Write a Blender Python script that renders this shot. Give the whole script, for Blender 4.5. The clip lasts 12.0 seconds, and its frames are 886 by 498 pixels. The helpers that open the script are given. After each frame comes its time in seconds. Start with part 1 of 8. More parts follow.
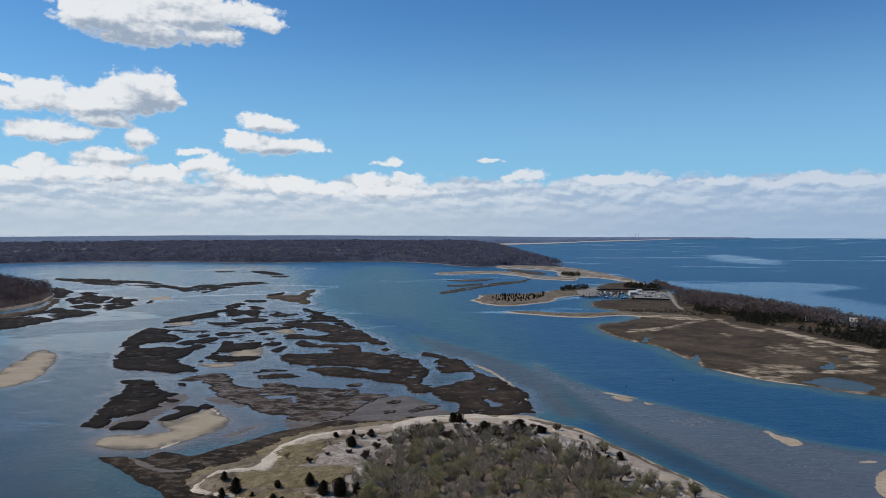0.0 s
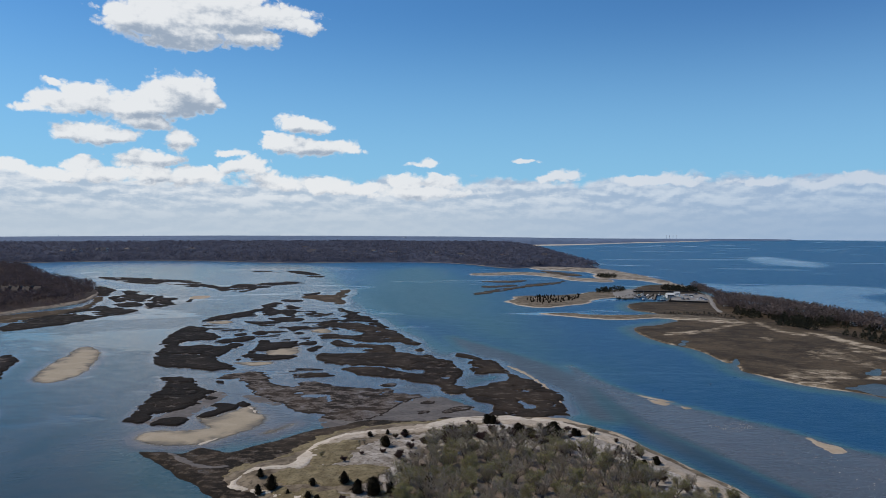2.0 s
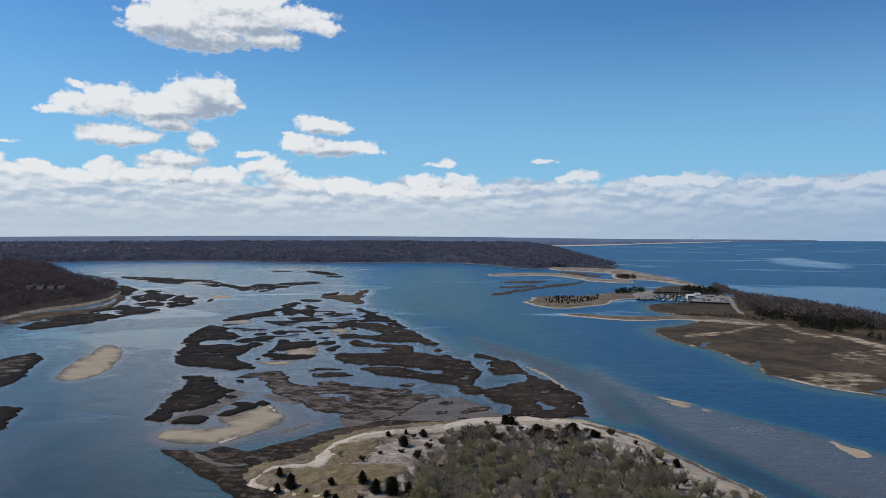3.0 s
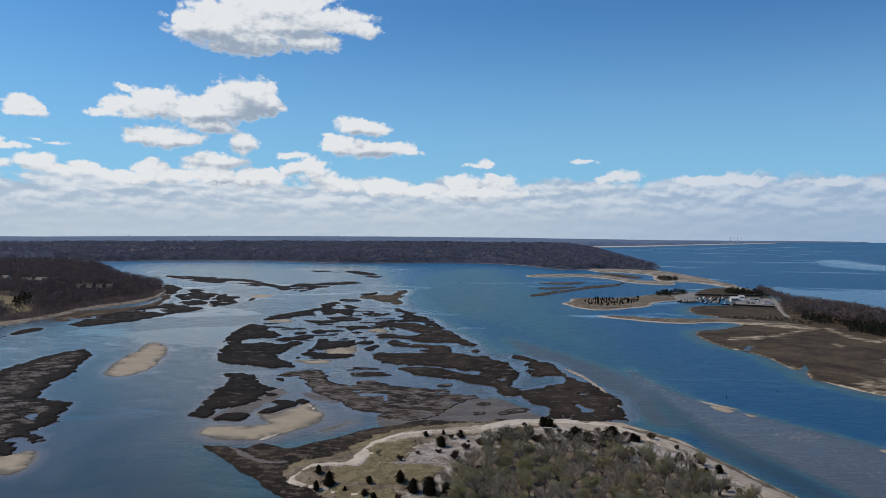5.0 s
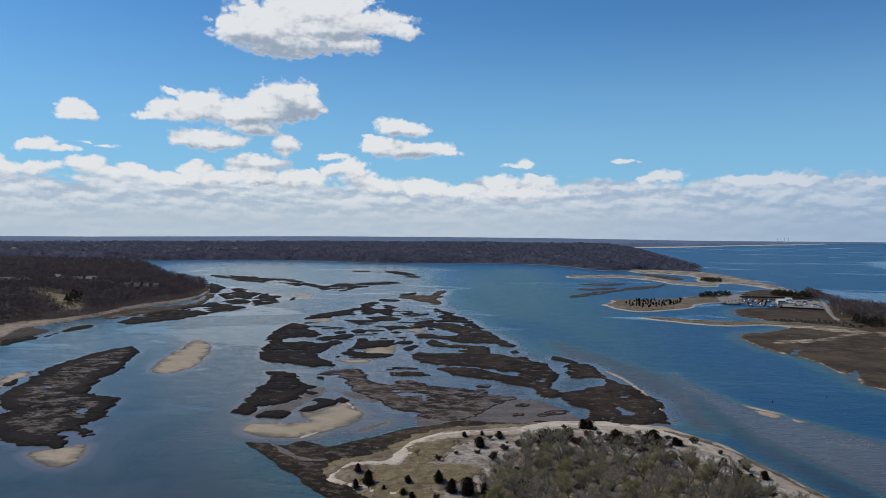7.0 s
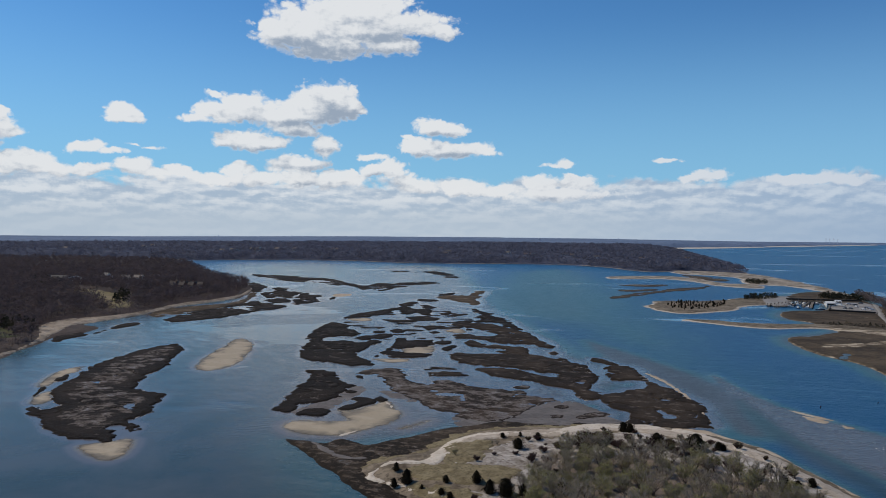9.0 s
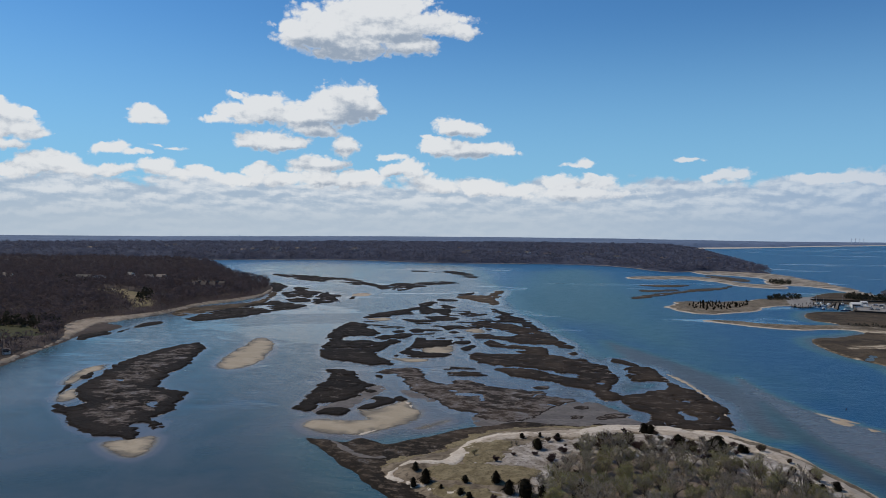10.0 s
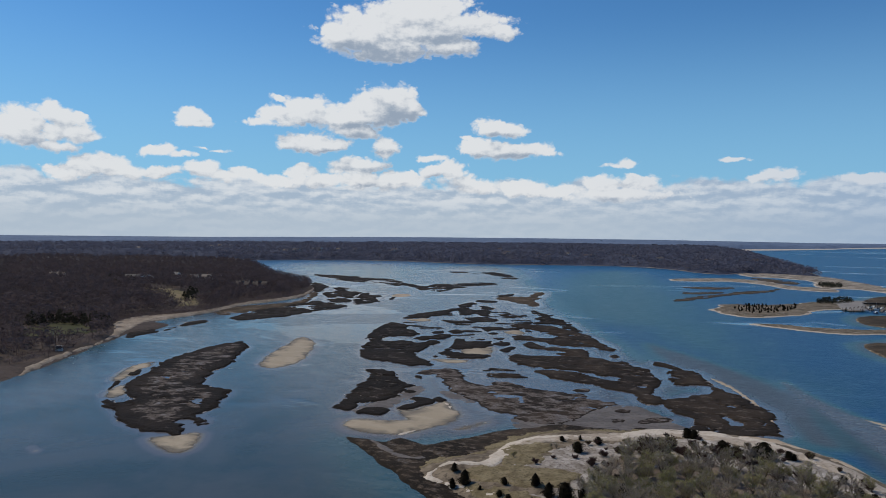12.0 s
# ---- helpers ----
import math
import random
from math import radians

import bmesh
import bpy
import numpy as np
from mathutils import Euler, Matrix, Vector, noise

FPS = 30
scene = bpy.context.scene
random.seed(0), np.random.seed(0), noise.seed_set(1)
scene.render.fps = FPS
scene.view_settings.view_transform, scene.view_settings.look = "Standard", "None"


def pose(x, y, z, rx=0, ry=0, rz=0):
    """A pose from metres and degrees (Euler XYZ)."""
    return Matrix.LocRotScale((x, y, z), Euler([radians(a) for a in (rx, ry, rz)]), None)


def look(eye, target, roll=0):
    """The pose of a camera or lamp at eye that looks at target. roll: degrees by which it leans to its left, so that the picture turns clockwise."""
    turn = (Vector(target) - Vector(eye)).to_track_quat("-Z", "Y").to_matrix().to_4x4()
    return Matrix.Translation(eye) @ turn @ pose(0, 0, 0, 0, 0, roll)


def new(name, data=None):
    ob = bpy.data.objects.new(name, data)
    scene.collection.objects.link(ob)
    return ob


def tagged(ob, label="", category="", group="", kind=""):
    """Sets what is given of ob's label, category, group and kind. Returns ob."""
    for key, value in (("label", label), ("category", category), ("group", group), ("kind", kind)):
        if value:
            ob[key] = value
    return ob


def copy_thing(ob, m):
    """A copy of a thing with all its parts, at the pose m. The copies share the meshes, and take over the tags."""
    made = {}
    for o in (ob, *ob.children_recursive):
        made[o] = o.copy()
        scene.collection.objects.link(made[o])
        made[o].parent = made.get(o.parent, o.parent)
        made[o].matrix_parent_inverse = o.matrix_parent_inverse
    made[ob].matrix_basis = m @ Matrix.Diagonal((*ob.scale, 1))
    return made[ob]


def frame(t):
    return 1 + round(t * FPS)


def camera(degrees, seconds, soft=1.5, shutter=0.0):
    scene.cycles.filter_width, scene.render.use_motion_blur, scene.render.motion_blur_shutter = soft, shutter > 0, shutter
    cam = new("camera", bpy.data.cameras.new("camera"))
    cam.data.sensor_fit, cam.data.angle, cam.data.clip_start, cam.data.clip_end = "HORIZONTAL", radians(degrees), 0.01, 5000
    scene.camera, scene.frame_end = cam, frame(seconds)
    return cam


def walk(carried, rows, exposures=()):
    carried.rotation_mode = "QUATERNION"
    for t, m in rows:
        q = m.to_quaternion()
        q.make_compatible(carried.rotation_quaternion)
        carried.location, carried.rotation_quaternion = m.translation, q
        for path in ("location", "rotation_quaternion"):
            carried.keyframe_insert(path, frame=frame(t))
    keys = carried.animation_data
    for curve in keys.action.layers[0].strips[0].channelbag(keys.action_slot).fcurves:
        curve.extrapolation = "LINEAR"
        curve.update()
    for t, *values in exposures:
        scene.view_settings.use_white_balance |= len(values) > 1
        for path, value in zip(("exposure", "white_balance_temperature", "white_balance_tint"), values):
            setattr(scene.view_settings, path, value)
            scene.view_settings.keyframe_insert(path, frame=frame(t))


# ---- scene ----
# A tidal estuary with salt-marsh islands, seen from a hovering drone that turns to its left.
cam = camera(65.01, 12.0, soft=0.5)
EYE = 60.0
ROWS = [
    (0, 0.000, -1.140, 0.000),
    (0.5, 0.644, -1.124, -0.029),
    (1, 1.355, -1.097, -0.091),
    (1.5, 2.098, -1.082, -0.123),
    (2, 2.837, -1.073, -0.178),
    (2.5, 3.606, -1.060, -0.184),
    (3, 4.353, -1.048, -0.222),
    (5, 7.498, -1.011, -0.362),
    (5.5, 8.284, -1.005, -0.365),
    (6, 9.077, -0.998, -0.399),
    (6.5, 9.885, -1.002, -0.383),
    (7, 10.704, -0.998, -0.417),
    (9, 13.881, -1.006, -0.493),
    (9.5, 14.696, -1.015, -0.503),
    (10, 15.478, -1.031, -0.500),
    (10.5, 16.272, -1.018, -0.538),
    (11, 17.109, -0.997, -0.564),
    (11.5, 17.923, -0.983, -0.574),
    (12, 18.735, -0.975, -0.580),
]
walk(cam, [(t, pose(0, 0, EYE, 90 + pitch, lean, yaw)) for t, yaw, pitch, lean in ROWS], [(0, 0.02), (3, 0.0), (6, -0.05), (9, -0.08), (12, -0.12)])

# ---- sky and sun ----
SUN_AZIMUTH, SUN_HEIGHT = -82.0, 52.0          # degrees to the right of +y, and above the horizon
SKY_STRENGTH = 0.10
CLOUD_LIGHT = 1 / SKY_STRENGTH

world = bpy.data.worlds.new("world")
scene.world = world
world.use_nodes = True


class Graph:
    """Short hand for building a node tree."""

    def __init__(self, tree):
        self.tree, self.nodes, self.links = tree, tree.nodes, tree.links

    def add(self, kind, **values):
        node = self.nodes.new(kind)
        for key, value in values.items():
            setattr(node, key, value)
        return node

    def put(self, socket, value):
        if hasattr(value, "is_output"):
            self.links.new(value, socket)
        else:
            socket.default_value = value

    def math(self, operation, a, b=0.0, c=0.0, clamp=False):
        node = self.add("ShaderNodeMath", operation=operation, use_clamp=clamp)
        for socket, value in zip(node.inputs, (a, b, c)):
            self.put(socket, value)
        return node.outputs[0]

    def vec(self, operation, a, b=(0, 0, 0), c=(0, 0, 0)):
        node = self.add("ShaderNodeVectorMath", operation=operation)
        for socket, value in zip(node.inputs, (a, b, c)):
            self.put(socket, value)
        return node.outputs["Value" if operation in ("LENGTH", "DOT_PRODUCT", "DISTANCE") else "Vector"]

    def noise(self, vector, scale, detail=4.0, rough=0.55, distortion=0.0):
        node = self.add("ShaderNodeTexNoise")
        for key, value in (("Vector", vector), ("Scale", scale), ("Detail", detail), ("Roughness", rough), ("Distortion", distortion)):
            self.put(node.inputs[key], value)
        return node.outputs["Fac"], node.outputs["Color"]

    def ramp(self, value, low, high, to_low=0.0, to_high=1.0, smooth=True):
        node = self.add("ShaderNodeMapRange", interpolation_type="SMOOTHSTEP" if smooth else "LINEAR")
        for socket, v in zip(node.inputs, (value, low, high, to_low, to_high)):
            self.put(socket, v)
        return node.outputs[0]

    def mix(self, factor, a, b, blend="MIX"):
        node = self.add("ShaderNodeMix", data_type="RGBA", blend_type=blend)
        for socket, value in ((node.inputs[0], factor), (node.inputs[6], a), (node.inputs[7], b)):
            if isinstance(value, tuple) and len(value) == 3:
                value = (*value, 1.0)
            self.put(socket, value)
        return node.outputs[2]


# Cumulus heads: azimuth and slope of the middle, half width and half height, in radians and tangents
CLOUDS = {}
CLOUDS["top"] = [(-0.3630, 0.3191, 0.0841, 0.0288), (-0.4345, 0.2920, 0.0710, 0.0350), (-0.4066, 0.2678, 0.0597, 0.0192), (-0.3064, 0.3045, 0.0766, 0.0193), (-0.3158, 0.2706, 0.0420, 0.0145), (-0.4777, 0.2870, 0.0327, 0.0252), (-0.2457, 0.2953, 0.0242, 0.0112), (-0.3627, 0.2887, 0.0722, 0.0240)]
CLOUDS["second"] = [(-0.4021, 0.1952, 0.0383, 0.0256), (-0.4259, 0.1824, 0.0436, 0.0280), (-0.4653, 0.1689, 0.0470, 0.0206), (-0.5196, 0.1783, 0.0345, 0.0220), (-0.5575, 0.1684, 0.0375, 0.0155), (-0.5872, 0.1589, 0.0236, 0.0069), (-0.3796, 0.1838, 0.0225, 0.0177), (-0.3618, 0.1778, 0.0113, 0.0064)]
CLOUDS["second_low"] = [(-0.5194, 0.1327, 0.0475, 0.0173), (-0.4807, 0.1310, 0.0234, 0.0095), (-0.5498, 0.1259, 0.0226, 0.0070), (-0.4120, 0.1292, 0.0215, 0.0160), (-0.5576, 0.1901, 0.0165, 0.0047), (-0.4494, 0.1480, 0.0315, 0.0112)]
CLOUDS["third"] = [(-0.2630, 0.1599, 0.0259, 0.0145), (-0.2362, 0.1552, 0.0307, 0.0129), (-0.2319, 0.1261, 0.0646, 0.0137), (-0.2724, 0.1307, 0.0365, 0.0162), (-0.1875, 0.1245, 0.0257, 0.0081), (-0.2928, 0.1427, 0.0113, 0.0032)]
CLOUDS["specks"] = [(-0.0687, 0.1067, 0.0186, 0.0071), (-0.0842, 0.1029, 0.0187, 0.0032), (0.0706, 0.1091, 0.0228, 0.0030), (-0.3508, 0.1120, 0.0194, 0.0065), (-0.6732, 0.1607, 0.0236, 0.0134), (-0.6697, 0.1520, 0.0264, 0.0067), (-0.7107, 0.1106, 0.0282, 0.0081), (-0.6869, 0.1061, 0.0192, 0.0052), (-0.6344, 0.1164, 0.0143, 0.0030), (-0.6578, 0.1189, 0.0098, 0.0023)]
CLOUDS["left"] = [(-0.8366, 0.1565, 0.0200, 0.0151), (-0.8188, 0.1479, 0.0180, 0.0139), (-0.8248, 0.1280, 0.0346, 0.0152), (-0.8337, 0.1106, 0.0295, 0.0097), (-0.8007, 0.1251, 0.0153, 0.0070), (-0.8739, 0.1322, 0.0336, 0.0302)]
CLOUDS["bank_left"] = [(-0.7852, 0.0888, 0.0399, 0.0185), (-0.8279, 0.0765, 0.0297, 0.0111), (-0.7503, 0.0821, 0.0291, 0.0116), (-0.7107, 0.0841, 0.0303, 0.0103), (-0.6591, 0.0865, 0.0295, 0.0136), (-0.6343, 0.0799, 0.0286, 0.0091), (-0.6053, 0.0841, 0.0256, 0.0092), (-0.5646, 0.0794, 0.0374, 0.0093), (-0.5268, 0.0868, 0.0260, 0.0102), (-0.4921, 0.0784, 0.0311, 0.0095), (-0.4491, 0.0986, 0.0458, 0.0136)]
CLOUDS["bank_mid"] = [(-0.4450, 0.0779, 0.0474, 0.0128), (-0.3892, 0.0806, 0.0441, 0.0161), (-0.3434, 0.0911, 0.0162, 0.0113), (-0.3191, 0.0930, 0.0243, 0.0162), (-0.2800, 0.0756, 0.0406, 0.0130), (-0.2151, 0.0696, 0.0363, 0.0129), (-0.1588, 0.0681, 0.0399, 0.0097), (-0.1034, 0.0744, 0.0267, 0.0144), (-0.0529, 0.0757, 0.0307, 0.0142), (-0.0798, 0.0600, 0.0854, 0.0095)]
CLOUDS["bank_right"] = [(0.1139, 0.0842, 0.0320, 0.0088), (0.2357, 0.0801, 0.0498, 0.0095), (0.2737, 0.0769, 0.0376, 0.0078), (0.3686, 0.0746, 0.0423, 0.0068), (0.4603, 0.0687, 0.0391, 0.0073), (0.5017, 0.0715, 0.0312, 0.0078), (0.5443, 0.0684, 0.0356, 0.0076)]

# The parts of them that lie in their own shadow, in the same way
CLOUD_SHADES = [(-0.4113, 0.2619, 0.0691, 0.0195), (-0.4699, 0.2672, 0.0366, 0.0179), (-0.3977, 0.1759, 0.0423, 0.0276), (-0.4149, 0.1904, 0.0276, 0.0179), (-0.516, 0.1188, 0.065, 0.0073), (-0.3039, 0.2565, 0.0488, 0.0065), (-0.244, 0.1469, 0.0406, 0.0065), (-0.2358, 0.1157, 0.065, 0.0073), (-0.3274, 0.282, 0.0488, 0.0081), (-0.4223, 0.1567, 0.0569, 0.0114), (-0.4111, 0.1208, 0.0284, 0.0065), (-0.4445, 0.0963, 0.0488, 0.0049)]


def cloud_field():
    """A node group: how deep inside the cumulus clouds a direction lies, with and without their billows."""
    tree = bpy.data.node_groups.new("cumulus", "ShaderNodeTree")
    tree.interface.new_socket("Place", in_out="INPUT", socket_type="NodeSocketVector")
    for name in ("Depth", "Body"):
        tree.interface.new_socket(name, in_out="OUTPUT", socket_type="NodeSocketFloat")
    g = Graph(tree)
    place = g.add("NodeGroupInput").outputs[0]
    _, rough = g.noise(place, 20.0, 4.0, 0.5)
    bent = g.vec("MULTIPLY_ADD", g.vec("SUBTRACT", rough, (0.5, 0.5, 0.5)), (0.040, 0.026, 0.0), place)
    best = None
    for heads in CLOUDS.values():
        for az, slope, wide, high in heads:
            q = g.vec("MULTIPLY_ADD", bent, (1 / wide, 1 / high, 0), (-az / wide, -slope / high, 0))
            inside = g.math("SUBTRACT", 1.0, g.vec("LENGTH", q))
            inside = g.math("MULTIPLY", inside, 0.66 * (min(high, 0.022) / 0.022) ** 0.4)
            best = inside if best is None else g.math("SMOOTH_MAX", best, inside, 0.10)
    _, wave = g.noise(place, 70.0, 3.0, 0.55)
    curl = g.vec("MULTIPLY_ADD", g.vec("SUBTRACT", wave, (0.5, 0.5, 0.5)), (0.012, 0.010, 0.0), place)
    detail = None
    for scale, amp in ((42.0, 0.20), (105.0, 0.13), (240.0, 0.06)):
        cell = g.add("ShaderNodeTexVoronoi", feature="SMOOTH_F1")
        g.put(cell.inputs["Vector"], g.vec("MULTIPLY", curl, (1.0, 1.35, 1.0)))
        cell.inputs["Scale"].default_value = scale
        cell.inputs["Smoothness"].default_value = 0.35
        puff = g.math("MULTIPLY", g.math("SUBTRACT", 0.46, cell.outputs["Distance"]), amp * 1.5)
        detail = puff if detail is None else g.math("ADD", detail, puff)
    fine, _ = g.noise(place, 130.0, 4.0, 0.62)
    detail = g.math("ADD", detail, g.math("MULTIPLY_ADD", fine, 0.13, -0.01))
    end = g.add("NodeGroupOutput")
    g.links.new(g.math("ADD", best, detail), end.inputs[0])
    g.links.new(best, end.inputs[1])
    return tree


def build_sky():
    g = Graph(world.node_tree)
    g.nodes.clear()
    way = g.add("ShaderNodeTexCoord").outputs["Generated"]
    split = g.add("ShaderNodeSeparateXYZ")
    g.put(split.inputs[0], way)
    x, y, z = split.outputs
    flat = g.math("SQRT", g.math("ADD", g.math("MULTIPLY", x, x), g.math("MULTIPLY", y, y)))
    azimuth = g.math("ARCTAN2", x, y)
    slope = g.math("DIVIDE", z, g.math("MAXIMUM", flat, 0.02))
    up = g.math("MAXIMUM", z, 0.012)
    join = g.add("ShaderNodeCombineXYZ")
    for socket, value in zip(join.inputs, (x, y, up)):
        g.put(socket, value)
    sky = g.add("ShaderNodeTexSky", sky_type="NISHITA", sun_disc=False, sun_elevation=radians(SUN_HEIGHT), sun_rotation=radians(SUN_AZIMUTH),
                altitude=60.0, air_density=1.0, dust_density=0.15, ozone_density=1.6)
    g.put(sky.inputs[0], join.outputs[0])
    blue = sky.outputs[0]
    spot = g.add("ShaderNodeCombineXYZ")
    g.put(spot.inputs[0], azimuth)
    g.put(spot.inputs[1], slope)
    place = spot.outputs[0]

    field = cloud_field()

    def depth_at(offset):
        node = g.add("ShaderNodeGroup", node_tree=field)
        g.put(node.inputs[0], g.vec("ADD", place, offset))
        return node.outputs

    (here, body), (near, _), (_, sunward) = depth_at((0, 0, 0)), depth_at((-0.0035, 0.0050, 0)), depth_at((-0.012, 0.026, 0))
    wisp, _ = g.noise(g.vec("MULTIPLY", place, (1.0, 1.8, 1.0)), 34.0, 5.0, 0.6)
    cover = g.ramp(here, g.math("MULTIPLY_ADD", wisp, -0.20, 0.06), g.math("MULTIPLY_ADD", wisp, 0.20, 0.08))
    lit = g.math("MULTIPLY_ADD", g.math("SUBTRACT", here, near), 0.80, 0.40)
    lit = g.math("ADD", lit, g.math("MULTIPLY", g.math("SUBTRACT", body, sunward), 0.70))
    lit = g.math("ADD", lit, g.math("MULTIPLY", g.math("SUBTRACT", wisp, 0.5), 0.9))
    dapple, _ = g.noise(g.vec("MULTIPLY", place, (1.0, 1.5, 1.0)), 75.0, 4.0, 0.6)
    lit = g.math("ADD", lit, g.math("MULTIPLY", g.math("SUBTRACT", dapple, 0.52), 0.8))
    shade = None
    for az, high, w, h in CLOUD_SHADES:
        q = g.vec("MULTIPLY_ADD", place, (1 / w, 1 / h, 0), (-az / w, -high / h, 0))
        soft_in = g.ramp(g.math("ADD", g.vec("LENGTH", q), g.math("MULTIPLY", wisp, 0.9)), 1.75, 0.35)
        shade = soft_in if shade is None else g.math("MAXIMUM", shade, soft_in)
    lit = g.math("MULTIPLY_ADD", shade, -0.50, lit)
    lit = g.math("MAXIMUM", g.ramp(lit, -0.25, 0.66), g.ramp(here, 0.22, 0.0, 0.0, 0.6))
    far_right = g.ramp(azimuth, -0.25, 0.55)
    white = g.mix(far_right, (0.80, 0.82, 0.84), (0.55, 0.63, 0.74))
    grey = g.mix(far_right, (0.33, 0.40, 0.50), (0.30, 0.39, 0.54))
    cumulus = g.mix(lit, grey, white)

    # the bank of layered cloud towards the horizon
    n1, _ = g.noise(g.vec("MULTIPLY", place, (1.0, 1.7, 1.0)), 15.0, 7.0, 0.60, 0.3)
    edge = g.math("ADD", slope, g.math("MULTIPLY", g.math("SUBTRACT", n1, 0.5), 0.075))
    layer = g.math("MULTIPLY", g.ramp(edge, 0.084, 0.072), g.ramp(slope, 0.108, 0.090))
    t1, _ = g.noise(g.vec("MULTIPLY", place, (1.0, 4.5, 1.0)), 14.0, 7.0, 0.62, 0.4)
    above = g.vec("ADD", place, (-0.003, 0.0055, 0.0))
    relief = []
    for at in (place, above):
        cell = g.add("ShaderNodeTexVoronoi", feature="SMOOTH_F1")
        _, wave = g.noise(at, 45.0, 4.0, 0.6)
        swirl = g.vec("MULTIPLY_ADD", g.vec("SUBTRACT", wave, (0.5, 0.5, 0.5)), (0.05, 0.020, 0.0), at)
        g.put(cell.inputs["Vector"], g.vec("MULTIPLY", swirl, (1.0, 3.4, 1.0)))
        cell.inputs["Scale"].default_value = 26.0
        cell.inputs["Smoothness"].default_value = 0.6
        fine, _ = g.noise(g.vec("MULTIPLY", at, (1.0, 2.6, 1.0)), 60.0, 5.0, 0.62)
        relief.append(g.math("MULTIPLY_ADD", fine, 0.55, g.math("MULTIPLY", cell.outputs["Distance"], -0.9)))
    tone = g.math("MULTIPLY_ADD", g.math("SUBTRACT", relief[0], relief[1]), 0.55, g.math("MULTIPLY", t1, 0.95))
    bank = g.mix(g.ramp(tone, 0.26, 0.70), g.mix(far_right, (0.41, 0.50, 0.62), (0.33, 0.44, 0.61)), g.mix(far_right, (0.74, 0.77, 0.81), (0.52, 0.61, 0.73)))

    def lighten(colour):
        node = g.add("ShaderNodeVectorMath", operation="SCALE")
        if isinstance(colour, tuple):
            node.inputs[0].default_value = colour
        else:
            g.put(node.inputs[0], colour)
        node.inputs["Scale"].default_value = CLOUD_LIGHT
        return node.outputs[0]

    out = g.mix(1.0, blue, g.mix(g.ramp(azimuth, 0.0, 0.6), (0.41, 0.79, 1.09), (0.385, 0.715, 1.04)), "MULTIPLY")
    out = g.mix(g.ramp(slope, 0.34, 0.02, 0.0, 0.72), out, lighten((0.272, 0.55, 0.795)))
    out = g.mix(g.math("MULTIPLY", layer, 0.92), out, lighten(bank))
    out = g.mix(g.math("MULTIPLY", cover, 0.97), out, lighten(cumulus))
    # a pale veil just above the horizon
    veil = g.mix(far_right, (0.47, 0.56, 0.66), (0.31, 0.43, 0.60))
    out = g.mix(g.ramp(slope, 0.062, 0.014, 0.0, 0.86), out, lighten(veil))
    back = g.add("ShaderNodeBackground")
    g.put(back.inputs[0], out)
    back.inputs[1].default_value = SKY_STRENGTH
    g.links.new(back.outputs[0], g.add("ShaderNodeOutputWorld").inputs[0])


build_sky()

sun = bpy.data.lights.new("sun", "SUN")
sun.energy, sun.angle, sun.color = 3.3, radians(0.53), (1.0, 0.87, 0.70)
a, h = radians(SUN_AZIMUTH), radians(SUN_HEIGHT)
SUN_WAY = Vector((math.sin(a) * math.cos(h), math.cos(a) * math.cos(h), math.sin(h)))
new("sun", sun).matrix_world = look(SUN_WAY * 900, (0, 0, 0))

# ---- materials ----


def material(name, rough=0.9, spec=0.2):
    m = bpy.data.materials.new(name)
    m.use_nodes = True
    g = Graph(m.node_tree)
    shader = g.nodes["Principled BSDF"]
    shader.inputs["Roughness"].default_value = rough
    shader.inputs["Specular IOR Level"].default_value = spec
    place = g.add("ShaderNodeNewGeometry").outputs["Position"]
    return m, g, shader, place


def bump(g, shader, height, strength, distance):
    node = g.add("ShaderNodeBump")
    node.inputs["Strength"].default_value = strength
    node.inputs["Distance"].default_value = distance
    g.put(node.inputs["Height"], height)
    g.links.new(node.outputs[0], shader.inputs["Normal"])


def earth(name, colours, big, small, streak=1.0, rough=0.95, relief=0.15, low=0.38, high=0.62):
    """Ground of three colours that mingle at two scales."""
    m, g, shader, place = material(name, rough, 0.15)
    stretched = g.vec("MULTIPLY", place, (1.0, streak, 1.0))
    n1, _ = g.noise(stretched, 1 / big, 6.0, 0.65, 0.3)
    n2, _ = g.noise(stretched, 1 / small, 5.0, 0.65)
    c = g.mix(g.ramp(n1, low, high), colours[0], colours[1])
    c = g.mix(g.math("MULTIPLY", g.ramp(n2, 0.48, 0.68), 0.8), c, colours[2])
    g.put(shader.inputs["Base Color"], c)
    bump(g, shader, n2, 0.7, relief)
    return m


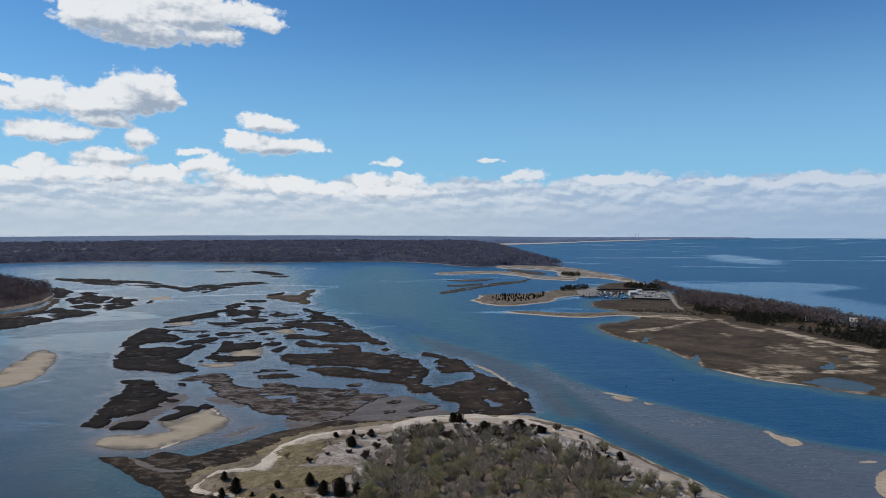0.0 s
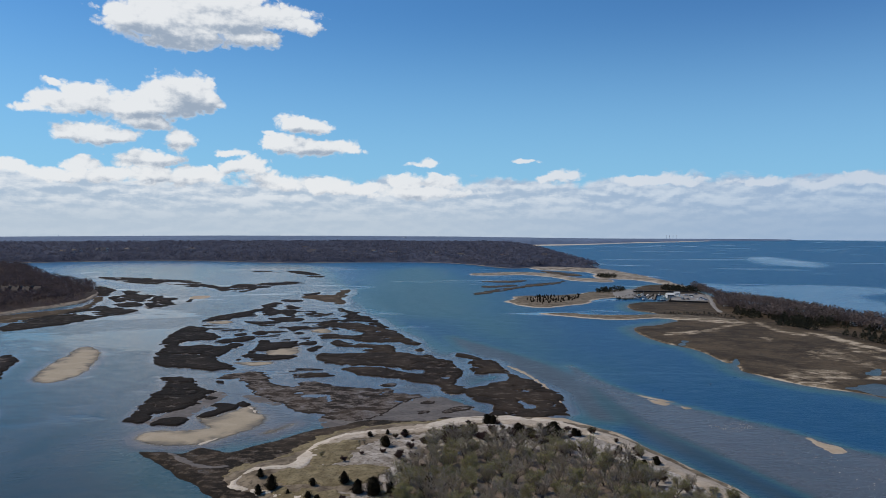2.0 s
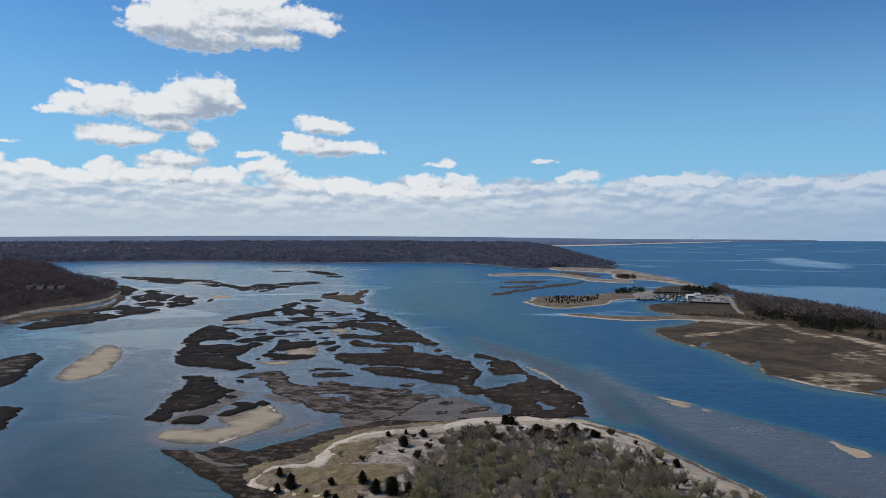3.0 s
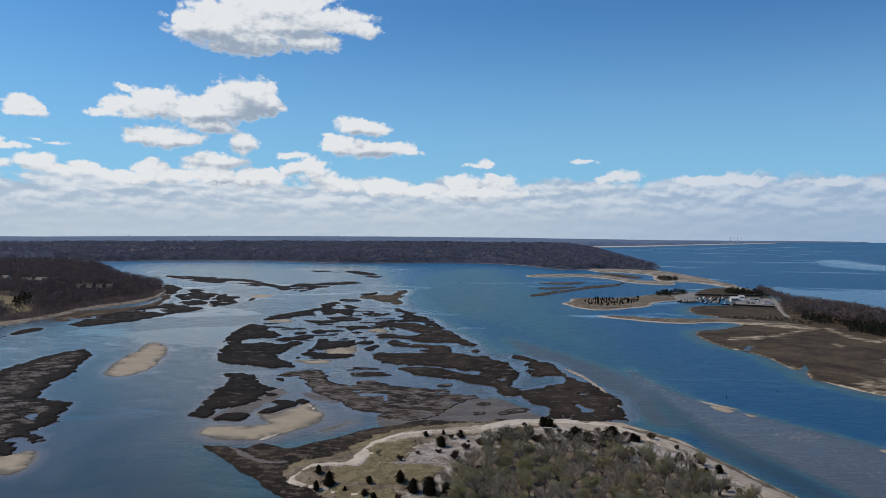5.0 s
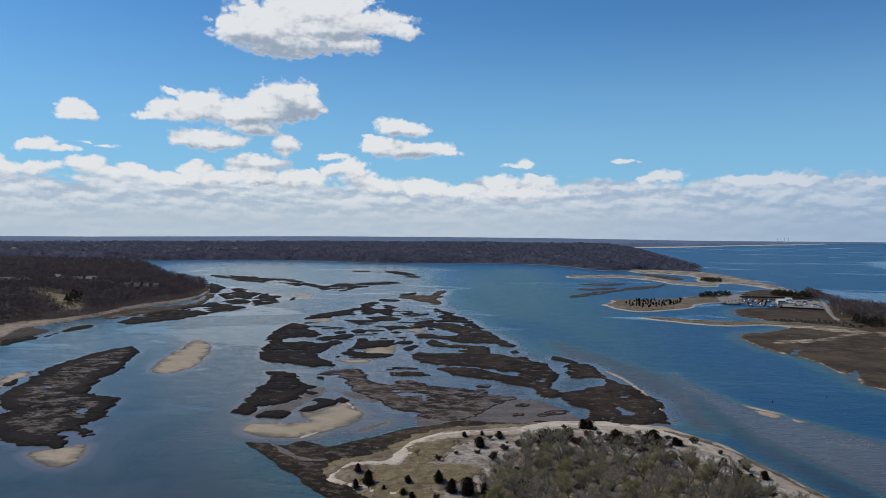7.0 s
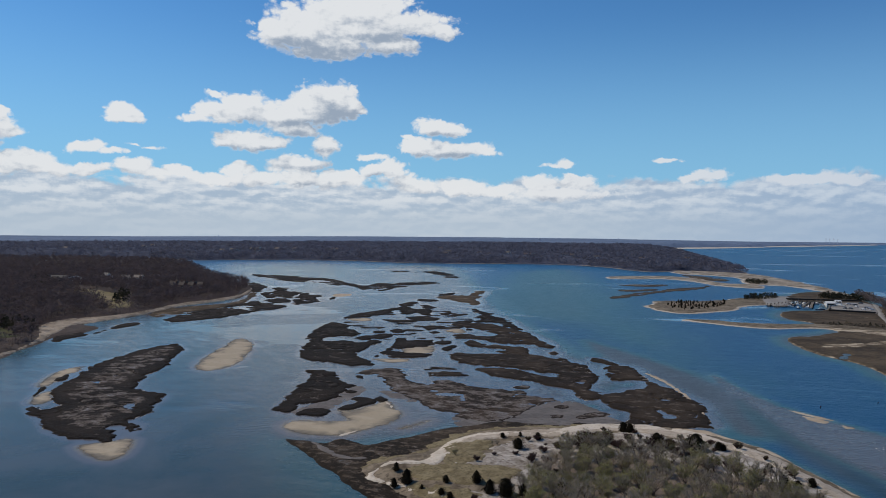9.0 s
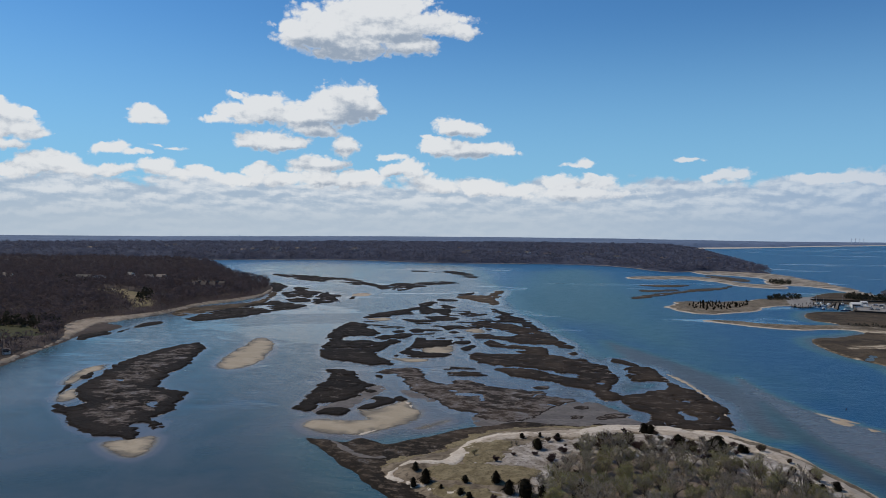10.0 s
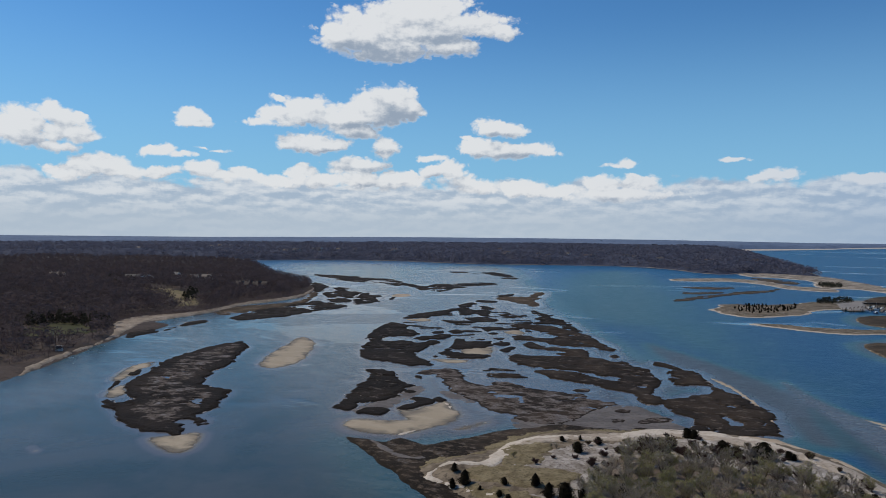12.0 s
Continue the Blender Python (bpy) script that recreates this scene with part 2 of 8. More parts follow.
def marsh_material(name, dark, light, wet, rim=5.0, cover=0.5, scale=9.0, brown=(0.060, 0.045, 0.032)):
    """Salt-marsh grass: dark along the creek edges, browner, thinner and broken by bare wet mud inside."""
    m, g, shader, place = material(name, 0.95, 0.1)
    node = g.add("ShaderNodeAttribute", attribute_name="shore")
    n0, _ = g.noise(place, 1 / 38, 4.0, 0.6, 0.4)
    n1, _ = g.noise(g.vec("MULTIPLY", place, (0.75, 1.0, 1.0)), 1 / scale, 9.0, 0.74, 0.3)
    n2, _ = g.noise(place, 1 / 2.2, 6.0, 0.75)
    n3, _ = g.noise(place, 1 / 0.7, 3.0, 0.7)
    inner = g.ramp(node.outputs["Fac"], 0.0, rim * 1.3, -0.20, 0.0)
    at = g.math("ADD", n1, inner)
    c = g.mix(g.math("MULTIPLY", g.ramp(n0, 0.44, 0.62), g.ramp(node.outputs["Fac"], 0.5, 4.0, 0.25, 0.85)), dark, brown)
    c = g.mix(g.math("MULTIPLY", g.ramp(n2, 0.50, 0.66), 0.75), c, wet)
    open_ = g.ramp(at, 1.0 - cover - 0.03, 1.0 - cover + 0.02)
    c = g.mix(g.math("MULTIPLY", open_, g.ramp(n2, 0.36, 0.52, 0.35, 0.95)), c, light)
    c = g.mix(g.math("MULTIPLY", g.ramp(n3, 0.55, 0.75), 0.35), c, dark)
    g.put(shader.inputs["Base Color"], c)
    damp = g.ramp(at, 1.0 - cover + 0.04, 1.0 - cover + 0.10)
    g.put(shader.inputs["Roughness"], g.math("MULTIPLY_ADD", damp, -0.55, 0.95))
    bump(g, shader, g.math("MULTIPLY_ADD", n3, 0.4, n2), 0.9, 0.35)
    return m


def meadow_material():
    """Brown salt meadow, with drifts of blown sand where it is sandy."""
    m, g, shader, place = material("brown salt meadow", 0.95, 0.1)
    sandy = g.add("ShaderNodeAttribute", attribute_name="sandy").outputs["Fac"]
    n1, _ = g.noise(place, 1 / 26, 8.0, 0.7, 0.4)
    n2, _ = g.noise(place, 1 / 2.5, 5.0, 0.72)
    n3, _ = g.noise(g.vec("MULTIPLY", place, (0.6, 0.85, 1.0)), 1 / 5.5, 8.0, 0.70, 0.5)
    c = g.mix(g.ramp(n1, 0.36, 0.64), (0.034, 0.027, 0.020), (0.083, 0.064, 0.043))
    c = g.mix(g.math("MULTIPLY", g.ramp(n3, 0.52, 0.66), 0.55), c, (0.105, 0.084, 0.060))
    c = g.mix(g.math("MULTIPLY", g.ramp(n2, 0.5, 0.68), 0.7), c, (0.030, 0.024, 0.018))
    shore = g.add("ShaderNodeAttribute", attribute_name="shore").outputs["Fac"]
    at = g.math("ADD", g.math("MULTIPLY_ADD", n3, 1.2, -0.10), g.math("MULTIPLY", sandy, 0.20))
    at = g.math("ADD", at, g.ramp(shore, 2.4, 0.4, 0.0, 0.22))
    c = g.mix(g.ramp(at, 0.62, 0.74), c, (0.165, 0.133, 0.093))
    c = g.mix(g.ramp(at, 0.74, 0.86), c, (0.37, 0.315, 0.24))
    g.put(shader.inputs["Base Color"], c)
    bump(g, shader, n2, 0.8, 0.35)
    return m


def water_material():
    """Tidal water: clear and dark in the channels, pale over the shoals, ruffled by wind where it lies open."""
    m, g, shader, place = material("tidal water", 0.2, 0.3)
    shader.inputs["IOR"].default_value = 1.33
    shoal = g.add("ShaderNodeAttribute", attribute_name="shoal").outputs["Fac"]
    lee = g.add("ShaderNodeAttribute", attribute_name="lee").outputs["Fac"]
    n1, _ = g.noise(g.vec("MULTIPLY", place, (1.0, 0.55, 1.0)), 1 / 55, 7.0, 0.62, 0.9)
    n2, _ = g.noise(g.vec("MULTIPLY", place, (1.0, 0.7, 1.0)), 1 / 11.0, 5.0, 0.65, 0.6)
    wander = g.math("ADD", shoal, g.math("MULTIPLY", g.math("SUBTRACT", n1, 0.5), 0.24))
    wander = g.math("ADD", wander, g.math("MULTIPLY", g.math("SUBTRACT", n2, 0.5), 0.20))
    c = g.mix(g.ramp(wander, 0.0, 0.36), (0.006, 0.058, 0.142), (0.034, 0.098, 0.124))
    c = g.mix(g.ramp(wander, 0.34, 0.66), c, (0.058, 0.070, 0.083))
    c = g.mix(g.ramp(wander, 0.66, 0.98), c, (0.092, 0.090, 0.098))
    c = g.mix(g.ramp(wander, 1.00, 1.25), c, (0.215, 0.182, 0.122))
    silt = g.add("ShaderNodeAttribute", attribute_name="silt").outputs["Fac"]
    cloudy = g.math("MULTIPLY", g.math("MULTIPLY", silt, 0.8), g.ramp(wander, 0.95, 0.60))
    c = g.mix(cloudy, c, g.mix(g.ramp(n1, 0.38, 0.62), (0.025, 0.043, 0.046), (0.056, 0.066, 0.068)))
    g.put(shader.inputs["Base Color"], c)
    w1, _ = g.noise(g.vec("MULTIPLY", place, (1.0, 1.6, 1.0)), 1 / 1.0, 3.0, 0.6)
    w2, _ = g.noise(g.vec("MULTIPLY", place, (1.0, 1.4, 1.0)), 1 / 2.6, 5.0, 0.62)
    gust, _ = g.noise(g.vec("MULTIPLY", place, (0.45, 1.0, 1.0)), 1 / 130, 6.0, 0.62, 1.4)
    calm = g.math("ADD", g.ramp(gust, 0.57, 0.66), g.math("MULTIPLY", g.math("MULTIPLY", lee, 0.92), g.ramp(n1, 0.30, 0.60, 0.85, 1.0)), clamp=True)
    w3, _ = g.noise(g.vec("MULTIPLY", place, (0.7, 1.2, 1.0)), 1 / 7.5, 6.0, 0.68, 0.4)
    wave = g.math("ADD", g.math("MULTIPLY", w1, 0.4), g.math("MULTIPLY_ADD", w3, 0.9, w2))
    wave = g.math("MULTIPLY", wave, g.math("SUBTRACT", 1.0, g.math("MULTIPLY", calm, 0.95)))
    wave = g.math("MULTIPLY", wave, g.math("SUBTRACT", 1.0, g.math("MULTIPLY", silt, 0.8)))
    bump(g, shader, wave, 0.75, 0.4)
    g.put(shader.inputs["Roughness"], g.math("MULTIPLY_ADD", g.math("SUBTRACT", w3, 0.5), 0.25, g.math("MULTIPLY_ADD", calm, -0.20, 0.34)))
    g.put(shader.inputs["Specular IOR Level"], g.math("MULTIPLY", g.math("MULTIPLY_ADD", calm, 0.28, 0.18), g.math("MULTIPLY_ADD", silt, -0.4, 1.0)))
    return m


WATER = water_material()
MARSH = marsh_material("salt marsh grass", (0.0115, 0.0095, 0.008), (0.088, 0.074, 0.063), (0.022, 0.017, 0.014), 4.0, 0.42, 4.5, (0.022, 0.017, 0.013))
MARSH_OPEN = marsh_material("thin marsh grass on mud", (0.018, 0.014, 0.011), (0.118, 0.100, 0.088), (0.036, 0.027, 0.021), 1.0, 0.50, 5.0, (0.052, 0.038, 0.028))
MEADOW = meadow_material()
MARSH_BROWN = marsh_material("brown marsh grass", (0.050, 0.038, 0.026), (0.115, 0.087, 0.058), (0.075, 0.056, 0.036), 4.0, 0.47, 14.0)
MUD = earth("tidal mud", ((0.095, 0.082, 0.072), (0.140, 0.124, 0.110), (0.060, 0.048, 0.040)), 9.0, 1.8, 1.6, 0.6, 0.06)
SHORE_MUD = earth("pale wet mud", ((0.165, 0.146, 0.124), (0.23, 0.205, 0.175), (0.11, 0.095, 0.080)), 9.0, 1.8, 1.6, 0.5, 0.04)
SHORE_SAND = earth("stony shore sand", ((0.205, 0.170, 0.130), (0.30, 0.255, 0.203), (0.125, 0.102, 0.078)), 9.0, 1.6, 1.0, 0.9, 0.10)
BAR_SAND = earth("wet bar sand", ((0.31, 0.25, 0.182), (0.395, 0.33, 0.25), (0.24, 0.19, 0.14)), 14.0, 2.2, 1.5, 0.8, 0.06)
BEACH = earth("dry beach sand", ((0.315, 0.270, 0.215), (0.405, 0.358, 0.298), (0.20, 0.164, 0.124)), 7.0, 1.1, 1.0, 0.95, 0.12)
PALE_SAND = earth("pale trodden sand", ((0.43, 0.38, 0.315), (0.50, 0.45, 0.38), (0.32, 0.27, 0.21)), 5.0, 0.8, 1.0, 0.95, 0.10)
DUNE = earth("pale dune with heather", ((0.195, 0.170, 0.142), (0.40, 0.372, 0.338), (0.070, 0.053, 0.043)), 6.0, 0.9, 1.0, 0.95, 0.25)
DUNE_GRASS = earth("dune grass", ((0.132, 0.107, 0.060), (0.208, 0.174, 0.104), (0.066, 0.052, 0.031)), 3.0, 0.6, 1.0, 0.95, 0.35)
SPIT_EDGE = marsh_material("dark marsh fringe", (0.015, 0.012, 0.009), (0.078, 0.060, 0.044), (0.034, 0.026, 0.019), 1.0, 0.47, 2.6)
LITTER = earth("leaf litter", ((0.115, 0.092, 0.075), (0.185, 0.152, 0.125), (0.070, 0.054, 0.044)), 9.0, 1.4, 1.0, 0.95, 0.3)
FOREST_FLOOR = earth("dark forest floor", ((0.050, 0.039, 0.034), (0.074, 0.058, 0.049), (0.036, 0.028, 0.025)), 14.0, 2.0, 1.0, 0.95, 0.3)
LAWN = earth("spring lawn", ((0.044, 0.050, 0.022), (0.070, 0.066, 0.034), (0.036, 0.038, 0.020)), 12.0, 2.0)
FIELD = earth("tan field", ((0.135, 0.115, 0.060), (0.19, 0.155, 0.095), (0.085, 0.085, 0.04)), 16.0, 3.0)
ASPHALT = earth("sandy parking asphalt", ((0.19, 0.18, 0.17), (0.24, 0.23, 0.215), (0.14, 0.135, 0.13)), 12.0, 1.5, 1.0, 0.9, 0.03)


def banded(name, inner, outer, width, size):
    """Ground whose rim, along the water, is of another kind than its middle."""
    m, g, shader, place = material(name, 0.95, 0.1)
    shore = g.add("ShaderNodeAttribute", attribute_name="shore").outputs["Fac"]
    n1, _ = g.noise(place, 1 / size, 6.0, 0.65, 0.4)
    n2, _ = g.noise(place, 1 / (size * 0.17), 4.0, 0.65)
    at = g.math("ADD", shore, g.math("MULTIPLY", g.math("SUBTRACT", n1, 0.5), width * 2.4))
    rim = g.mix(g.ramp(n2, 0.4, 0.62), outer[0], outer[1])
    core = g.mix(g.ramp(n1, 0.42, 0.60), inner[0], inner[1])
    core = g.mix(g.math("MULTIPLY", g.ramp(n2, 0.5, 0.7), 0.7), core, inner[2])
    g.put(shader.inputs["Base Color"], g.mix(g.ramp(at, width * 0.7, width * 1.3), rim, core))
    bump(g, shader, n2, 0.8, size * 0.03)
    return m




def wet_bar(name):
    """A sand bar at the water's edge: a thin film of water over its rim, dry and pale in the middle."""
    m, g, shader, place = material(name, 0.75, 0.25)
    shore = g.add("ShaderNodeAttribute", attribute_name="shore").outputs["Fac"]
    n1, _ = g.noise(g.vec("MULTIPLY", place, (0.8, 1.0, 1.0)), 1 / 9, 6.0, 0.62, 0.5)
    n2, _ = g.noise(place, 1 / 1.4, 5.0, 0.65)
    at = g.math("ADD", shore, g.math("MULTIPLY", g.math("SUBTRACT", n1, 0.5), 16.0))
    c = g.mix(g.ramp(at, 0.0, 5.5), (0.110, 0.098, 0.078), (0.300, 0.252, 0.178))
    c = g.mix(g.ramp(n1, 0.46, 0.62, 0.0, 0.5), c, (0.37, 0.315, 0.235))
    c = g.mix(g.ramp(n2, 0.50, 0.72, 0.0, 0.35), c, (0.22, 0.178, 0.13))
    g.put(shader.inputs["Base Color"], c)
    g.put(shader.inputs["Alpha"], g.ramp(g.math("ADD", shore, g.math("MULTIPLY", g.math("SUBTRACT", n1, 0.5), 2.0)), 0.0, 2.2))
    bump(g, shader, n2, 0.5, 0.05)
    return m


WET_BAR = wet_bar("wet bar sand under a film of water")
MARSH_ISLE = marsh_material("marsh island with a bare middle", (0.011, 0.009, 0.008), (0.112, 0.094, 0.082), (0.024, 0.019, 0.016), 7.0, 0.49, 5.5, (0.024, 0.019, 0.016))
MARSH_RUST = marsh_material("rusty marsh grass", (0.017, 0.013, 0.010), (0.090, 0.073, 0.060), (0.034, 0.026, 0.019), 2.5, 0.43, 4.5, (0.046, 0.034, 0.024))
SPIT_TURF = earth("sandy turf", ((0.100, 0.080, 0.056), (0.205, 0.168, 0.122), (0.060, 0.046, 0.034)), 5.0, 1.2, 1.0, 0.95, 0.2)
BAR_TURF = banded("narrow sand bar with brown grass", ((0.085, 0.070, 0.050), (0.160, 0.134, 0.100), (0.30, 0.262, 0.213)), ((0.33, 0.286, 0.228), (0.43, 0.382, 0.318)), 2.4, 16.0)
BAR_LAND = banded("sand bar with dune grass", ((0.145, 0.125, 0.099), (0.33, 0.294, 0.246), (0.055, 0.046, 0.036)), ((0.35, 0.310, 0.262), (0.45, 0.408, 0.352)), 2.4, 16.0)
# Aerial haze is mixed into the base colour of these hills, hence the blue.
HAZED_HILLS = earth("distant hills with painted blue haze", ((0.094, 0.134, 0.208), (0.122, 0.166, 0.248), (0.076, 0.110, 0.174)), 260.0, 40.0, 1.0, 0.95, 3.0)
# Sandy rim; the woods behind it are coloured bluer to stand in for haze.
HAZED_CANOPY = banded("distant bare woods tinted with haze", ((0.038, 0.045, 0.071), (0.062, 0.070, 0.100), (0.026, 0.031, 0.049)), ((0.19, 0.16, 0.13), (0.27, 0.23, 0.19)), 9.0, 60.0)

# ---- ground ----


def lattice(ix, iy, seed):
    """A random number for each point of a grid."""
    n = (ix.astype(np.int64) * 374761393 + iy.astype(np.int64) * 668265263 + seed * 974711) & 0x7FFFFFFF
    n = ((n ^ (n >> 13)) * 1274126177) & 0x7FFFFFFF
    n = ((n ^ (n >> 16)) * 668265263) & 0x7FFFFFFF
    return ((n ^ (n >> 15)) & 0xFFFF) / 65535.0


def value_noise(x, y, seed):
    x0, y0 = np.floor(x), np.floor(y)
    u, v = x - x0, y - y0
    u, v = u * u * (3 - 2 * u), v * v * (3 - 2 * v)
    a, b = lattice(x0, y0, seed), lattice(x0 + 1, y0, seed)
    c, d = lattice(x0, y0 + 1, seed), lattice(x0 + 1, y0 + 1, seed)
    return (a * (1 - u) + b * u) * (1 - v) + (c * (1 - u) + d * u) * v


def fractal(x, y, size, seed, octaves=4, gain=0.5):
    """Noise about zero, within about -1 to 1, with its largest forms of that size in metres."""
    total, weight, amp = 0.0, 0.0, 1.0
    for k in range(octaves):
        total = total + amp * (value_noise(x / size * 2**k + 17.3 * k, y / size * 2**k - 9.1 * k, seed + k) * 2 - 1)
        weight, amp = weight + amp, amp * gain
    return total / weight * 1.6


def rounded(outline, times=2):
    """Cuts the corners of an outline."""
    p = np.array(outline, float)
    for _ in range(times):
        q = np.roll(p, -1, 0)
        p = np.stack([0.75 * p + 0.25 * q, 0.25 * p + 0.75 * q], 1).reshape(-1, 2)
    return p


def inside(x, y, outline, times=2):
    """Metres to the outline's edge: positive within it."""
    p = rounded(outline, times) if times else np.array(outline, float)
    best = np.full(x.shape, 1e12)
    odd = np.zeros(x.shape, bool)
    for (ax, ay), (bx, by) in zip(p, np.roll(p, -1, 0)):
        dx, dy = bx - ax, by - ay
        k = np.clip(((x - ax) * dx + (y - ay) * dy) / (dx * dx + dy * dy + 1e-9), 0, 1)
        best = np.minimum(best, (x - ax - k * dx) ** 2 + (y - ay - k * dy) ** 2)
        if ay != by:
            odd ^= ((ay > y) != (by > y)) & (x < ax + (y - ay) * dx / dy)
    return np.where(odd, 1, -1) * np.sqrt(best)


def smooth(v):
    v = np.clip(v, 0, 1)
    return v * v * (3 - 2 * v)


def sheet(x, y):
    """The water's level. Far out it lifts a little, to meet the horizon within the lens's reach."""
    return 40 * np.clip((np.hypot(x, y) - 2000) / 2900, 0, 1) ** 2


def mesh_from(name, verts, faces, mat, smooth_faces=True, **attributes):
    data = bpy.data.meshes.new(name)
    n, k = len(faces), faces.shape[1]
    data.vertices.add(len(verts))
    data.vertices.foreach_set("co", np.ascontiguousarray(verts, np.float32).ravel())
    data.loops.add(n * k)
    data.loops.foreach_set("vertex_index", np.ascontiguousarray(faces, np.int32).ravel())
    data.polygons.add(n)
    data.polygons.foreach_set("loop_start", np.arange(0, n * k, k, dtype=np.int32))
    data.polygons.foreach_set("use_smooth", np.full(n, smooth_faces))
    for key, values in attributes.items():
        layer = data.attributes.new(key, "FLOAT", "POINT")
        layer.data.foreach_set("value", np.ascontiguousarray(values, np.float32).ravel())
    data.update(calc_edges=True)
    data.validate()
    data.materials.append(mat)
    return data


def grid_mesh(name, x, y, z, keep, mat, **attributes):
    """A mesh from a grid of points, of the faces whose corners include one to keep."""
    rows, cols = x.shape
    index = np.arange(rows * cols).reshape(rows, cols)
    quads = np.stack([index[:-1, :-1], index[:-1, 1:], index[1:, 1:], index[1:, :-1]], -1).reshape(-1, 4)
    flat = keep.ravel()
    quads = quads[flat[quads].any(1)]
    used = np.unique(quads)
    again = np.zeros(rows * cols, int)
    again[used] = np.arange(len(used))
    verts = np.stack([x.ravel(), y.ravel(), z.ravel()], -1)[used]
    return mesh_from(name, verts, again[quads], mat, **{k: v.ravel()[used] for k, v in attributes.items()})


def clumps(mask):
    """Numbers the pieces of a mask that do not touch: the size of each, and which one each point belongs to."""
    wide = mask.copy()
    wide[1:] |= mask[:-1]
    wide[:-1] |= mask[1:]
    tall = wide.copy()
    wide[:, 1:] |= tall[:, :-1]
    wide[:, :-1] |= tall[:, 1:]
    parent = []

    def root(k):
        while parent[k] != k:
            parent[k] = parent[parent[k]]
            k = parent[k]
        return k

    runs, before = [], []
    for j, row in enumerate(wide):
        edge = np.flatnonzero(np.diff(np.concatenate([[0], row.astype(np.int8), [0]])))
        here = []
        for a, b in zip(edge[::2], edge[1::2]):
            k = len(parent)
            parent.append(k)
            for c, d, other in before:
                if c <= b and a <= d:
                    parent[root(other)] = root(k)
            here.append((a, b, k))
            runs.append((j, a, b, k))
        before = here
    which = np.full(mask.shape, -1)
    number = {}
    for j, a, b, k in runs:
        which[j, a:b] = number.setdefault(root(k), len(number))
    return np.bincount(which[mask & (which >= 0)], minlength=len(number)), which


def patch(name, outline, mat, label, category, top=0.4, slope=1.0, base=None, ragged=1.0, holes=(), creeks=0.0, cell=0.0, kind="", group="", lumps=0.05, seed=1, shrink=0.0, apron=0.0, wisp=0.0, tendril=0.0):
    """A low island, bar or patch of ground. It rises from its edge to top above base, which is the water or the ground below it."""
    p = np.array(outline, float)
    near = np.hypot(*p.T).min()
    cell = cell or max(0.45, near / 480)
    lo, hi = p.min(0) - 5 * cell, p.max(0) + 5 * cell
    nx, ny = int((hi[0] - lo[0]) / cell) + 2, int((hi[1] - lo[1]) / cell) + 2
    x, y = np.meshgrid(lo[0] + np.arange(nx) * cell, lo[1] + np.arange(ny) * cell)
    far = max(1.0, near / 300)
    s = inside(x, y, outline, 1) - shrink
    s = s + ragged * cell * (2.0 * fractal(x, y, cell * 16, seed, 5, 0.6) + 1.7 * fractal(x, y, cell * 6, seed + 5, 3, 0.7))
    if tendril:
        s = s + tendril * far**0.7 * (1.5 * fractal(x, y, 9 * far**0.7, seed + 71, 4, 0.6) - 0.45)
    for hole in holes:
        s = np.minimum(s, -inside(x, y, hole) + ragged * cell * 1.5 * fractal(x, y, cell * 12, seed + 9, 3))
    outer = s.copy()
    if creeks:
        ridge = np.abs(fractal(x + 6 * fractal(x, y, 30, seed + 41, 2), y * 1.25, 24 * far**0.6, seed + 20, 3))
        s = np.minimum(s, (ridge - creeks * 0.06) * 22 + 0.2)
        pools = fractal(x * 0.75, y * 0.9, 11 * far**0.6, seed + 31, 4, 0.6)
        s = np.minimum(s, (0.78 - creeks * 0.30 - pools) * 10)
    if wisp:
        s = np.minimum(s, (fractal(x * 0.35 + y * 0.2, y * 1.0 - x * 0.25, 5.0 * far, seed + 61, 4, 0.6) - 0.55 + wisp) * 5)
    under = sheet(x, y) if base is None else base(x, y)
    rise = np.clip(s * slope, -0.6, 1.0)
    if apron:
        wide = apron * far * np.clip(0.35 + 1.6 * fractal(x, y, 20 * far, seed + 51, 3), 0.05, 2.0)
        rise = np.where(rise < 0, np.clip(0.05 + s / wide * 0.06, -0.6, 0.05), np.maximum(rise, 0.05))
    z = under + np.where(rise < 0.05, rise, top * np.sin(np.clip(rise, 0, 1) * math.pi / 2))
    z = z + lumps * np.clip(s, 0, 1) * fractal(x, y, max(1.8, cell * 3), seed + 3, 3)
    if not apron:
        ob = new(name, grid_mesh(name, x, y, z, z > under - 0.3, mat, shore=outer))
        return tagged(ob, label, category, group, kind)
    sizes, which = clumps(s > 0)
    if not len(sizes):
        return None
    order = list(np.argsort(-sizes))
    large = order[:1] + [k for k in order[1:] if sizes[k] > max(60, 0.02 * sizes.sum())]
    ob = new(name, grid_mesh(name, x, y, z, (s > 0) & (which == large[0]), mat, shore=outer))
    for k in large[1:]:
        islet = new(name, grid_mesh(name, x, y, z, (s > 0) & (which == k), mat, shore=outer))
        tagged(islet, label, category, group, kind)
    small = (s > 0) & ~np.isin(which, large)
    if small.any():
        crumbs = new("marsh_tufts", grid_mesh("marsh_tufts", x, y, z, small, mat, shore=outer))
        crumbs.parent = ob
        tagged(crumbs, "tiny tufts of marsh grass standing off the edge", kind="stuff")
    rim = new("mud_rim", grid_mesh("mud_rim", x, y, z - 0.03 * (s > 0), (z > under - 0.3) & (s < cell), SHORE_MUD, shore=outer))
    rim.parent = ob
    tagged(rim, "wet grey mud along the water's edge", kind="stuff")
    return tagged(ob, label, category, group, kind)


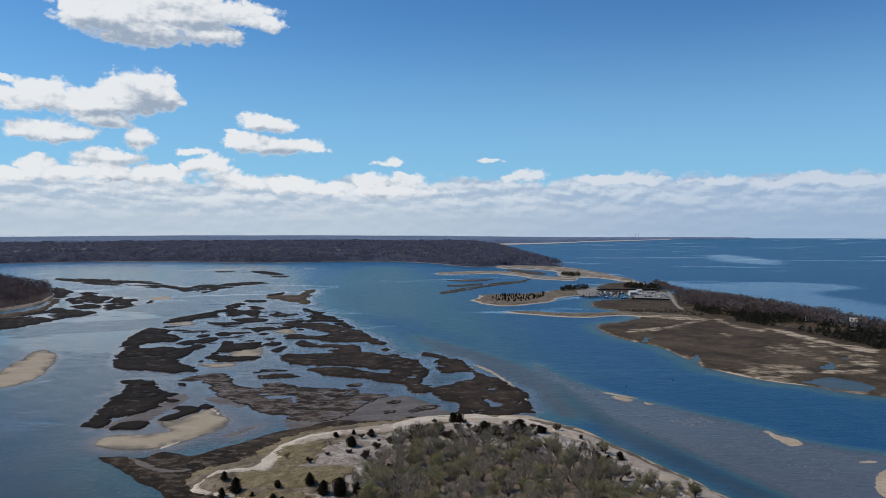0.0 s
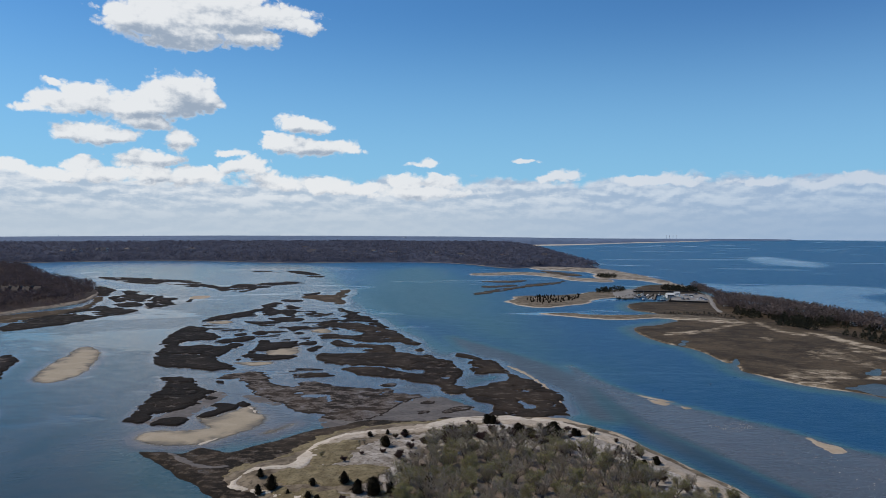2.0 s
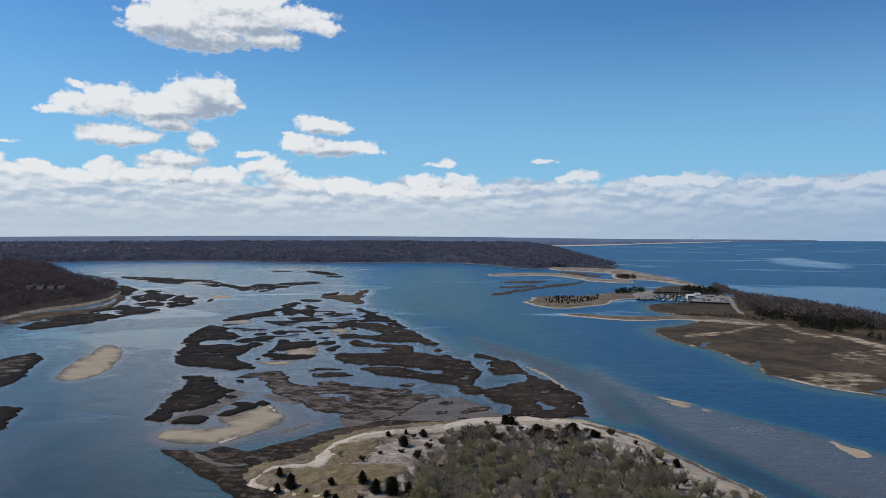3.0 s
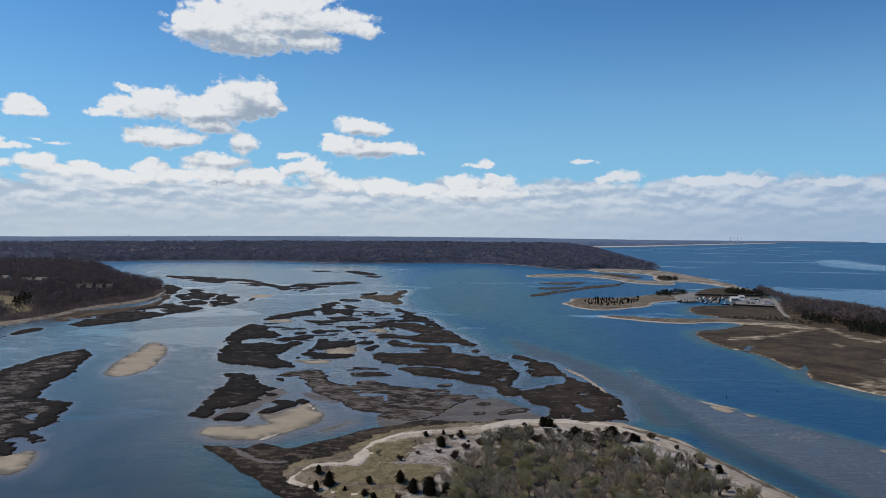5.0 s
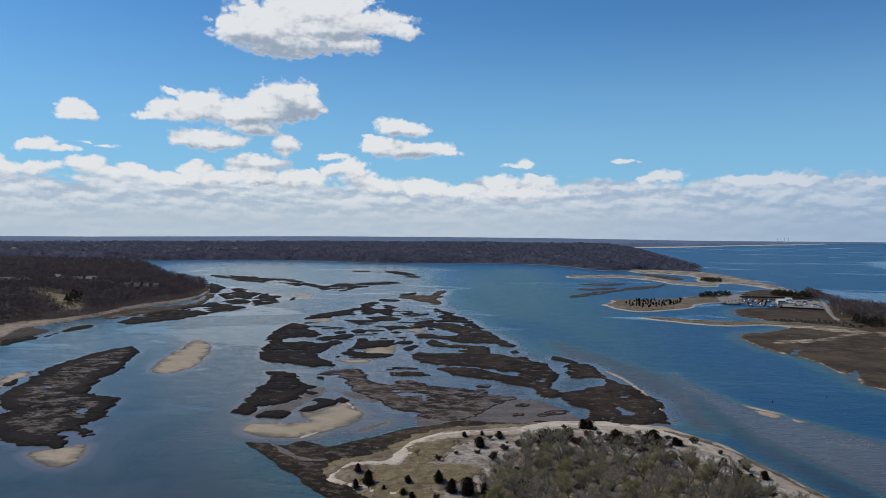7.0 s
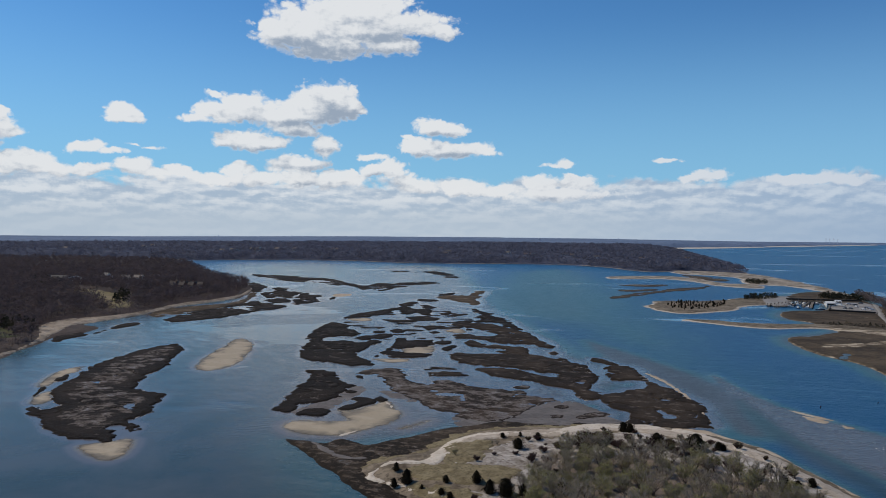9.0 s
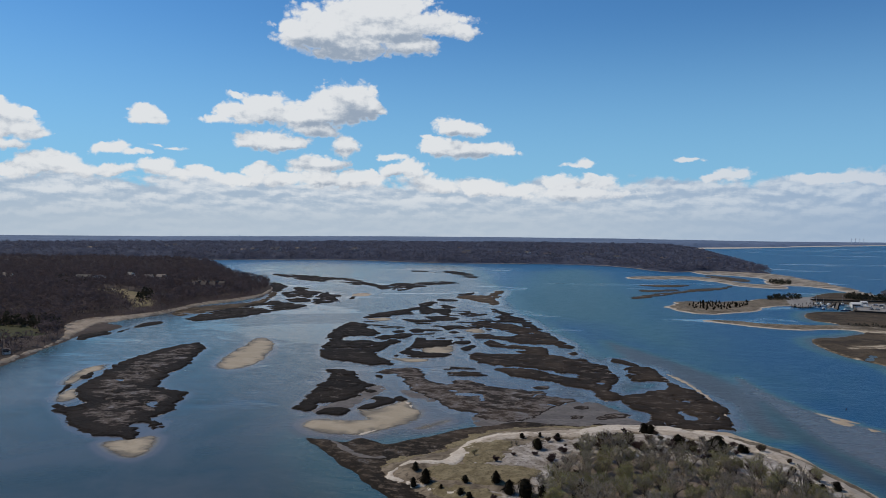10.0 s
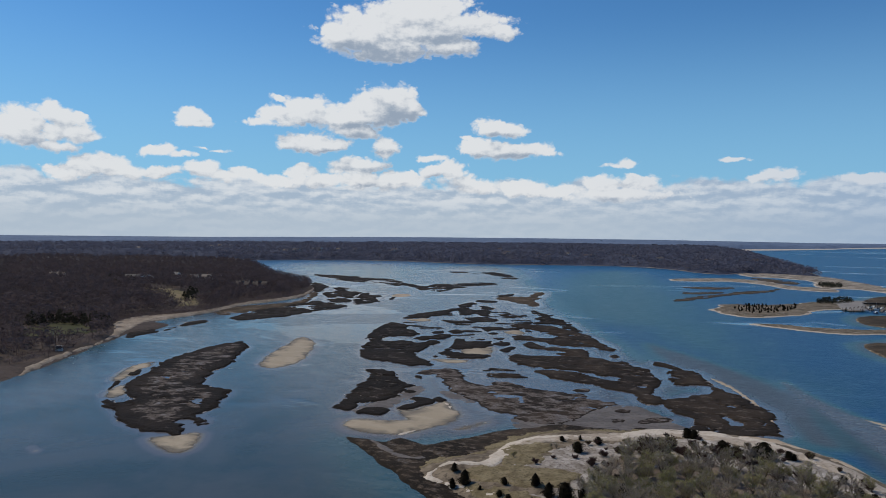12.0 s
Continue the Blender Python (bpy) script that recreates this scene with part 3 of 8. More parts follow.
def fans(az_from, az_to, az_step, r_from, r_to, count):
    """Points on rings round the foot of the camera's place."""
    az = np.radians(np.arange(az_from, az_to + az_step / 2, az_step))
    r = r_from * (r_to / r_from) ** (np.arange(count) / (count - 1))
    return r[:, None] * np.sin(az)[None, :], r[:, None] * np.cos(az)[None, :]


def soft(x, y, outline, width):
    return smooth(0.5 + inside(x, y, outline) / width)


TROUGH = [(45.3, 283.4), (48.2, 261.2), (51.6, 237.4), (56.4, 218.3), (65.8, 193.4), (72.1, 170.8), (78.8, 156.1), (83.7, 142.6), (83.9, 125.4), (73.5, 128.7), (72.7, 144), (67.8, 160.6), (60.8, 178.7), (51.9, 200.9), (47.9, 220.3), (45.1, 239), (43.9, 261.2)]
SHOALS = []
SHOALS.append(([(40.7, 341.5), (51.5, 292.5), (60.1, 266.9), (75.9, 247.1), (87.8, 230.7), (97.7, 218.9), (105, 202), (113.5, 193.9), (122.1, 190.4), (136.9, 173.2), (99.4, 125.4), (84.5, 144), (79.1, 156.8), (72.8, 172.4), (65.8, 193.4), (54.9, 212.6), (49.7, 228.5), (46.5, 252.2), (42.5, 287.9)], 0.80, 7))
SHOALS.append(([(-106.8, 202.1), (-120.9, 235.3), (-134.5, 283.2), (-158.1, 322.8), (-192, 416), (-206, 500), (-202, 645), (-155, 810), (-100, 587), (-48.1, 440.5), (-22.8, 370.7), (-8, 349.8), (14.3, 321), (-3.7, 256.2), (-25.1, 232.9), (-48.8, 210.7), (-64.8, 187.1), (-93, 186.6)], 0.80, 50))
SHOALS.append(([(-178.9, 261.1), (-208.6, 314.2), (-233, 401), (-209, 570), (-184, 710), (-201, 498), (-173.3, 346.9), (-150.7, 284.7), (-150.5, 246.3)], 0.62, 45))
SHOALS.append(([(-202, 190), (-230.6, 230.7), (-250.4, 281.4), (-239.9, 350), (-189.9, 286.1), (-145.4, 208.9), (-131.1, 177.2), (-114.8, 150.6), (-125.2, 140.7), (-151.2, 132.3), (-187.1, 152.9)], 0.5, 40))
SHOALS.append(([(-152, 513), (-130, 712), (-174, 1162), (-98, 1433), (-3, 883), (32, 513), (34.2, 361.7), (40.1, 279.1), (39.2, 329.3), (5.2, 401.3), (-35, 513)], 0.36, 130))
SHOALS.append(([(-22.4, 429.5), (5, 384.5), (26.7, 348), (50.1, 293.6), (60.1, 266.9), (58.5, 242.2), (50.4, 223.6), (41.3, 223.6), (33.8, 228.5), (32.4, 246.2), (26.4, 279.1), (14.4, 315.1), (-6.9, 353)], 0.68, 18))
SHOALS.append(([(28.4, 238.2), (39.1, 221.6), (51.1, 197.6), (60.1, 176.5), (66.8, 158.1), (73.7, 125.4), (68.9, 117.3), (61.6, 151.5), (56.3, 165.3), (49.5, 191.4), (38.1, 215.7), (27.1, 227.1)], 0.55, 9))
SHOALS.append(([(-101.8, 200.1), (-97.1, 211.2), (-89.6, 217.6), (-92.9, 230.8), (-81.8, 248.5), (-70.6, 233.9), (-61.8, 224.5), (-62.8, 214.4), (-73.5, 201.3), (-81, 192.4), (-93.8, 192)], 0.9, 12))
SHOALS.append(([(-92, 223.3), (-86.3, 230.3), (-83.8, 238.3), (-80.2, 242.3), (-75.8, 235.6), (-72, 231.7), (-68.8, 224.5), (-70.6, 217.7), (-74, 210.7), (-76.7, 204.9), (-81.7, 205.4), (-86.9, 210.9)], 1.32, 9))
SHOALS.append(([(-100.7, 199.1), (-100.2, 205), (-95.9, 208.6), (-87.2, 207.1), (-80.8, 205.7), (-76.3, 203.7), (-77.4, 199.4), (-82, 194.6), (-89, 193.6), (-96.3, 195.1)], 1.3, 9))
SHOALS.append(([(-182.9, 276.4), (-188.7, 286.6), (-195.5, 304.2), (-204.4, 331.6), (-208.3, 349.7), (-201.1, 359.3), (-194.9, 350.1), (-187.3, 331.6), (-177.6, 303.6), (-173.6, 284.1), (-175.1, 274.8)], 1.0, 14))
SHOALS.append(([(-221.3, 227.9), (-231, 243.1), (-235.8, 258), (-236, 267), (-228.8, 264.9), (-224.3, 252.1), (-220.5, 236.6), (-209.3, 220.8), (-196.4, 209.9), (-196.5, 204.2), (-202.1, 206)], 1.0, 12))
SHOALS.append(([(-148.7, 167.2), (-143.7, 168.3), (-139.9, 171.3), (-138.1, 176.8), (-133.7, 169.2), (-130.6, 161.3), (-131.9, 157.7), (-136.2, 158.4), (-142.1, 161.9)], 1.0, 12))
SHOALS.append(([(-228.1, 265.2), (-231.5, 274.8), (-234.6, 290.4), (-238, 307.6), (-238.9, 327.7), (-231.3, 334.8), (-223.6, 328.9), (-216.2, 315.4), (-207.9, 296.3), (-199.1, 275.2), (-194.2, 258.5), (-192.1, 250.1), (-182.2, 235.5), (-173.4, 230.9), (-164.2, 228.7), (-159.4, 220.4), (-156.2, 209.6), (-152.4, 199.9), (-150.3, 192.9), (-144.2, 189.7), (-141.1, 183.7), (-143.1, 181), (-142.6, 176.6), (-141.1, 172.7), (-143.3, 170.2), (-150.1, 171), (-158, 172.9), (-168.1, 176.9), (-176, 182.8), (-188.1, 190.5), (-196.8, 198.6), (-193.8, 198.8), (-188.8, 201.3), (-197.7, 209.4), (-205.8, 218.8), (-211.1, 228), (-218, 245), (-225.6, 258.7)], 0.62, 22))
SHOALS.append(([(-174.6, 145.9), (-170.2, 148.9), (-165, 146.4), (-162.6, 143.7), (-164.9, 141)], 1.25, 6))
SHOALS.append((TROUGH, -0.6, 8))
SHOALS.append(([(-68.1, 208.5), (-63.4, 216.4), (-58.7, 224), (-57.5, 221.4), (-60.7, 213.7), (-65.3, 207.3)], 0.85, 6))
SHOALS.append(([(-739, 1208), (-594, 1288), (-361, 1299), (-246, 1090), (-257, 927), (-401, 947), (-582, 1040)], 0.5, 200))
SHOALS.append(([(-316.4, 136.3), (-275.5, 193.1), (-288.4, 268), (-339, 361), (-358, 538), (-337, 731), (-494, 1344), (-335, 1432), (-165, 858), (-87, 525), (-45.3, 415.8), (-10.1, 333.5), (-25.1, 232.9), (-64.8, 187.1), (-94.4, 189.3), (-72.3, 164.3), (-49.8, 144.1), (-70.1, 90.7), (-152, 65.2)], 0.6, 60))

LEES = []
LEES.append(([(-316.4, 136.3), (-275.5, 193.1), (-288.4, 268), (-339, 361), (-358, 538), (-337, 731), (-494, 1344), (-335, 1432), (-165, 858), (-87, 525), (-45.3, 415.8), (-10.1, 333.5), (-25.1, 232.9), (-64.8, 187.1), (-94.4, 189.3), (-72.3, 164.3), (-49.8, 144.1), (-70.1, 90.7), (-152, 65.2)], 0.72, 60))
LEES.append(([(-896, 1359), (-547, 1488), (-291, 1394), (-175, 912), (-168, 717), (-257, 460), (-296, 445)], 0.8, 200))
LEES.append(([(40.7, 341.5), (51.5, 292.5), (60.1, 266.9), (75.9, 247.1), (87.8, 230.7), (97.7, 218.9), (105, 202), (113.5, 193.9), (122.1, 190.4), (136.9, 173.2), (99.4, 125.4), (84.5, 144), (79.1, 156.8), (72.8, 172.4), (65.8, 193.4), (54.9, 212.6), (49.7, 228.5), (46.5, 252.2), (42.5, 287.9)], 0.5, 20))
LEES.append(([(785, 2072), (898, 2182), (804, 1779), (793, 1622), (669, 1380), (648, 1433), (640, 1554), (650, 1697)], 0.8, 60))
LEES.append(([(280, 940), (316, 853), (393, 883), (457, 883), (486, 833), (474, 780), (392, 734), (374, 680), (381, 597), (362, 513), (283, 401), (299, 513), (299, 597), (285, 680), (267, 789)], 0.75, 30))


def near_shore(x, y, outline, reach):
    """One within an outline, fading to nothing at that distance off its edge; farther off the fade is wider, as the flats there are."""
    p = np.array(outline, float)
    reach = reach * max(1.0, np.hypot(*p.T).min() / 320)
    lo, hi = p.min(0) - reach, p.max(0) + reach
    close = (x > lo[0]) & (x < hi[0]) & (y > lo[1]) & (y < hi[1])
    out = np.zeros(x.shape)
    out[close] = smooth(1 + inside(x[close], y[close], outline, 1) / reach)
    return out


def water():
    """One sheet of water out to the horizon, all the way round."""
    az = np.concatenate([np.arange(-62, 44, 0.2), np.arange(44, 296.1, 4.0), [298.0]])
    r = np.concatenate([[0.0], 25 * (4900 / 25) ** (np.arange(270) / 269)])
    a = np.radians(az)
    x, y = r[:, None] * np.sin(a)[None, :], r[:, None] * np.cos(a)[None, :]
    shoal, lee = np.full(x.shape, 0.04), np.zeros(x.shape)
    silt = np.maximum(soft(x, y, [(-316.4, 136.3), (-275.5, 193.1), (-288.4, 268), (-339, 361), (-358, 538), (-250, 463), (-164.7, 329.8), (-126.4, 243.6), (-99.6, 194), (-72.3, 164.3), (-49.8, 144.1), (-70.1, 90.7), (-152, 65.2)], 60), 1.0 * soft(x, y, TROUGH, 10))
    for outline, value, width in LEES:
        lee = np.maximum(lee, value * soft(x, y, outline, width))
    for outline, value, width in SHOALS:
        if value < 0:
            shoal = shoal * (1 + value * soft(x, y, outline, width))
        else:
            shoal = np.maximum(shoal, value * soft(x, y, outline, width))
    for _, _, _, outline in ISLANDS:
        shoal = np.maximum(shoal, 0.92 * near_shore(x, y, outline, 9.0))
        lee = np.maximum(lee, near_shore(x, y, outline, 8.0))
    for _, mat, _, outline in BARS:
        shoal = np.maximum(shoal, 1.12 * near_shore(x, y, outline, 11.0))
    shoal = np.maximum(shoal, 0.55 * near_shore(x, y, MAINLAND, 16.0))
    lee = lee * (1 - 0.9 * soft(x, y, TROUGH, 10))
    ob = new("water", grid_mesh("water", x, y, sheet(x, y), np.ones(x.shape, bool), WATER, shoal=shoal, lee=lee, silt=silt))
    tagged(ob, "blue tidal water with rippled channels and sandy shoals", "water", kind="structure")



def spit_height(x, y):
    s = inside(x, y, SPIT) + 0.9 * fractal(x, y, 9, 71, 4, 0.6)
    d = inside(x, y, SPIT_SAND)
    return np.clip(s * 0.4, -0.6, 0.5) + 1.6 * smooth(d / 9) + 1.0 * smooth(d / 22) + 0.35 * np.clip(d / 6, 0, 1) * fractal(x, y, 9, 70, 3)


SPIT = [(-97.9, 190.7), (-82.5, 175.8), (-68.5, 162.8), (-54.5, 149.6), (-38.2, 135.4), (-22.9, 122.6), (-2.7, 108.3), (29.2, 113.7), (73.7, 125.4), (68.2, 149.7), (65.4, 157.8), (62.9, 165), (59.1, 173.6), (54.7, 182.7), (50.2, 194.4), (45.3, 208.3), (38.6, 218.9), (32.3, 224.3), (30.1, 228.8), (25.4, 229.9), (18.9, 230.3), (10.5, 229.6), (2, 229.5), (-6.6, 225.3), (-16.9, 223.3), (-27.6, 223.2), (-34.9, 223.6), (-41.4, 218.7), (-47.6, 213.2), (-53.5, 207.8), (-58.5, 199.8), (-64.3, 193), (-67.3, 187.4), (-70.4, 188.1), (-75.7, 191.7), (-79.3, 190.5), (-80.2, 185.5), (-85.2, 187.4), (-90.9, 186.1)]
SPIT_SAND = [(-62.8, 166.5), (-62.4, 171.2), (-59.7, 177), (-54.5, 180.8), (-51.1, 186), (-48.4, 191.3), (-46.3, 200.1), (-42.8, 207.5), (-35, 213.3), (-26.8, 216.7), (-16.6, 220), (-6.6, 226), (2, 229.5), (10.5, 228.9), (20.3, 227.5), (28, 224.4), (36.6, 217.6), (44.9, 206.6), (49.8, 192.9), (54.3, 181.4), (58.7, 172.4), (62.4, 163.5), (64.8, 156.5), (67.3, 147.8), (70.4, 123.2), (30, 116.9), (-2.8, 111.6), (-24.2, 129.2), (-40.3, 147.1), (-51.1, 156), (-58.3, 160.1)]


def mainland_height(x, y):
    s = inside(x, y, MAINLAND) + 1.6 * fractal(x, y, 18, 41, 4, 0.6)
    for pond in PONDS:
        s = np.minimum(s, 2.2 * fractal(x, y, 11, 43, 4, 0.6) - inside(x, y, pond))
    w = inside(x, y, WOODS_MAIN)
    return np.clip(s * 0.3, -0.6, 0.6) + 0.12 * np.clip(s, 0, 1) * fractal(x, y, 7, 40, 3) + 5.0 * smooth(w / 45 + 0.1)


MAINLAND = [(234, 883), (253, 863), (228, 673), (255, 607), (265, 528), (273, 468), (274, 429), (272.8, 329.3), (184.3, 202), (182.3, 243.8), (165.4, 258.4), (152.7, 265), (147.2, 274.9), (139.8, 278), (130.1, 286.7), (124.2, 300.9), (118, 313.7), (120.6, 326.3), (126.8, 346.4), (120.3, 333.7), (117.5, 339.9), (117.4, 354.7), (116.4, 374.6), (107.6, 392.7), (102.3, 410.2), (99.5, 434.5), (100, 456), (109, 468), (129, 486), (146, 503), (134, 528), (142, 552), (123, 569), (133, 627), (155, 644), (175, 644), (199, 726), (165, 734), (165, 764), (183, 815), (204, 863)]
PONDS = []
PONDS.append([(144.8, 283.4), (153.5, 289), (162.5, 292.5), (168.2, 287.9), (172.2, 279.1), (169.3, 270.8), (159.8, 265.9), (152.7, 268.8), (150.5, 277)])
PONDS.append([(168.3, 309.8), (177.6, 322), (183.9, 326.3), (178.4, 315.1), (171.4, 307.2)])
PONDS.append([(192.1, 338.4), (200.8, 341.5), (195.8, 335.3)])
PONDS.append([(98, 483), (105, 496), (123, 501), (138, 503), (131, 486), (119, 474), (113, 468), (107, 474)])
PONDS.append([(115.8, 324.9), (122, 338.4), (128.3, 351.3), (127, 343.1), (120, 324.9)])
PONDS.append([(111.5, 388.5), (119.7, 408), (120, 401.3), (113.1, 386.5)])
WOODS_MAIN = [(254, 853), (226, 667), (253, 602), (263, 524), (271, 465), (273, 427), (271.6, 327.8), (250.4, 317.8), (250, 358.2), (254, 397), (251, 429), (245, 459), (242, 483), (228, 503), (210, 510), (207, 540), (200, 569), (204, 597), (227, 680), (252, 780)]


def headland_height(x, y):
    s = inside(x, y, HEADLAND) + 2.0 * fractal(x, y, 24, 91, 3, 0.6)
    return np.clip(s * 0.25, -0.6, 1.2) + 4 * smooth((s - 8) / 90) + 9 * smooth((s - 80) / 700) + 2.0 * smooth(s / 80) * fractal(x, y, 120, 90, 3)


HEADLAND = [(-298.5, 128.6), (-251.8, 144), (-257.1, 210), (-268.9, 235.4), (-280.7, 260.7), (-289, 281.9), (-303.5, 315.4), (-313, 333), (-311, 352), (-319, 384), (-342, 385), (-343, 412), (-340, 440), (-346, 481), (-353, 507), (-345, 555), (-347, 599), (-366, 650), (-393, 707), (-449, 788), (-498, 828), (-553, 890), (-628, 976), (-727, 1103), (-817, 1226), (-926, 1382), (-1201, 1552), (-2116, 914)]


def far_height(x, y):
    d = np.hypot(x, y)
    s = inside(x, y, FAR_LAND)
    crest = 45 - 0.019 * (np.degrees(np.arctan2(x, y)) + 15) ** 2
    top = 7 + crest * np.clip((d - 1600) / 3250, 0, 1) + 3.0 * fractal(x, y, 900, 33, 4) * smooth((d - 1500) / 1500)
    low = sheet(x, y)
    return low - 0.5 + np.clip(s * 0.1, -0.3, 1.5) + np.maximum(top - low, 3.0) * smooth((s - 6) / 70)


FAR_LAND = [(-2116, 914), (-1201, 1552), (-946, 1412), (-907, 1482), (-793, 1554), (-658, 1590), (-536, 1534), (-414, 1490), (-209, 1571), (-81, 1554), (-17, 1462), (28, 1330), (69, 1283), (104, 1330), (141, 1380), (187, 1306), (229, 1283), (238, 1354), (239, 1462), (249, 1737), (261, 2197), (264, 2681), (203, 3287), (119, 3585), (342, 3629), (679, 3867), (846, 4066), (1288, 4330), (1462, 4430), (2058, 4436), (2005, 4504), (856, 4855), (-430, 4911), (-1686, 4633), (-2828, 4038), (-3777, 3169), (-4353, 2314), (-2600, 1300)]


def land_mesh(name, outline, height, mat, label, cell, sandy=()):
    p = np.array(outline, float)
    lo, hi = p.min(0) - 4 * cell, p.max(0) + 4 * cell
    x, y = np.meshgrid(np.arange(lo[0], hi[0] + cell, cell), np.arange(lo[1], hi[1] + cell, cell))
    s = inside(x, y, outline)
    z = height(x, y)
    sand = np.zeros(x.shape)
    for area, weight, width in sandy:
        sand = np.maximum(sand, weight * soft(x, y, area, width))
    ob = new(name, grid_mesh(name, x, y, z, (s > -3 * cell) & (z > -0.45), mat, shore=s, sandy=sand))
    return tagged(ob, label, "ground", kind="structure")


land_mesh("ground_spit", SPIT, spit_height, SPIT_EDGE, "dark marshy fringe round a sandy spit", 0.6)
SANDY = []
SANDY.append(([(207.6, 442.8), (215, 432.8), (215.1, 406.9), (215.5, 390), (220.4, 374.6), (224, 369.2), (227.8, 360.5), (219.3, 347), (213.3, 351.6), (211.4, 361.7), (207.8, 376.1), (205.1, 393.8), (204.3, 417.9), (202.1, 427.4)], 1.6, 7))
SANDY.append(([(109.8, 431.6), (130.4, 442.7), (141.4, 448.4), (155, 463), (174, 482), (193, 498), (187, 484), (169, 468), (149.7, 447.4), (131.8, 428.6), (116.2, 422)], 1.3, 6))
SANDY.append(([(194, 502), (197, 492), (197, 473), (195, 450), (198.2, 439.8), (209.4, 442.8), (203.3, 429.9), (191.7, 427), (187.4, 436.9), (187, 453), (188, 479)], 1.25, 9))
SANDY.append(([(106, 531), (123, 528), (142, 521), (162, 518), (177, 501), (192, 498), (187, 485), (167, 484), (155, 497), (138, 507), (119, 513), (103, 516)], 1.55, 7))
SANDY.append(([(135.3, 315), (152.6, 322.4), (163.5, 318.6), (166.4, 310.8), (161.5, 300.6), (149.3, 293.2), (140.4, 277.6), (133.4, 281.6), (126.8, 292.5)], 1.15, 10))
SANDY.append(([(172.9, 374.9), (193.5, 383.3), (187.8, 352.4), (189.3, 336.7), (180.3, 326.1), (173.6, 333.2), (171.9, 348.6), (160.5, 345)], 1.0, 12))
SANDY.append(([(171.5, 433.8), (174.6, 414.6), (162.1, 392.3), (161.9, 405.1)], 0.9, 6))
SANDY.append(([(121.8, 309.4), (128.2, 298.4), (134.4, 283.8), (143.1, 278.7), (147.1, 273.7), (145, 269.7), (138.3, 273.5), (131.9, 278.4), (126.1, 293.6), (119.7, 304.2)], 1.5, 3))
SANDY.append(([(162.8, 303.1), (176.5, 306), (194.6, 311.7), (185.2, 296.6), (170.9, 296.2), (162.5, 295.9)], 1.4, 6))
SANDY.append(([(180.5, 321.9), (200.9, 331.1), (206.7, 327), (197.1, 311.8), (187.8, 312.8), (177.7, 312.4)], 1.2, 8))
SANDY.append(([(211.1, 418.2), (206.8, 374.2), (212, 353.2), (211.3, 334.4), (202.2, 319.9), (195.2, 333.9), (192.9, 359.4), (194.5, 385.3)], 0.9, 14))
land_mesh("ground_mainland", MAINLAND, mainland_height, MEADOW, "brown salt meadow beside the blue channel", 1.3, SANDY)
land_mesh("ground_headland", HEADLAND, headland_height, FOREST_FLOOR, "wooded headland floor of brown leaf litter", 4.0)


def far_land():
    x, y = fans(-60, 27, 0.13, 1240, 4885, 240)
    s = inside(x, y, FAR_LAND)
    z = far_height(x, y)
    d = np.hypot(x, y)
    crowns = np.clip(fractal(x, y, 26, 11, 2), -0.6, 1) * 4.5 + fractal(x, y, 140, 12, 3) * 3.0
    z = z + smooth((s - 12) / 25) * (5 + crowns * smooth((5200 - d) / 2500))
    ob = new("ground_far_shore", grid_mesh("ground_far_shore", x, y, z, (s > -14) & (d < 3300), HAZED_CANOPY, shore=s))
    tagged(ob, "far wooded hills above the bay, bare trees with blue haze in their colour", "ground", kind="structure")
    # the farthest ridge, its haze carried by the colour alone
    ob = new("backdrop_hills", grid_mesh("backdrop_hills", x, y, z, (s > -14) & (d > 3340), HAZED_HILLS, shore=s))
    tagged(ob, "line of distant hills along the horizon, blue-grey from haze put into the colour", "hills", kind="structure")


far_land()

# ---- marsh islands, mud and sand bars ----
ISLANDS = []
ISLANDS.append((MARSH, "broad dark salt-marsh island cut by pale creeks", 0.42, [(-192, 456), (-185.4, 444.8), (-180.6, 445.8), (-173.2, 441.3), (-169.6, 430.3), (-168.3, 422.1), (-159.8, 415.7), (-153.9, 409), (-152.1, 399.3), (-153.2, 389.4), (-157.4, 388.6), (-162.9, 385.1), (-166.5, 377.4), (-160, 367.9), (-153.8, 369.1), (-148.5, 372.4), (-138.2, 368.1), (-136.6, 372.7), (-133.5, 379.9), (-128.3, 376.6), (-126.5, 366.4), (-129.6, 359.7), (-128.4, 350.3), (-125.8, 332.8), (-123.4, 323.4), (-116.7, 318.4), (-106.3, 312.8), (-107.3, 305.4), (-111.6, 304.5), (-119.9, 302.8), (-133.6, 307.4), (-143, 307), (-147.7, 312.2), (-155.6, 325.1), (-157, 331.7), (-164.2, 344.9), (-165.7, 352.3), (-170.1, 361.5), (-177.6, 384.3), (-183, 408.1), (-185.3, 415.7), (-190.3, 437.6)]))
ISLANDS.append((MARSH, "dark brown salt-marsh island with ragged edges in shallow water", 0.3, [(-192, 475), (-192, 491), (-190, 515), (-186, 529), (-182, 550), (-176, 556), (-173, 545), (-170, 524), (-163, 503), (-169, 506), (-173, 501), (-180, 500), (-175, 482), (-182, 481), (-186, 473)]))
ISLANDS.append((MARSH, "small dark marsh islet standing in shallow water", 0, [(-164, 477), (-157, 475), (-149, 472), (-143, 477), (-135, 475), (-137, 465), (-146, 463), (-155, 466)]))
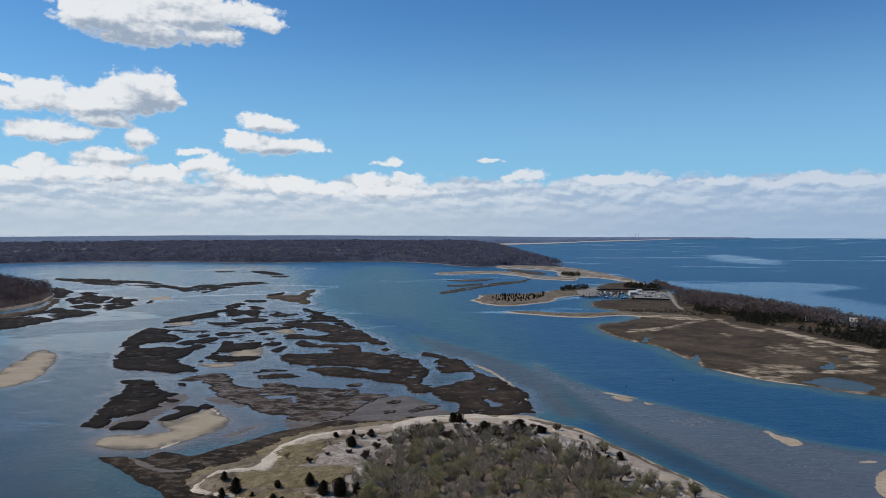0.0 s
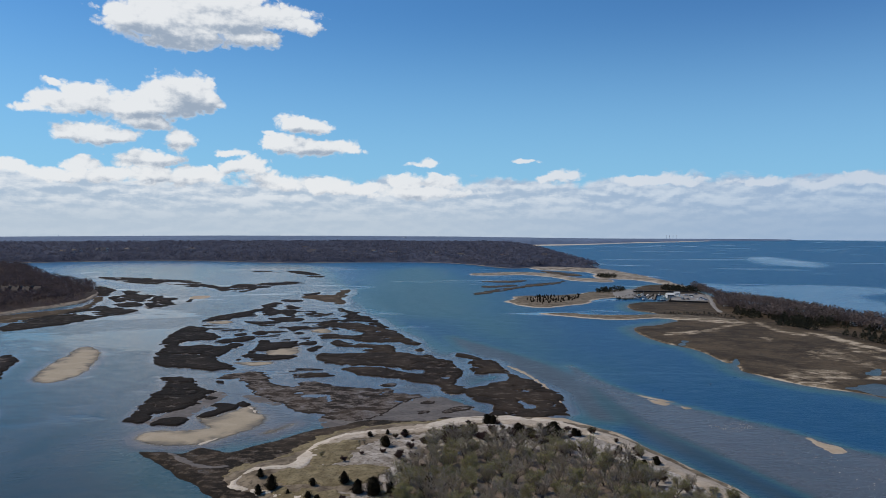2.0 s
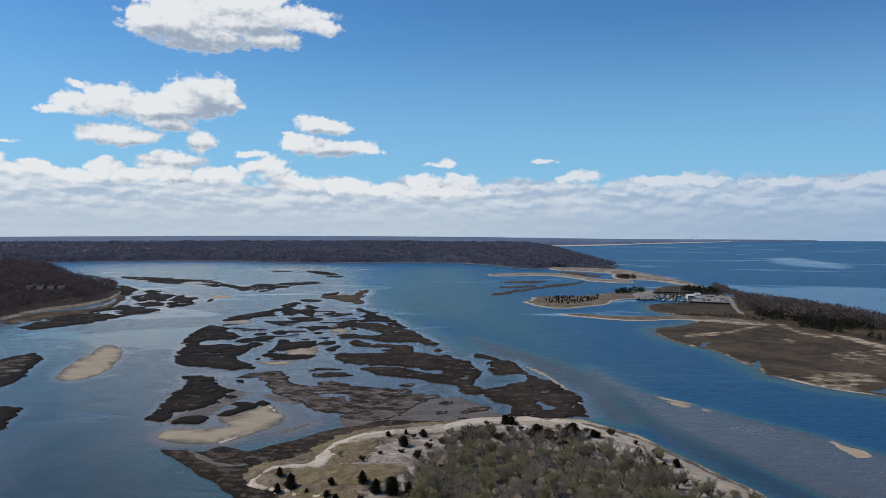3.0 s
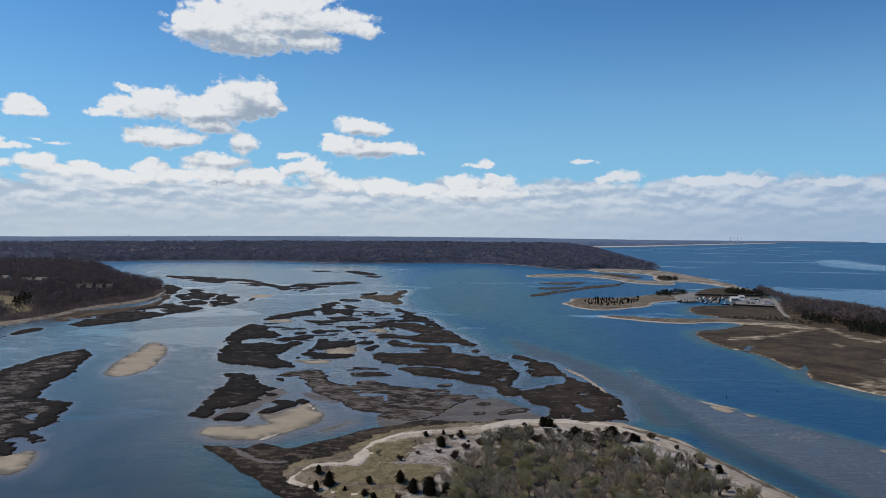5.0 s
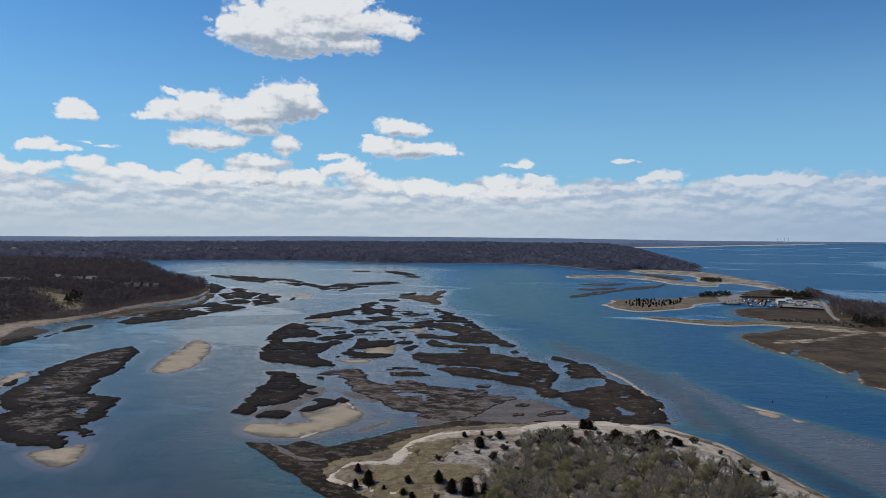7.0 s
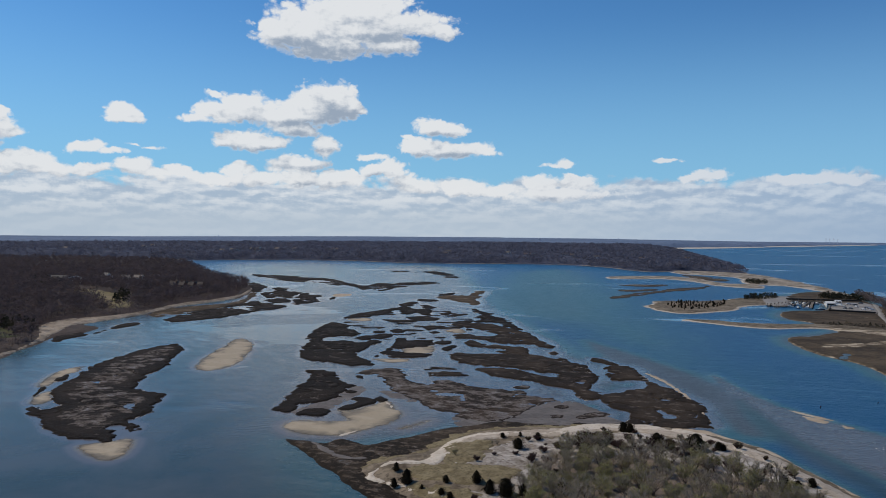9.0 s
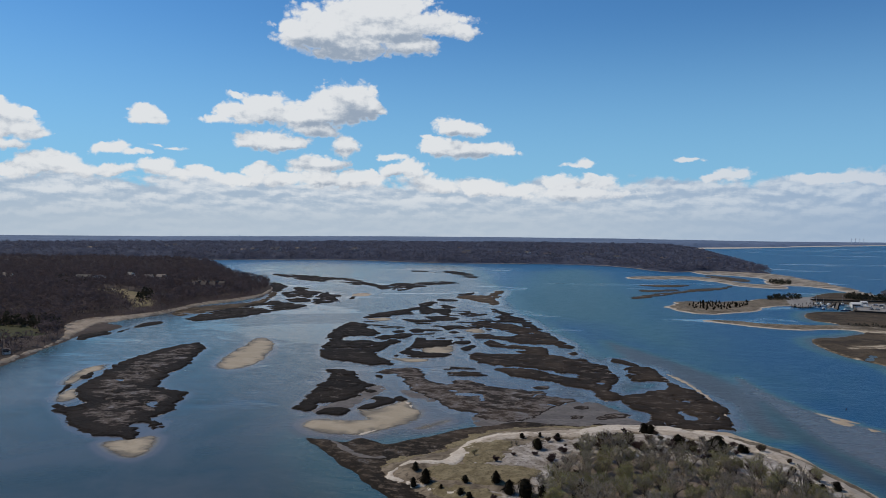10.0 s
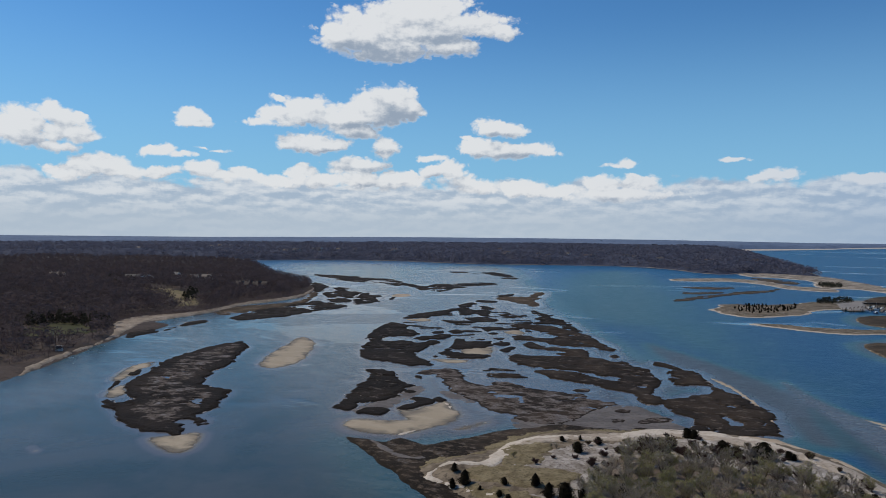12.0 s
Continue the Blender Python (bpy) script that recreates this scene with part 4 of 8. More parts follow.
ISLANDS.append((MARSH, "dark brown salt-marsh island with ragged edges in shallow water", 0.3, [(-169, 533), (-178, 567), (-184, 597), (-183, 611), (-177, 618), (-172, 602), (-172, 586), (-167, 560), (-159, 553), (-149, 550), (-137, 519), (-144, 524), (-153, 526), (-153, 512), (-158, 514)]))
ISLANDS.append((MARSH, "small dark marsh islet standing in shallow water", 0, [(-182, 631), (-179, 644), (-169, 638), (-165, 641), (-159, 631), (-164, 621), (-172, 619)]))
ISLANDS.append((MARSH, "small dark marsh islet standing in shallow water", 0, [(-164, 585), (-161, 589), (-152, 581), (-145, 565), (-150, 557), (-159, 569)]))
ISLANDS.append((MARSH, "dark brown salt-marsh island with ragged edges in shallow water", 0, [(-155, 498), (-146, 496), (-142, 504), (-134, 499), (-123, 495), (-124, 483), (-130, 476), (-137, 478), (-142, 482)]))
ISLANDS.append((MARSH, "small dark marsh islet standing in shallow water", 0, [(-152, 537), (-146, 536), (-136, 515), (-140, 512), (-144, 513)]))
ISLANDS.append((MARSH, "small dark marsh islet standing in shallow water", 0, [(-131, 520), (-128, 536), (-122, 537), (-124, 520)]))
ISLANDS.append((MARSH, "small dark marsh islet standing in shallow water", 0, [(-122.8, 446.2), (-120, 451), (-116, 452), (-110, 452), (-109.8, 441.7), (-113.8, 438), (-114.1, 428.1), (-117.3, 430.2), (-120.6, 437.9)]))
ISLANDS.append((MARSH, "small dark marsh islet standing in shallow water", 0, [(-111.4, 420.7), (-109.6, 426.4), (-106, 419.2), (-107.1, 412.5)]))
ISLANDS.append((MARSH, "small dark marsh islet standing in shallow water", 0, [(-138.6, 422.9), (-136.1, 430.3), (-131, 428.6), (-127.2, 416), (-131.2, 412.6), (-135, 414.3)]))
ISLANDS.append((MARSH, "dark brown salt-marsh island with ragged edges in shallow water", 0.2, [(-145.8, 387.5), (-145.3, 398.3), (-139.4, 394.7), (-138.4, 406), (-133.4, 408.3), (-129.1, 400.5), (-130.3, 388.4), (-135, 384), (-138.9, 380.9), (-142.1, 380.3)]))
ISLANDS.append((MARSH, "small dark marsh islet standing in shallow water", 0, [(-146.7, 413.2), (-141.5, 418.3), (-139.2, 409.6), (-143.2, 407.5)]))
ISLANDS.append((MARSH, "dark brown salt-marsh island with ragged edges in shallow water", 0.35, [(-119.8, 362.7), (-120.8, 376), (-123.2, 388.7), (-118.8, 390.8), (-118.1, 380.9), (-111.8, 380), (-108, 387.4), (-103.1, 390.7), (-96.7, 392), (-93.5, 393.8), (-100.8, 384.4), (-98.2, 374.3), (-99.1, 366), (-102.2, 363.4), (-104.5, 363.9), (-108, 356.4), (-111.2, 351.9), (-115.9, 356.7)]))
ISLANDS.append((MARSH, "small dark marsh islet standing in shallow water", 0, [(-98.2, 380.7), (-95.4, 386.7), (-91.2, 389.8), (-88, 380.6), (-90.9, 374.8), (-95.3, 375.9)]))
ISLANDS.append((MARSH, "small dark marsh islet standing in shallow water", 0, [(-89.6, 362), (-87.9, 369.3), (-86.4, 373.6), (-83.5, 372.2), (-84.5, 364.1), (-83.8, 358.4), (-85, 354.5), (-87.6, 357.7)]))
ISLANDS.append((MARSH, "dark brown salt-marsh island with ragged edges in shallow water", 0.2, [(-116.1, 338.3), (-115.6, 346.4), (-108.3, 342.5), (-103.5, 341.7), (-97.5, 339.4), (-92, 343.1), (-89.9, 338.4), (-91.5, 330.6), (-96.5, 328), (-103.2, 326.6), (-108.3, 328.9), (-112.6, 331.3)]))
ISLANDS.append((MARSH, "small dark marsh islet standing in shallow water", 0, [(-116.9, 327.9), (-116.4, 333), (-112.3, 328.9), (-114, 324.5)]))
ISLANDS.append((MARSH, "small dark marsh islet standing in shallow water", 0, [(-118.5, 350.4), (-117, 355.5), (-113.5, 352.4), (-114.7, 346.6)]))
ISLANDS.append((MARSH_BROWN, "brown grassy marsh island with a hooked tip", 0.1, [(-176, 678), (-168, 673), (-164, 688), (-158, 693), (-145, 696), (-149, 728), (-148, 757), (-141, 767), (-135, 732), (-133, 695), (-130, 662), (-116, 607), (-118, 596), (-124, 611), (-131, 617), (-144, 632), (-155, 650), (-165, 660)]))
ISLANDS.append((MARSH, "small dark marsh islet standing in shallow water", 0, [(-179, 694), (-171, 715), (-167, 735), (-161, 710), (-167, 687)]))
ISLANDS.append((MARSH, "broad dark salt-marsh island cut by pale creeks", 0.45, [(-115, 563), (-111, 568), (-103, 554), (-88, 524), (-78, 507), (-70, 491), (-66, 474), (-58, 454), (-61, 445), (-66, 455), (-71, 471), (-82, 485), (-88, 482), (-93, 474), (-97, 484), (-93, 498), (-102, 511), (-98, 522), (-101, 537), (-109, 546)]))
ISLANDS.append((MARSH_RUST, "broad dark salt-marsh island cut by pale creeks", 0.42, [(-110, 464), (-106, 473), (-98, 475), (-89, 474), (-80, 471), (-72, 462), (-66, 453), (-56.9, 441.7), (-50.7, 432.2), (-42.7, 413.8), (-38.6, 406.4), (-34.1, 392.8), (-31.9, 381.8), (-36.7, 382.9), (-43.9, 390.8), (-51.1, 389.3), (-58.6, 387.8), (-65.9, 392.8), (-71.8, 396.1), (-78.1, 399.3), (-84.6, 402.6), (-91.1, 401.3), (-94.5, 411.5), (-92.5, 418.2), (-83.9, 416.2), (-77.3, 412.6), (-69.2, 420.6), (-71.4, 425.2), (-81.2, 439.3), (-87.4, 446.5), (-98, 453)]))
ISLANDS.append((MARSH_RUST, "small dark marsh islet standing in shallow water", 0, [(-32, 362.5), (-30.5, 373.2), (-27.5, 361.6), (-29.5, 357.6)]))
ISLANDS.append((MARSH, "small dark marsh islet standing in shallow water", 0, [(-94.5, 440.7), (-92.1, 445.5), (-87.8, 440.7), (-90.1, 436)]))
ISLANDS.append((MARSH_RUST, "broad dark salt-marsh island cut by pale creeks", 0.38, [(-82.1, 381.8), (-83, 393.7), (-78.7, 396.9), (-76.6, 391.7), (-72.1, 385), (-64.5, 384.4), (-57.1, 377.6), (-49.7, 379.2), (-44, 373.3), (-42.6, 364), (-38.6, 354.8), (-33.5, 350.6), (-29.3, 344.7), (-23.9, 347.5), (-20.7, 341.6), (-15.6, 338.6), (-17.8, 333.5), (-11.9, 333.9), (-10.5, 326), (-8.7, 317.8), (-5.9, 306.4), (-7.2, 298.7), (-8.5, 293.7), (-9.1, 284.4), (-7.8, 278.1), (-4, 275.7), (-5.9, 263.5), (-8.5, 260.2), (-11.5, 262.4), (-13.8, 265.8), (-16.7, 276.4), (-20.5, 279.4), (-27.2, 285.4), (-34.9, 290.9), (-42.3, 291.8), (-51.9, 294.9), (-52.8, 299.8), (-56.9, 304.3), (-63.5, 306.3), (-59, 311.4), (-47.3, 313.7), (-38.1, 310.7), (-32.1, 302.6), (-23.8, 300.4), (-22.1, 304.5), (-24.6, 310.6), (-32.9, 309.7), (-38.7, 315.4), (-46.2, 318.2), (-59.3, 317), (-64.2, 319), (-74.2, 326.9), (-79.9, 337), (-81, 346.3), (-78.3, 350.4), (-71.9, 348.1), (-65.7, 351.1), (-58.8, 350.7), (-55.8, 357.6), (-57.7, 361.9), (-54.4, 368.3), (-62.4, 371.5), (-71.1, 371.7), (-77.6, 372.4)]))
ISLANDS.append((MARSH_RUST, "broad dark salt-marsh island cut by pale creeks", 0.42, [(-3.8, 330.3), (-2.2, 334.3), (1.2, 335), (5.8, 338.2), (7.6, 336.3), (10.1, 330.8), (11.8, 326.1), (10.6, 321), (12.3, 313.9), (15.1, 304.3), (17, 301), (20.8, 293.5), (24.5, 284.4), (28.1, 275.8), (30.3, 271.4), (32, 262.4), (30.5, 251.8), (31.2, 247.9), (31.4, 241.7), (31.4, 236.6), (25.9, 232.7), (20.8, 229.6), (14.9, 228.5), (10.1, 230.4), (9.9, 237.7), (5.6, 237.7), (6.9, 246.6), (4.4, 249.4), (1.1, 251.3), (-1.6, 255.2), (-5.9, 263.5), (-3.9, 272.7), (-0.2, 275.4), (4.2, 279.4), (5.6, 285), (11.2, 288.3), (12.8, 294.3), (12.8, 300.2), (10, 303.3), (5.9, 302.5), (3.5, 299.6), (0.4, 300.8), (-0.5, 307.5), (-2.8, 316.3)]))
ISLANDS.append((MARSH_RUST, "small dark marsh islet standing in shallow water", 0, [(-10.3, 352.8), (-8, 352.4), (-4.3, 349.8), (2, 337.5), (-0.4, 337), (-4.2, 341.7), (-9.5, 343.8)]))
ISLANDS.append((MARSH_OPEN, "mottled grey-brown marsh flat of thin grass on mud", 0.3, [(-108.1, 283.9), (-107.6, 291.6), (-104.3, 296.9), (-100.2, 300.5), (-93.5, 301.1), (-89.7, 291.3), (-85.6, 281), (-78.7, 274.2), (-73.2, 268.7), (-70.7, 272.5), (-72.8, 280), (-68.7, 281.9), (-61.5, 278.7), (-54.9, 272.8), (-43.7, 270.7), (-39, 269.5), (-34.5, 269.3), (-31.7, 264.4), (-26.6, 263.4), (-19.6, 262.8), (-19.7, 255.3), (-25.3, 250.7), (-28.5, 243.2), (-30.1, 234.8), (-33.7, 224.4), (-38, 220.7), (-40.5, 220.3), (-44.5, 221.6), (-47.7, 222.5), (-53.4, 230.4), (-58.1, 230.3), (-63.7, 234.1), (-67.3, 241.8), (-73.9, 247.7), (-77.6, 250.7), (-82.9, 255.5), (-86.6, 264), (-90.7, 266.4), (-90.7, 271.9), (-97, 281.2), (-98.6, 285.8), (-102.5, 282.5)]))
ISLANDS.append((MARSH, "small dark marsh islet standing in shallow water", 0, [(-107.7, 279.1), (-103.9, 281.6), (-100.8, 273.9), (-103.7, 274.5)]))
ISLANDS.append((MARSH_RUST, "small dark marsh islet standing in shallow water", 0, [(-75.1, 295.4), (-73.3, 300.4), (-68.5, 298.7), (-63.1, 297.1), (-61.7, 293), (-65.4, 290.4), (-70.7, 291.8)]))
ISLANDS.append((MARSH, "small dark marsh islet standing in shallow water", 0, [(-79.8, 291.3), (-78.8, 294.1), (-75.8, 293.4), (-77.6, 290.5)]))
ISLANDS.append((MARSH_OPEN, "small dark marsh islet standing in shallow water", 0, [(-39.4, 275.2), (-37, 279.5), (-33, 280.3), (-31.8, 276.7), (-35.1, 273.4)]))
ISLANDS.append((MARSH_OPEN, "low tuft of dark grass on a wet mud flat", 0, [(-20.7, 247.2), (-18.8, 251.4), (-14.7, 251.3), (-14.6, 247.1), (-19.3, 245.3)]))
ISLANDS.append((MARSH_OPEN, "low tuft of dark grass on a wet mud flat", 0, [(-21, 233.4), (-18.7, 238.1), (-15.4, 237.2), (-15.7, 233.3), (-19.1, 231.1)]))
ISLANDS.append((MARSH_OPEN, "low tuft of dark grass on a wet mud flat", 0, [(-12.9, 234.9), (-10.1, 239), (-6.4, 243.7), (-0.9, 243.9), (-2.4, 238.8), (-6.1, 235.8), (-9.8, 232.9)]))
ISLANDS.append((MARSH_RUST, "low tuft of dark grass on a wet mud flat", 0, [(-13.2, 224), (-12, 228.8), (-6.7, 229.1), (-6.9, 225.1)]))
ISLANDS.append((MARSH_RUST, "low tuft of dark grass on a wet mud flat", 0, [(4, 232.2), (5.2, 237.2), (7.1, 239.1), (9.7, 238), (9.8, 232.2), (5.9, 228.9)]))
ISLANDS.append((MARSH, "broad dark salt-marsh island cut by pale creeks", 0.3, [(-132.6, 284.1), (-129.8, 286.6), (-121.6, 285.7), (-118.2, 284.4), (-113.3, 273.2), (-109.3, 268.3), (-104.7, 262.6), (-99.3, 261.6), (-102.1, 257.9), (-103.1, 254.6), (-100.3, 252.2), (-101.6, 250), (-101.3, 244.3), (-99.6, 240.1), (-101.3, 234.5), (-101.5, 230.2), (-107, 228.3), (-107.1, 224.2), (-105, 216.9), (-105.9, 212.3), (-109.1, 213.2), (-112.7, 217), (-114.1, 220.5), (-115.2, 227.6), (-117.6, 235.8), (-117.5, 243.1), (-121.5, 257.3), (-122.3, 265.8), (-127.2, 275.3)]))
ISLANDS.append((MARSH, "dark brown salt-marsh island with ragged edges in shallow water", 0, [(-104, 214.1), (-104.2, 218.9), (-100.3, 222.8), (-95.6, 222.9), (-93, 219.9), (-93.6, 215.3), (-94.2, 212.4), (-99.4, 213.5), (-101.7, 211.7)]))
ISLANDS.append((MARSH, "dark brown salt-marsh island with ragged edges in shallow water", 0, [(-92.5, 224.6), (-91.8, 230.4), (-89.9, 234.1), (-89.3, 237.6), (-93.4, 239.9), (-91.8, 242.9), (-87.7, 241.9), (-83.7, 239.1), (-82.6, 235.9), (-84.8, 231.7), (-87.2, 225.6), (-89.9, 223.6)]))
ISLANDS.append((MARSH, "small dark marsh islet standing in shallow water", 0, [(-85.3, 242.4), (-84.9, 246.1), (-81.3, 244), (-79.4, 241.3), (-80.6, 237.5), (-83.2, 238.8)]))
ISLANDS.append((MARSH, "small dark marsh islet standing in shallow water", 0, [(-100, 249.3), (-99.4, 252.9), (-95.6, 250.6), (-96.7, 247.1)]))
ISLANDS.append((MARSH, "small dark marsh islet standing in shallow water", 0, [(-129.1, 261.2), (-128.9, 262.3), (-127.8, 260.9), (-127.9, 259.8)]))
ISLANDS.append((MARSH_ISLE, "dark salt-marsh island with a bare grey-brown middle", 0.25, [(-226.6, 327.9), (-221.2, 325.5), (-214.2, 314.2), (-210.5, 302.8), (-203.6, 288.4), (-197, 272.5), (-194.4, 262.3), (-189.6, 251.1), (-188.3, 245.5), (-182.3, 237.1), (-180.4, 232.3), (-175.8, 230.5), (-168.9, 228), (-162.9, 227.7), (-159.8, 222.4), (-157.8, 218.4), (-157.1, 214.1), (-153.8, 206.6), (-150.6, 200.4), (-151.3, 196.4), (-150.2, 192.3), (-146.7, 190.5), (-144.2, 190.2), (-142.6, 186.2), (-140.5, 180.9), (-141.7, 179.9), (-144.9, 182.2), (-145.3, 180.2), (-140.5, 173.5), (-140.5, 169.5), (-143.1, 168.2), (-147.4, 168.7), (-152.6, 170.2), (-160.9, 172.1), (-167.3, 175.3), (-172.5, 179.8), (-180.4, 186), (-186.8, 189.4), (-195.5, 197.2), (-196.6, 200.3), (-190.4, 195.4), (-186.2, 195.8), (-186.8, 200.6), (-184.2, 202.1), (-195.1, 207.7), (-203.5, 215.6), (-209.6, 222.8), (-213.1, 232.6), (-218.8, 246.2), (-229.5, 267.2), (-233.4, 284.3), (-236.1, 303.9), (-236.8, 322.8), (-231.9, 335.6)]))
ISLANDS.append((MARSH, "small dark marsh islet standing in shallow water", 0, [(-221.5, 237), (-226.1, 245.9), (-226.2, 253.6), (-220.1, 243.4), (-218.3, 237.4)]))
ISLANDS.append((MARSH, "small dark marsh islet standing in shallow water", 0, [(-205.7, 209.2), (-212.4, 217.9), (-216, 225.7), (-212.2, 222.6), (-207.5, 213.9)]))
ISLANDS.append((MARSH, "flat dark marsh strip streaked with water along the headland", 0.55, [(-304.3, 422.1), (-312.8, 443), (-314, 457), (-315, 479), (-316, 495), (-316, 517), (-318, 540), (-313, 551), (-319, 570), (-308, 567), (-292, 551), (-279, 544), (-267, 537), (-267, 519), (-272, 501), (-274, 488), (-276, 476), (-276, 451), (-282.6, 429.9), (-290.7, 417.4)]))
ISLANDS.append((MARSH, "flat dark marsh strip streaked with water along the headland", 1, [(-326, 603), (-340, 644), (-354, 666), (-347, 675), (-375, 716), (-377, 737), (-358, 720), (-348, 694), (-336, 685), (-329, 695), (-316, 657), (-311, 635), (-301, 609), (-283, 574), (-288, 562), (-299, 564)]))
ISLANDS.append((MARSH, "flat dark marsh strip streaked with water along the headland", 0.9, [(-273, 555), (-288, 594), (-293, 617), (-298, 610), (-309, 642), (-318, 678), (-311, 676), (-298, 651), (-283, 642), (-278, 617), (-261, 595), (-261, 576), (-264, 567), (-264, 552)]))
ISLANDS.append((MARSH, "flat dark marsh strip streaked with water along the headland", 0, [(-260, 604), (-271, 638), (-262, 634), (-257, 611)]))
ISLANDS.append((MARSH, "flat dark marsh strip streaked with water along the headland", 0.6, [(-448, 791), (-441, 799), (-412, 760), (-388, 725), (-375, 691), (-363, 656), (-384, 689), (-419, 744)]))
ISLANDS.append((MARSH, "flat dark marsh strip streaked with water along the headland", 0, [(-353, 645), (-359, 672), (-342, 651), (-340, 631)]))
ISLANDS.append((MARSH, "far flat marsh strip streaked with pale water", 1.5, [(-569, 1000), (-541, 975), (-507, 946), (-502, 970), (-470, 941), (-452, 946), (-425, 912), (-415, 921), (-392, 907), (-360, 890), (-316, 781), (-337, 800), (-354, 806), (-389, 840), (-402, 825), (-436, 851), (-475, 891), (-519, 935)]))
ISLANDS.append((MARSH, "far flat marsh strip streaked with pale water", 1.4, [(-344, 847), (-310, 782), (-278, 740), (-261, 724), (-245, 728), (-243, 771), (-241, 800), (-257, 811), (-275, 838), (-293, 833), (-291, 792), (-308, 808)]))
ISLANDS.append((MARSH, "dark marsh strip off the headland's beach", 0, [(-308.3, 326.2), (-323.1, 353.2), (-312.3, 356.6), (-301.2, 349.8), (-301.9, 335.1), (-298.7, 320.4)]))
ISLANDS.append((MARSH, "dark marsh strip off the headland's beach", 0, [(-301.7, 347.2), (-305.3, 358.8), (-308.4, 372.7), (-301.2, 354.9)]))
ISLANDS.append((MARSH, "dark marsh strip off the headland's beach", 0, [(-311.8, 378.8), (-318.3, 396.3), (-314.4, 408.8), (-306.1, 400.2), (-305.4, 386.6), (-305.7, 375)]))
ISLANDS.append((MARSH_BROWN, "brown marshy flat below the headland's beach", 0.3, [(-337, 452), (-344, 477), (-344, 501), (-336, 526), (-326, 553), (-340, 599), (-379, 678), (-367, 666), (-332, 596), (-310, 532), (-316, 499), (-320, 470), (-318.2, 438.4)]))
for k, (mat, label, creeks, outline) in enumerate(ISLANDS):
    patch("marsh_island", outline, mat, label, "marsh island", seed=300 + 7 * k, top=0.2 if mat == MARSH_OPEN else 0.45, creeks=creeks, ragged=1.5 if creeks else 0.7, tendril=0.7 if creeks else 0.0, apron=0.5, group="marsh islands")
BARS = []
BARS.append(("wet tan sand bar sinking into shallow water", WET_BAR, 0.14, [(-92.6, 223.8), (-89.3, 222.1), (-85.6, 225.1), (-82.6, 231.3), (-81.2, 239.2), (-78.5, 240.5), (-73.7, 229.7), (-69.7, 226.6), (-68.3, 220.1), (-68.6, 213.7), (-71, 209.1), (-73.9, 204), (-76.2, 198.6), (-79.6, 193.8), (-83.7, 193.9), (-87.9, 192.6), (-93.4, 193), (-99.6, 197.4), (-101.6, 204.4), (-97.8, 207.5), (-90.9, 207.4), (-84.9, 209.9), (-82.4, 211.8), (-87.3, 217.3)]))
BARS.append(("wet tan sand bar sinking into shallow water", WET_BAR, 0.06, [(-65.4, 206.2), (-63, 211.3), (-59.2, 217.5), (-57.4, 219.2), (-59.8, 213.2), (-63, 206.7)]))
BARS.append(("wet tan sand bar sinking into shallow water", WET_BAR, 0.16, [(-186.1, 281.5), (-194.4, 302.8), (-201.7, 331.6), (-211.5, 357.2), (-208.7, 364.2), (-195.4, 350.2), (-183.1, 326.5), (-174.6, 303.7), (-170.1, 287.3), (-169.2, 278.2), (-172.3, 271.3), (-178.9, 272.5)]))
BARS.append(("wet tan sand bar sinking into shallow water", WET_BAR, 0.12, [(-219.1, 225.4), (-230.8, 243.9), (-235.1, 255.7), (-234.1, 267.2), (-226, 255.7), (-225.9, 246.6), (-217.3, 231.4), (-215.8, 224.2)]))
BARS.append(("wet tan sand bar sinking into shallow water", WET_BAR, 0.12, [(-204.4, 207.7), (-209, 218.9), (-206.3, 219.7), (-196.8, 209), (-194.8, 201.6), (-197.9, 201.6)]))
BARS.append(("wet tan sand bar sinking into shallow water", WET_BAR, 0.18, [(-147.3, 165.4), (-145.1, 167.6), (-140.8, 170), (-137.4, 176.2), (-131.4, 167), (-128.5, 159.5), (-129.5, 156.3), (-135, 157.2), (-141.3, 161.1)]))
BARS.append(("pale sand flat among dark marsh islets", WET_BAR, 0.12, [(-109.1, 358), (-104.3, 362.9), (-99.2, 364), (-97.1, 370.4), (-91.7, 352.2), (-92.5, 344.8), (-98.2, 341.9), (-103.8, 342.5), (-107.8, 348.9)]))
BARS.append(("pale sand flat among dark marsh islets", WET_BAR, 0.08, [(-115.1, 321.8), (-109.7, 322.9), (-102.5, 324.4), (-96.6, 325.5), (-96.7, 319.3), (-101.9, 313.7), (-108.6, 315.4)]))
BARS.append(("pale sand flat among dark marsh islets", WET_BAR, 0.08, [(-188, 470), (-182, 475), (-174, 481), (-168, 468), (-172, 460), (-181, 462)]))
BARS.append(("pale sand flat among dark marsh islets", WET_BAR, 0.06, [(-105.6, 435.5), (-100.4, 445.1), (-90.3, 433.2), (-91.6, 422.2), (-100.1, 423.1)]))
BARS.append(("pale sand flat among dark marsh islets", WET_BAR, 0.06, [(-282, 666), (-276, 678), (-264, 677), (-263, 650), (-271, 648)]))
BARS.append(("thin pale crest of dry sand on a wet bar", PALE_SAND, 0.24, [(-90.7, 206.5), (-90.1, 206.9), (-85.8, 204.7), (-82.6, 203.7), (-85.8, 203.8), (-88.6, 205.2)]))
BARS.append(("thin pale crest of dry sand on a wet bar", PALE_SAND, 0.24, [(-80, 194.6), (-78.2, 199.2), (-76.1, 202), (-75.8, 199.9), (-77.1, 196.3), (-78.6, 194.3)]))
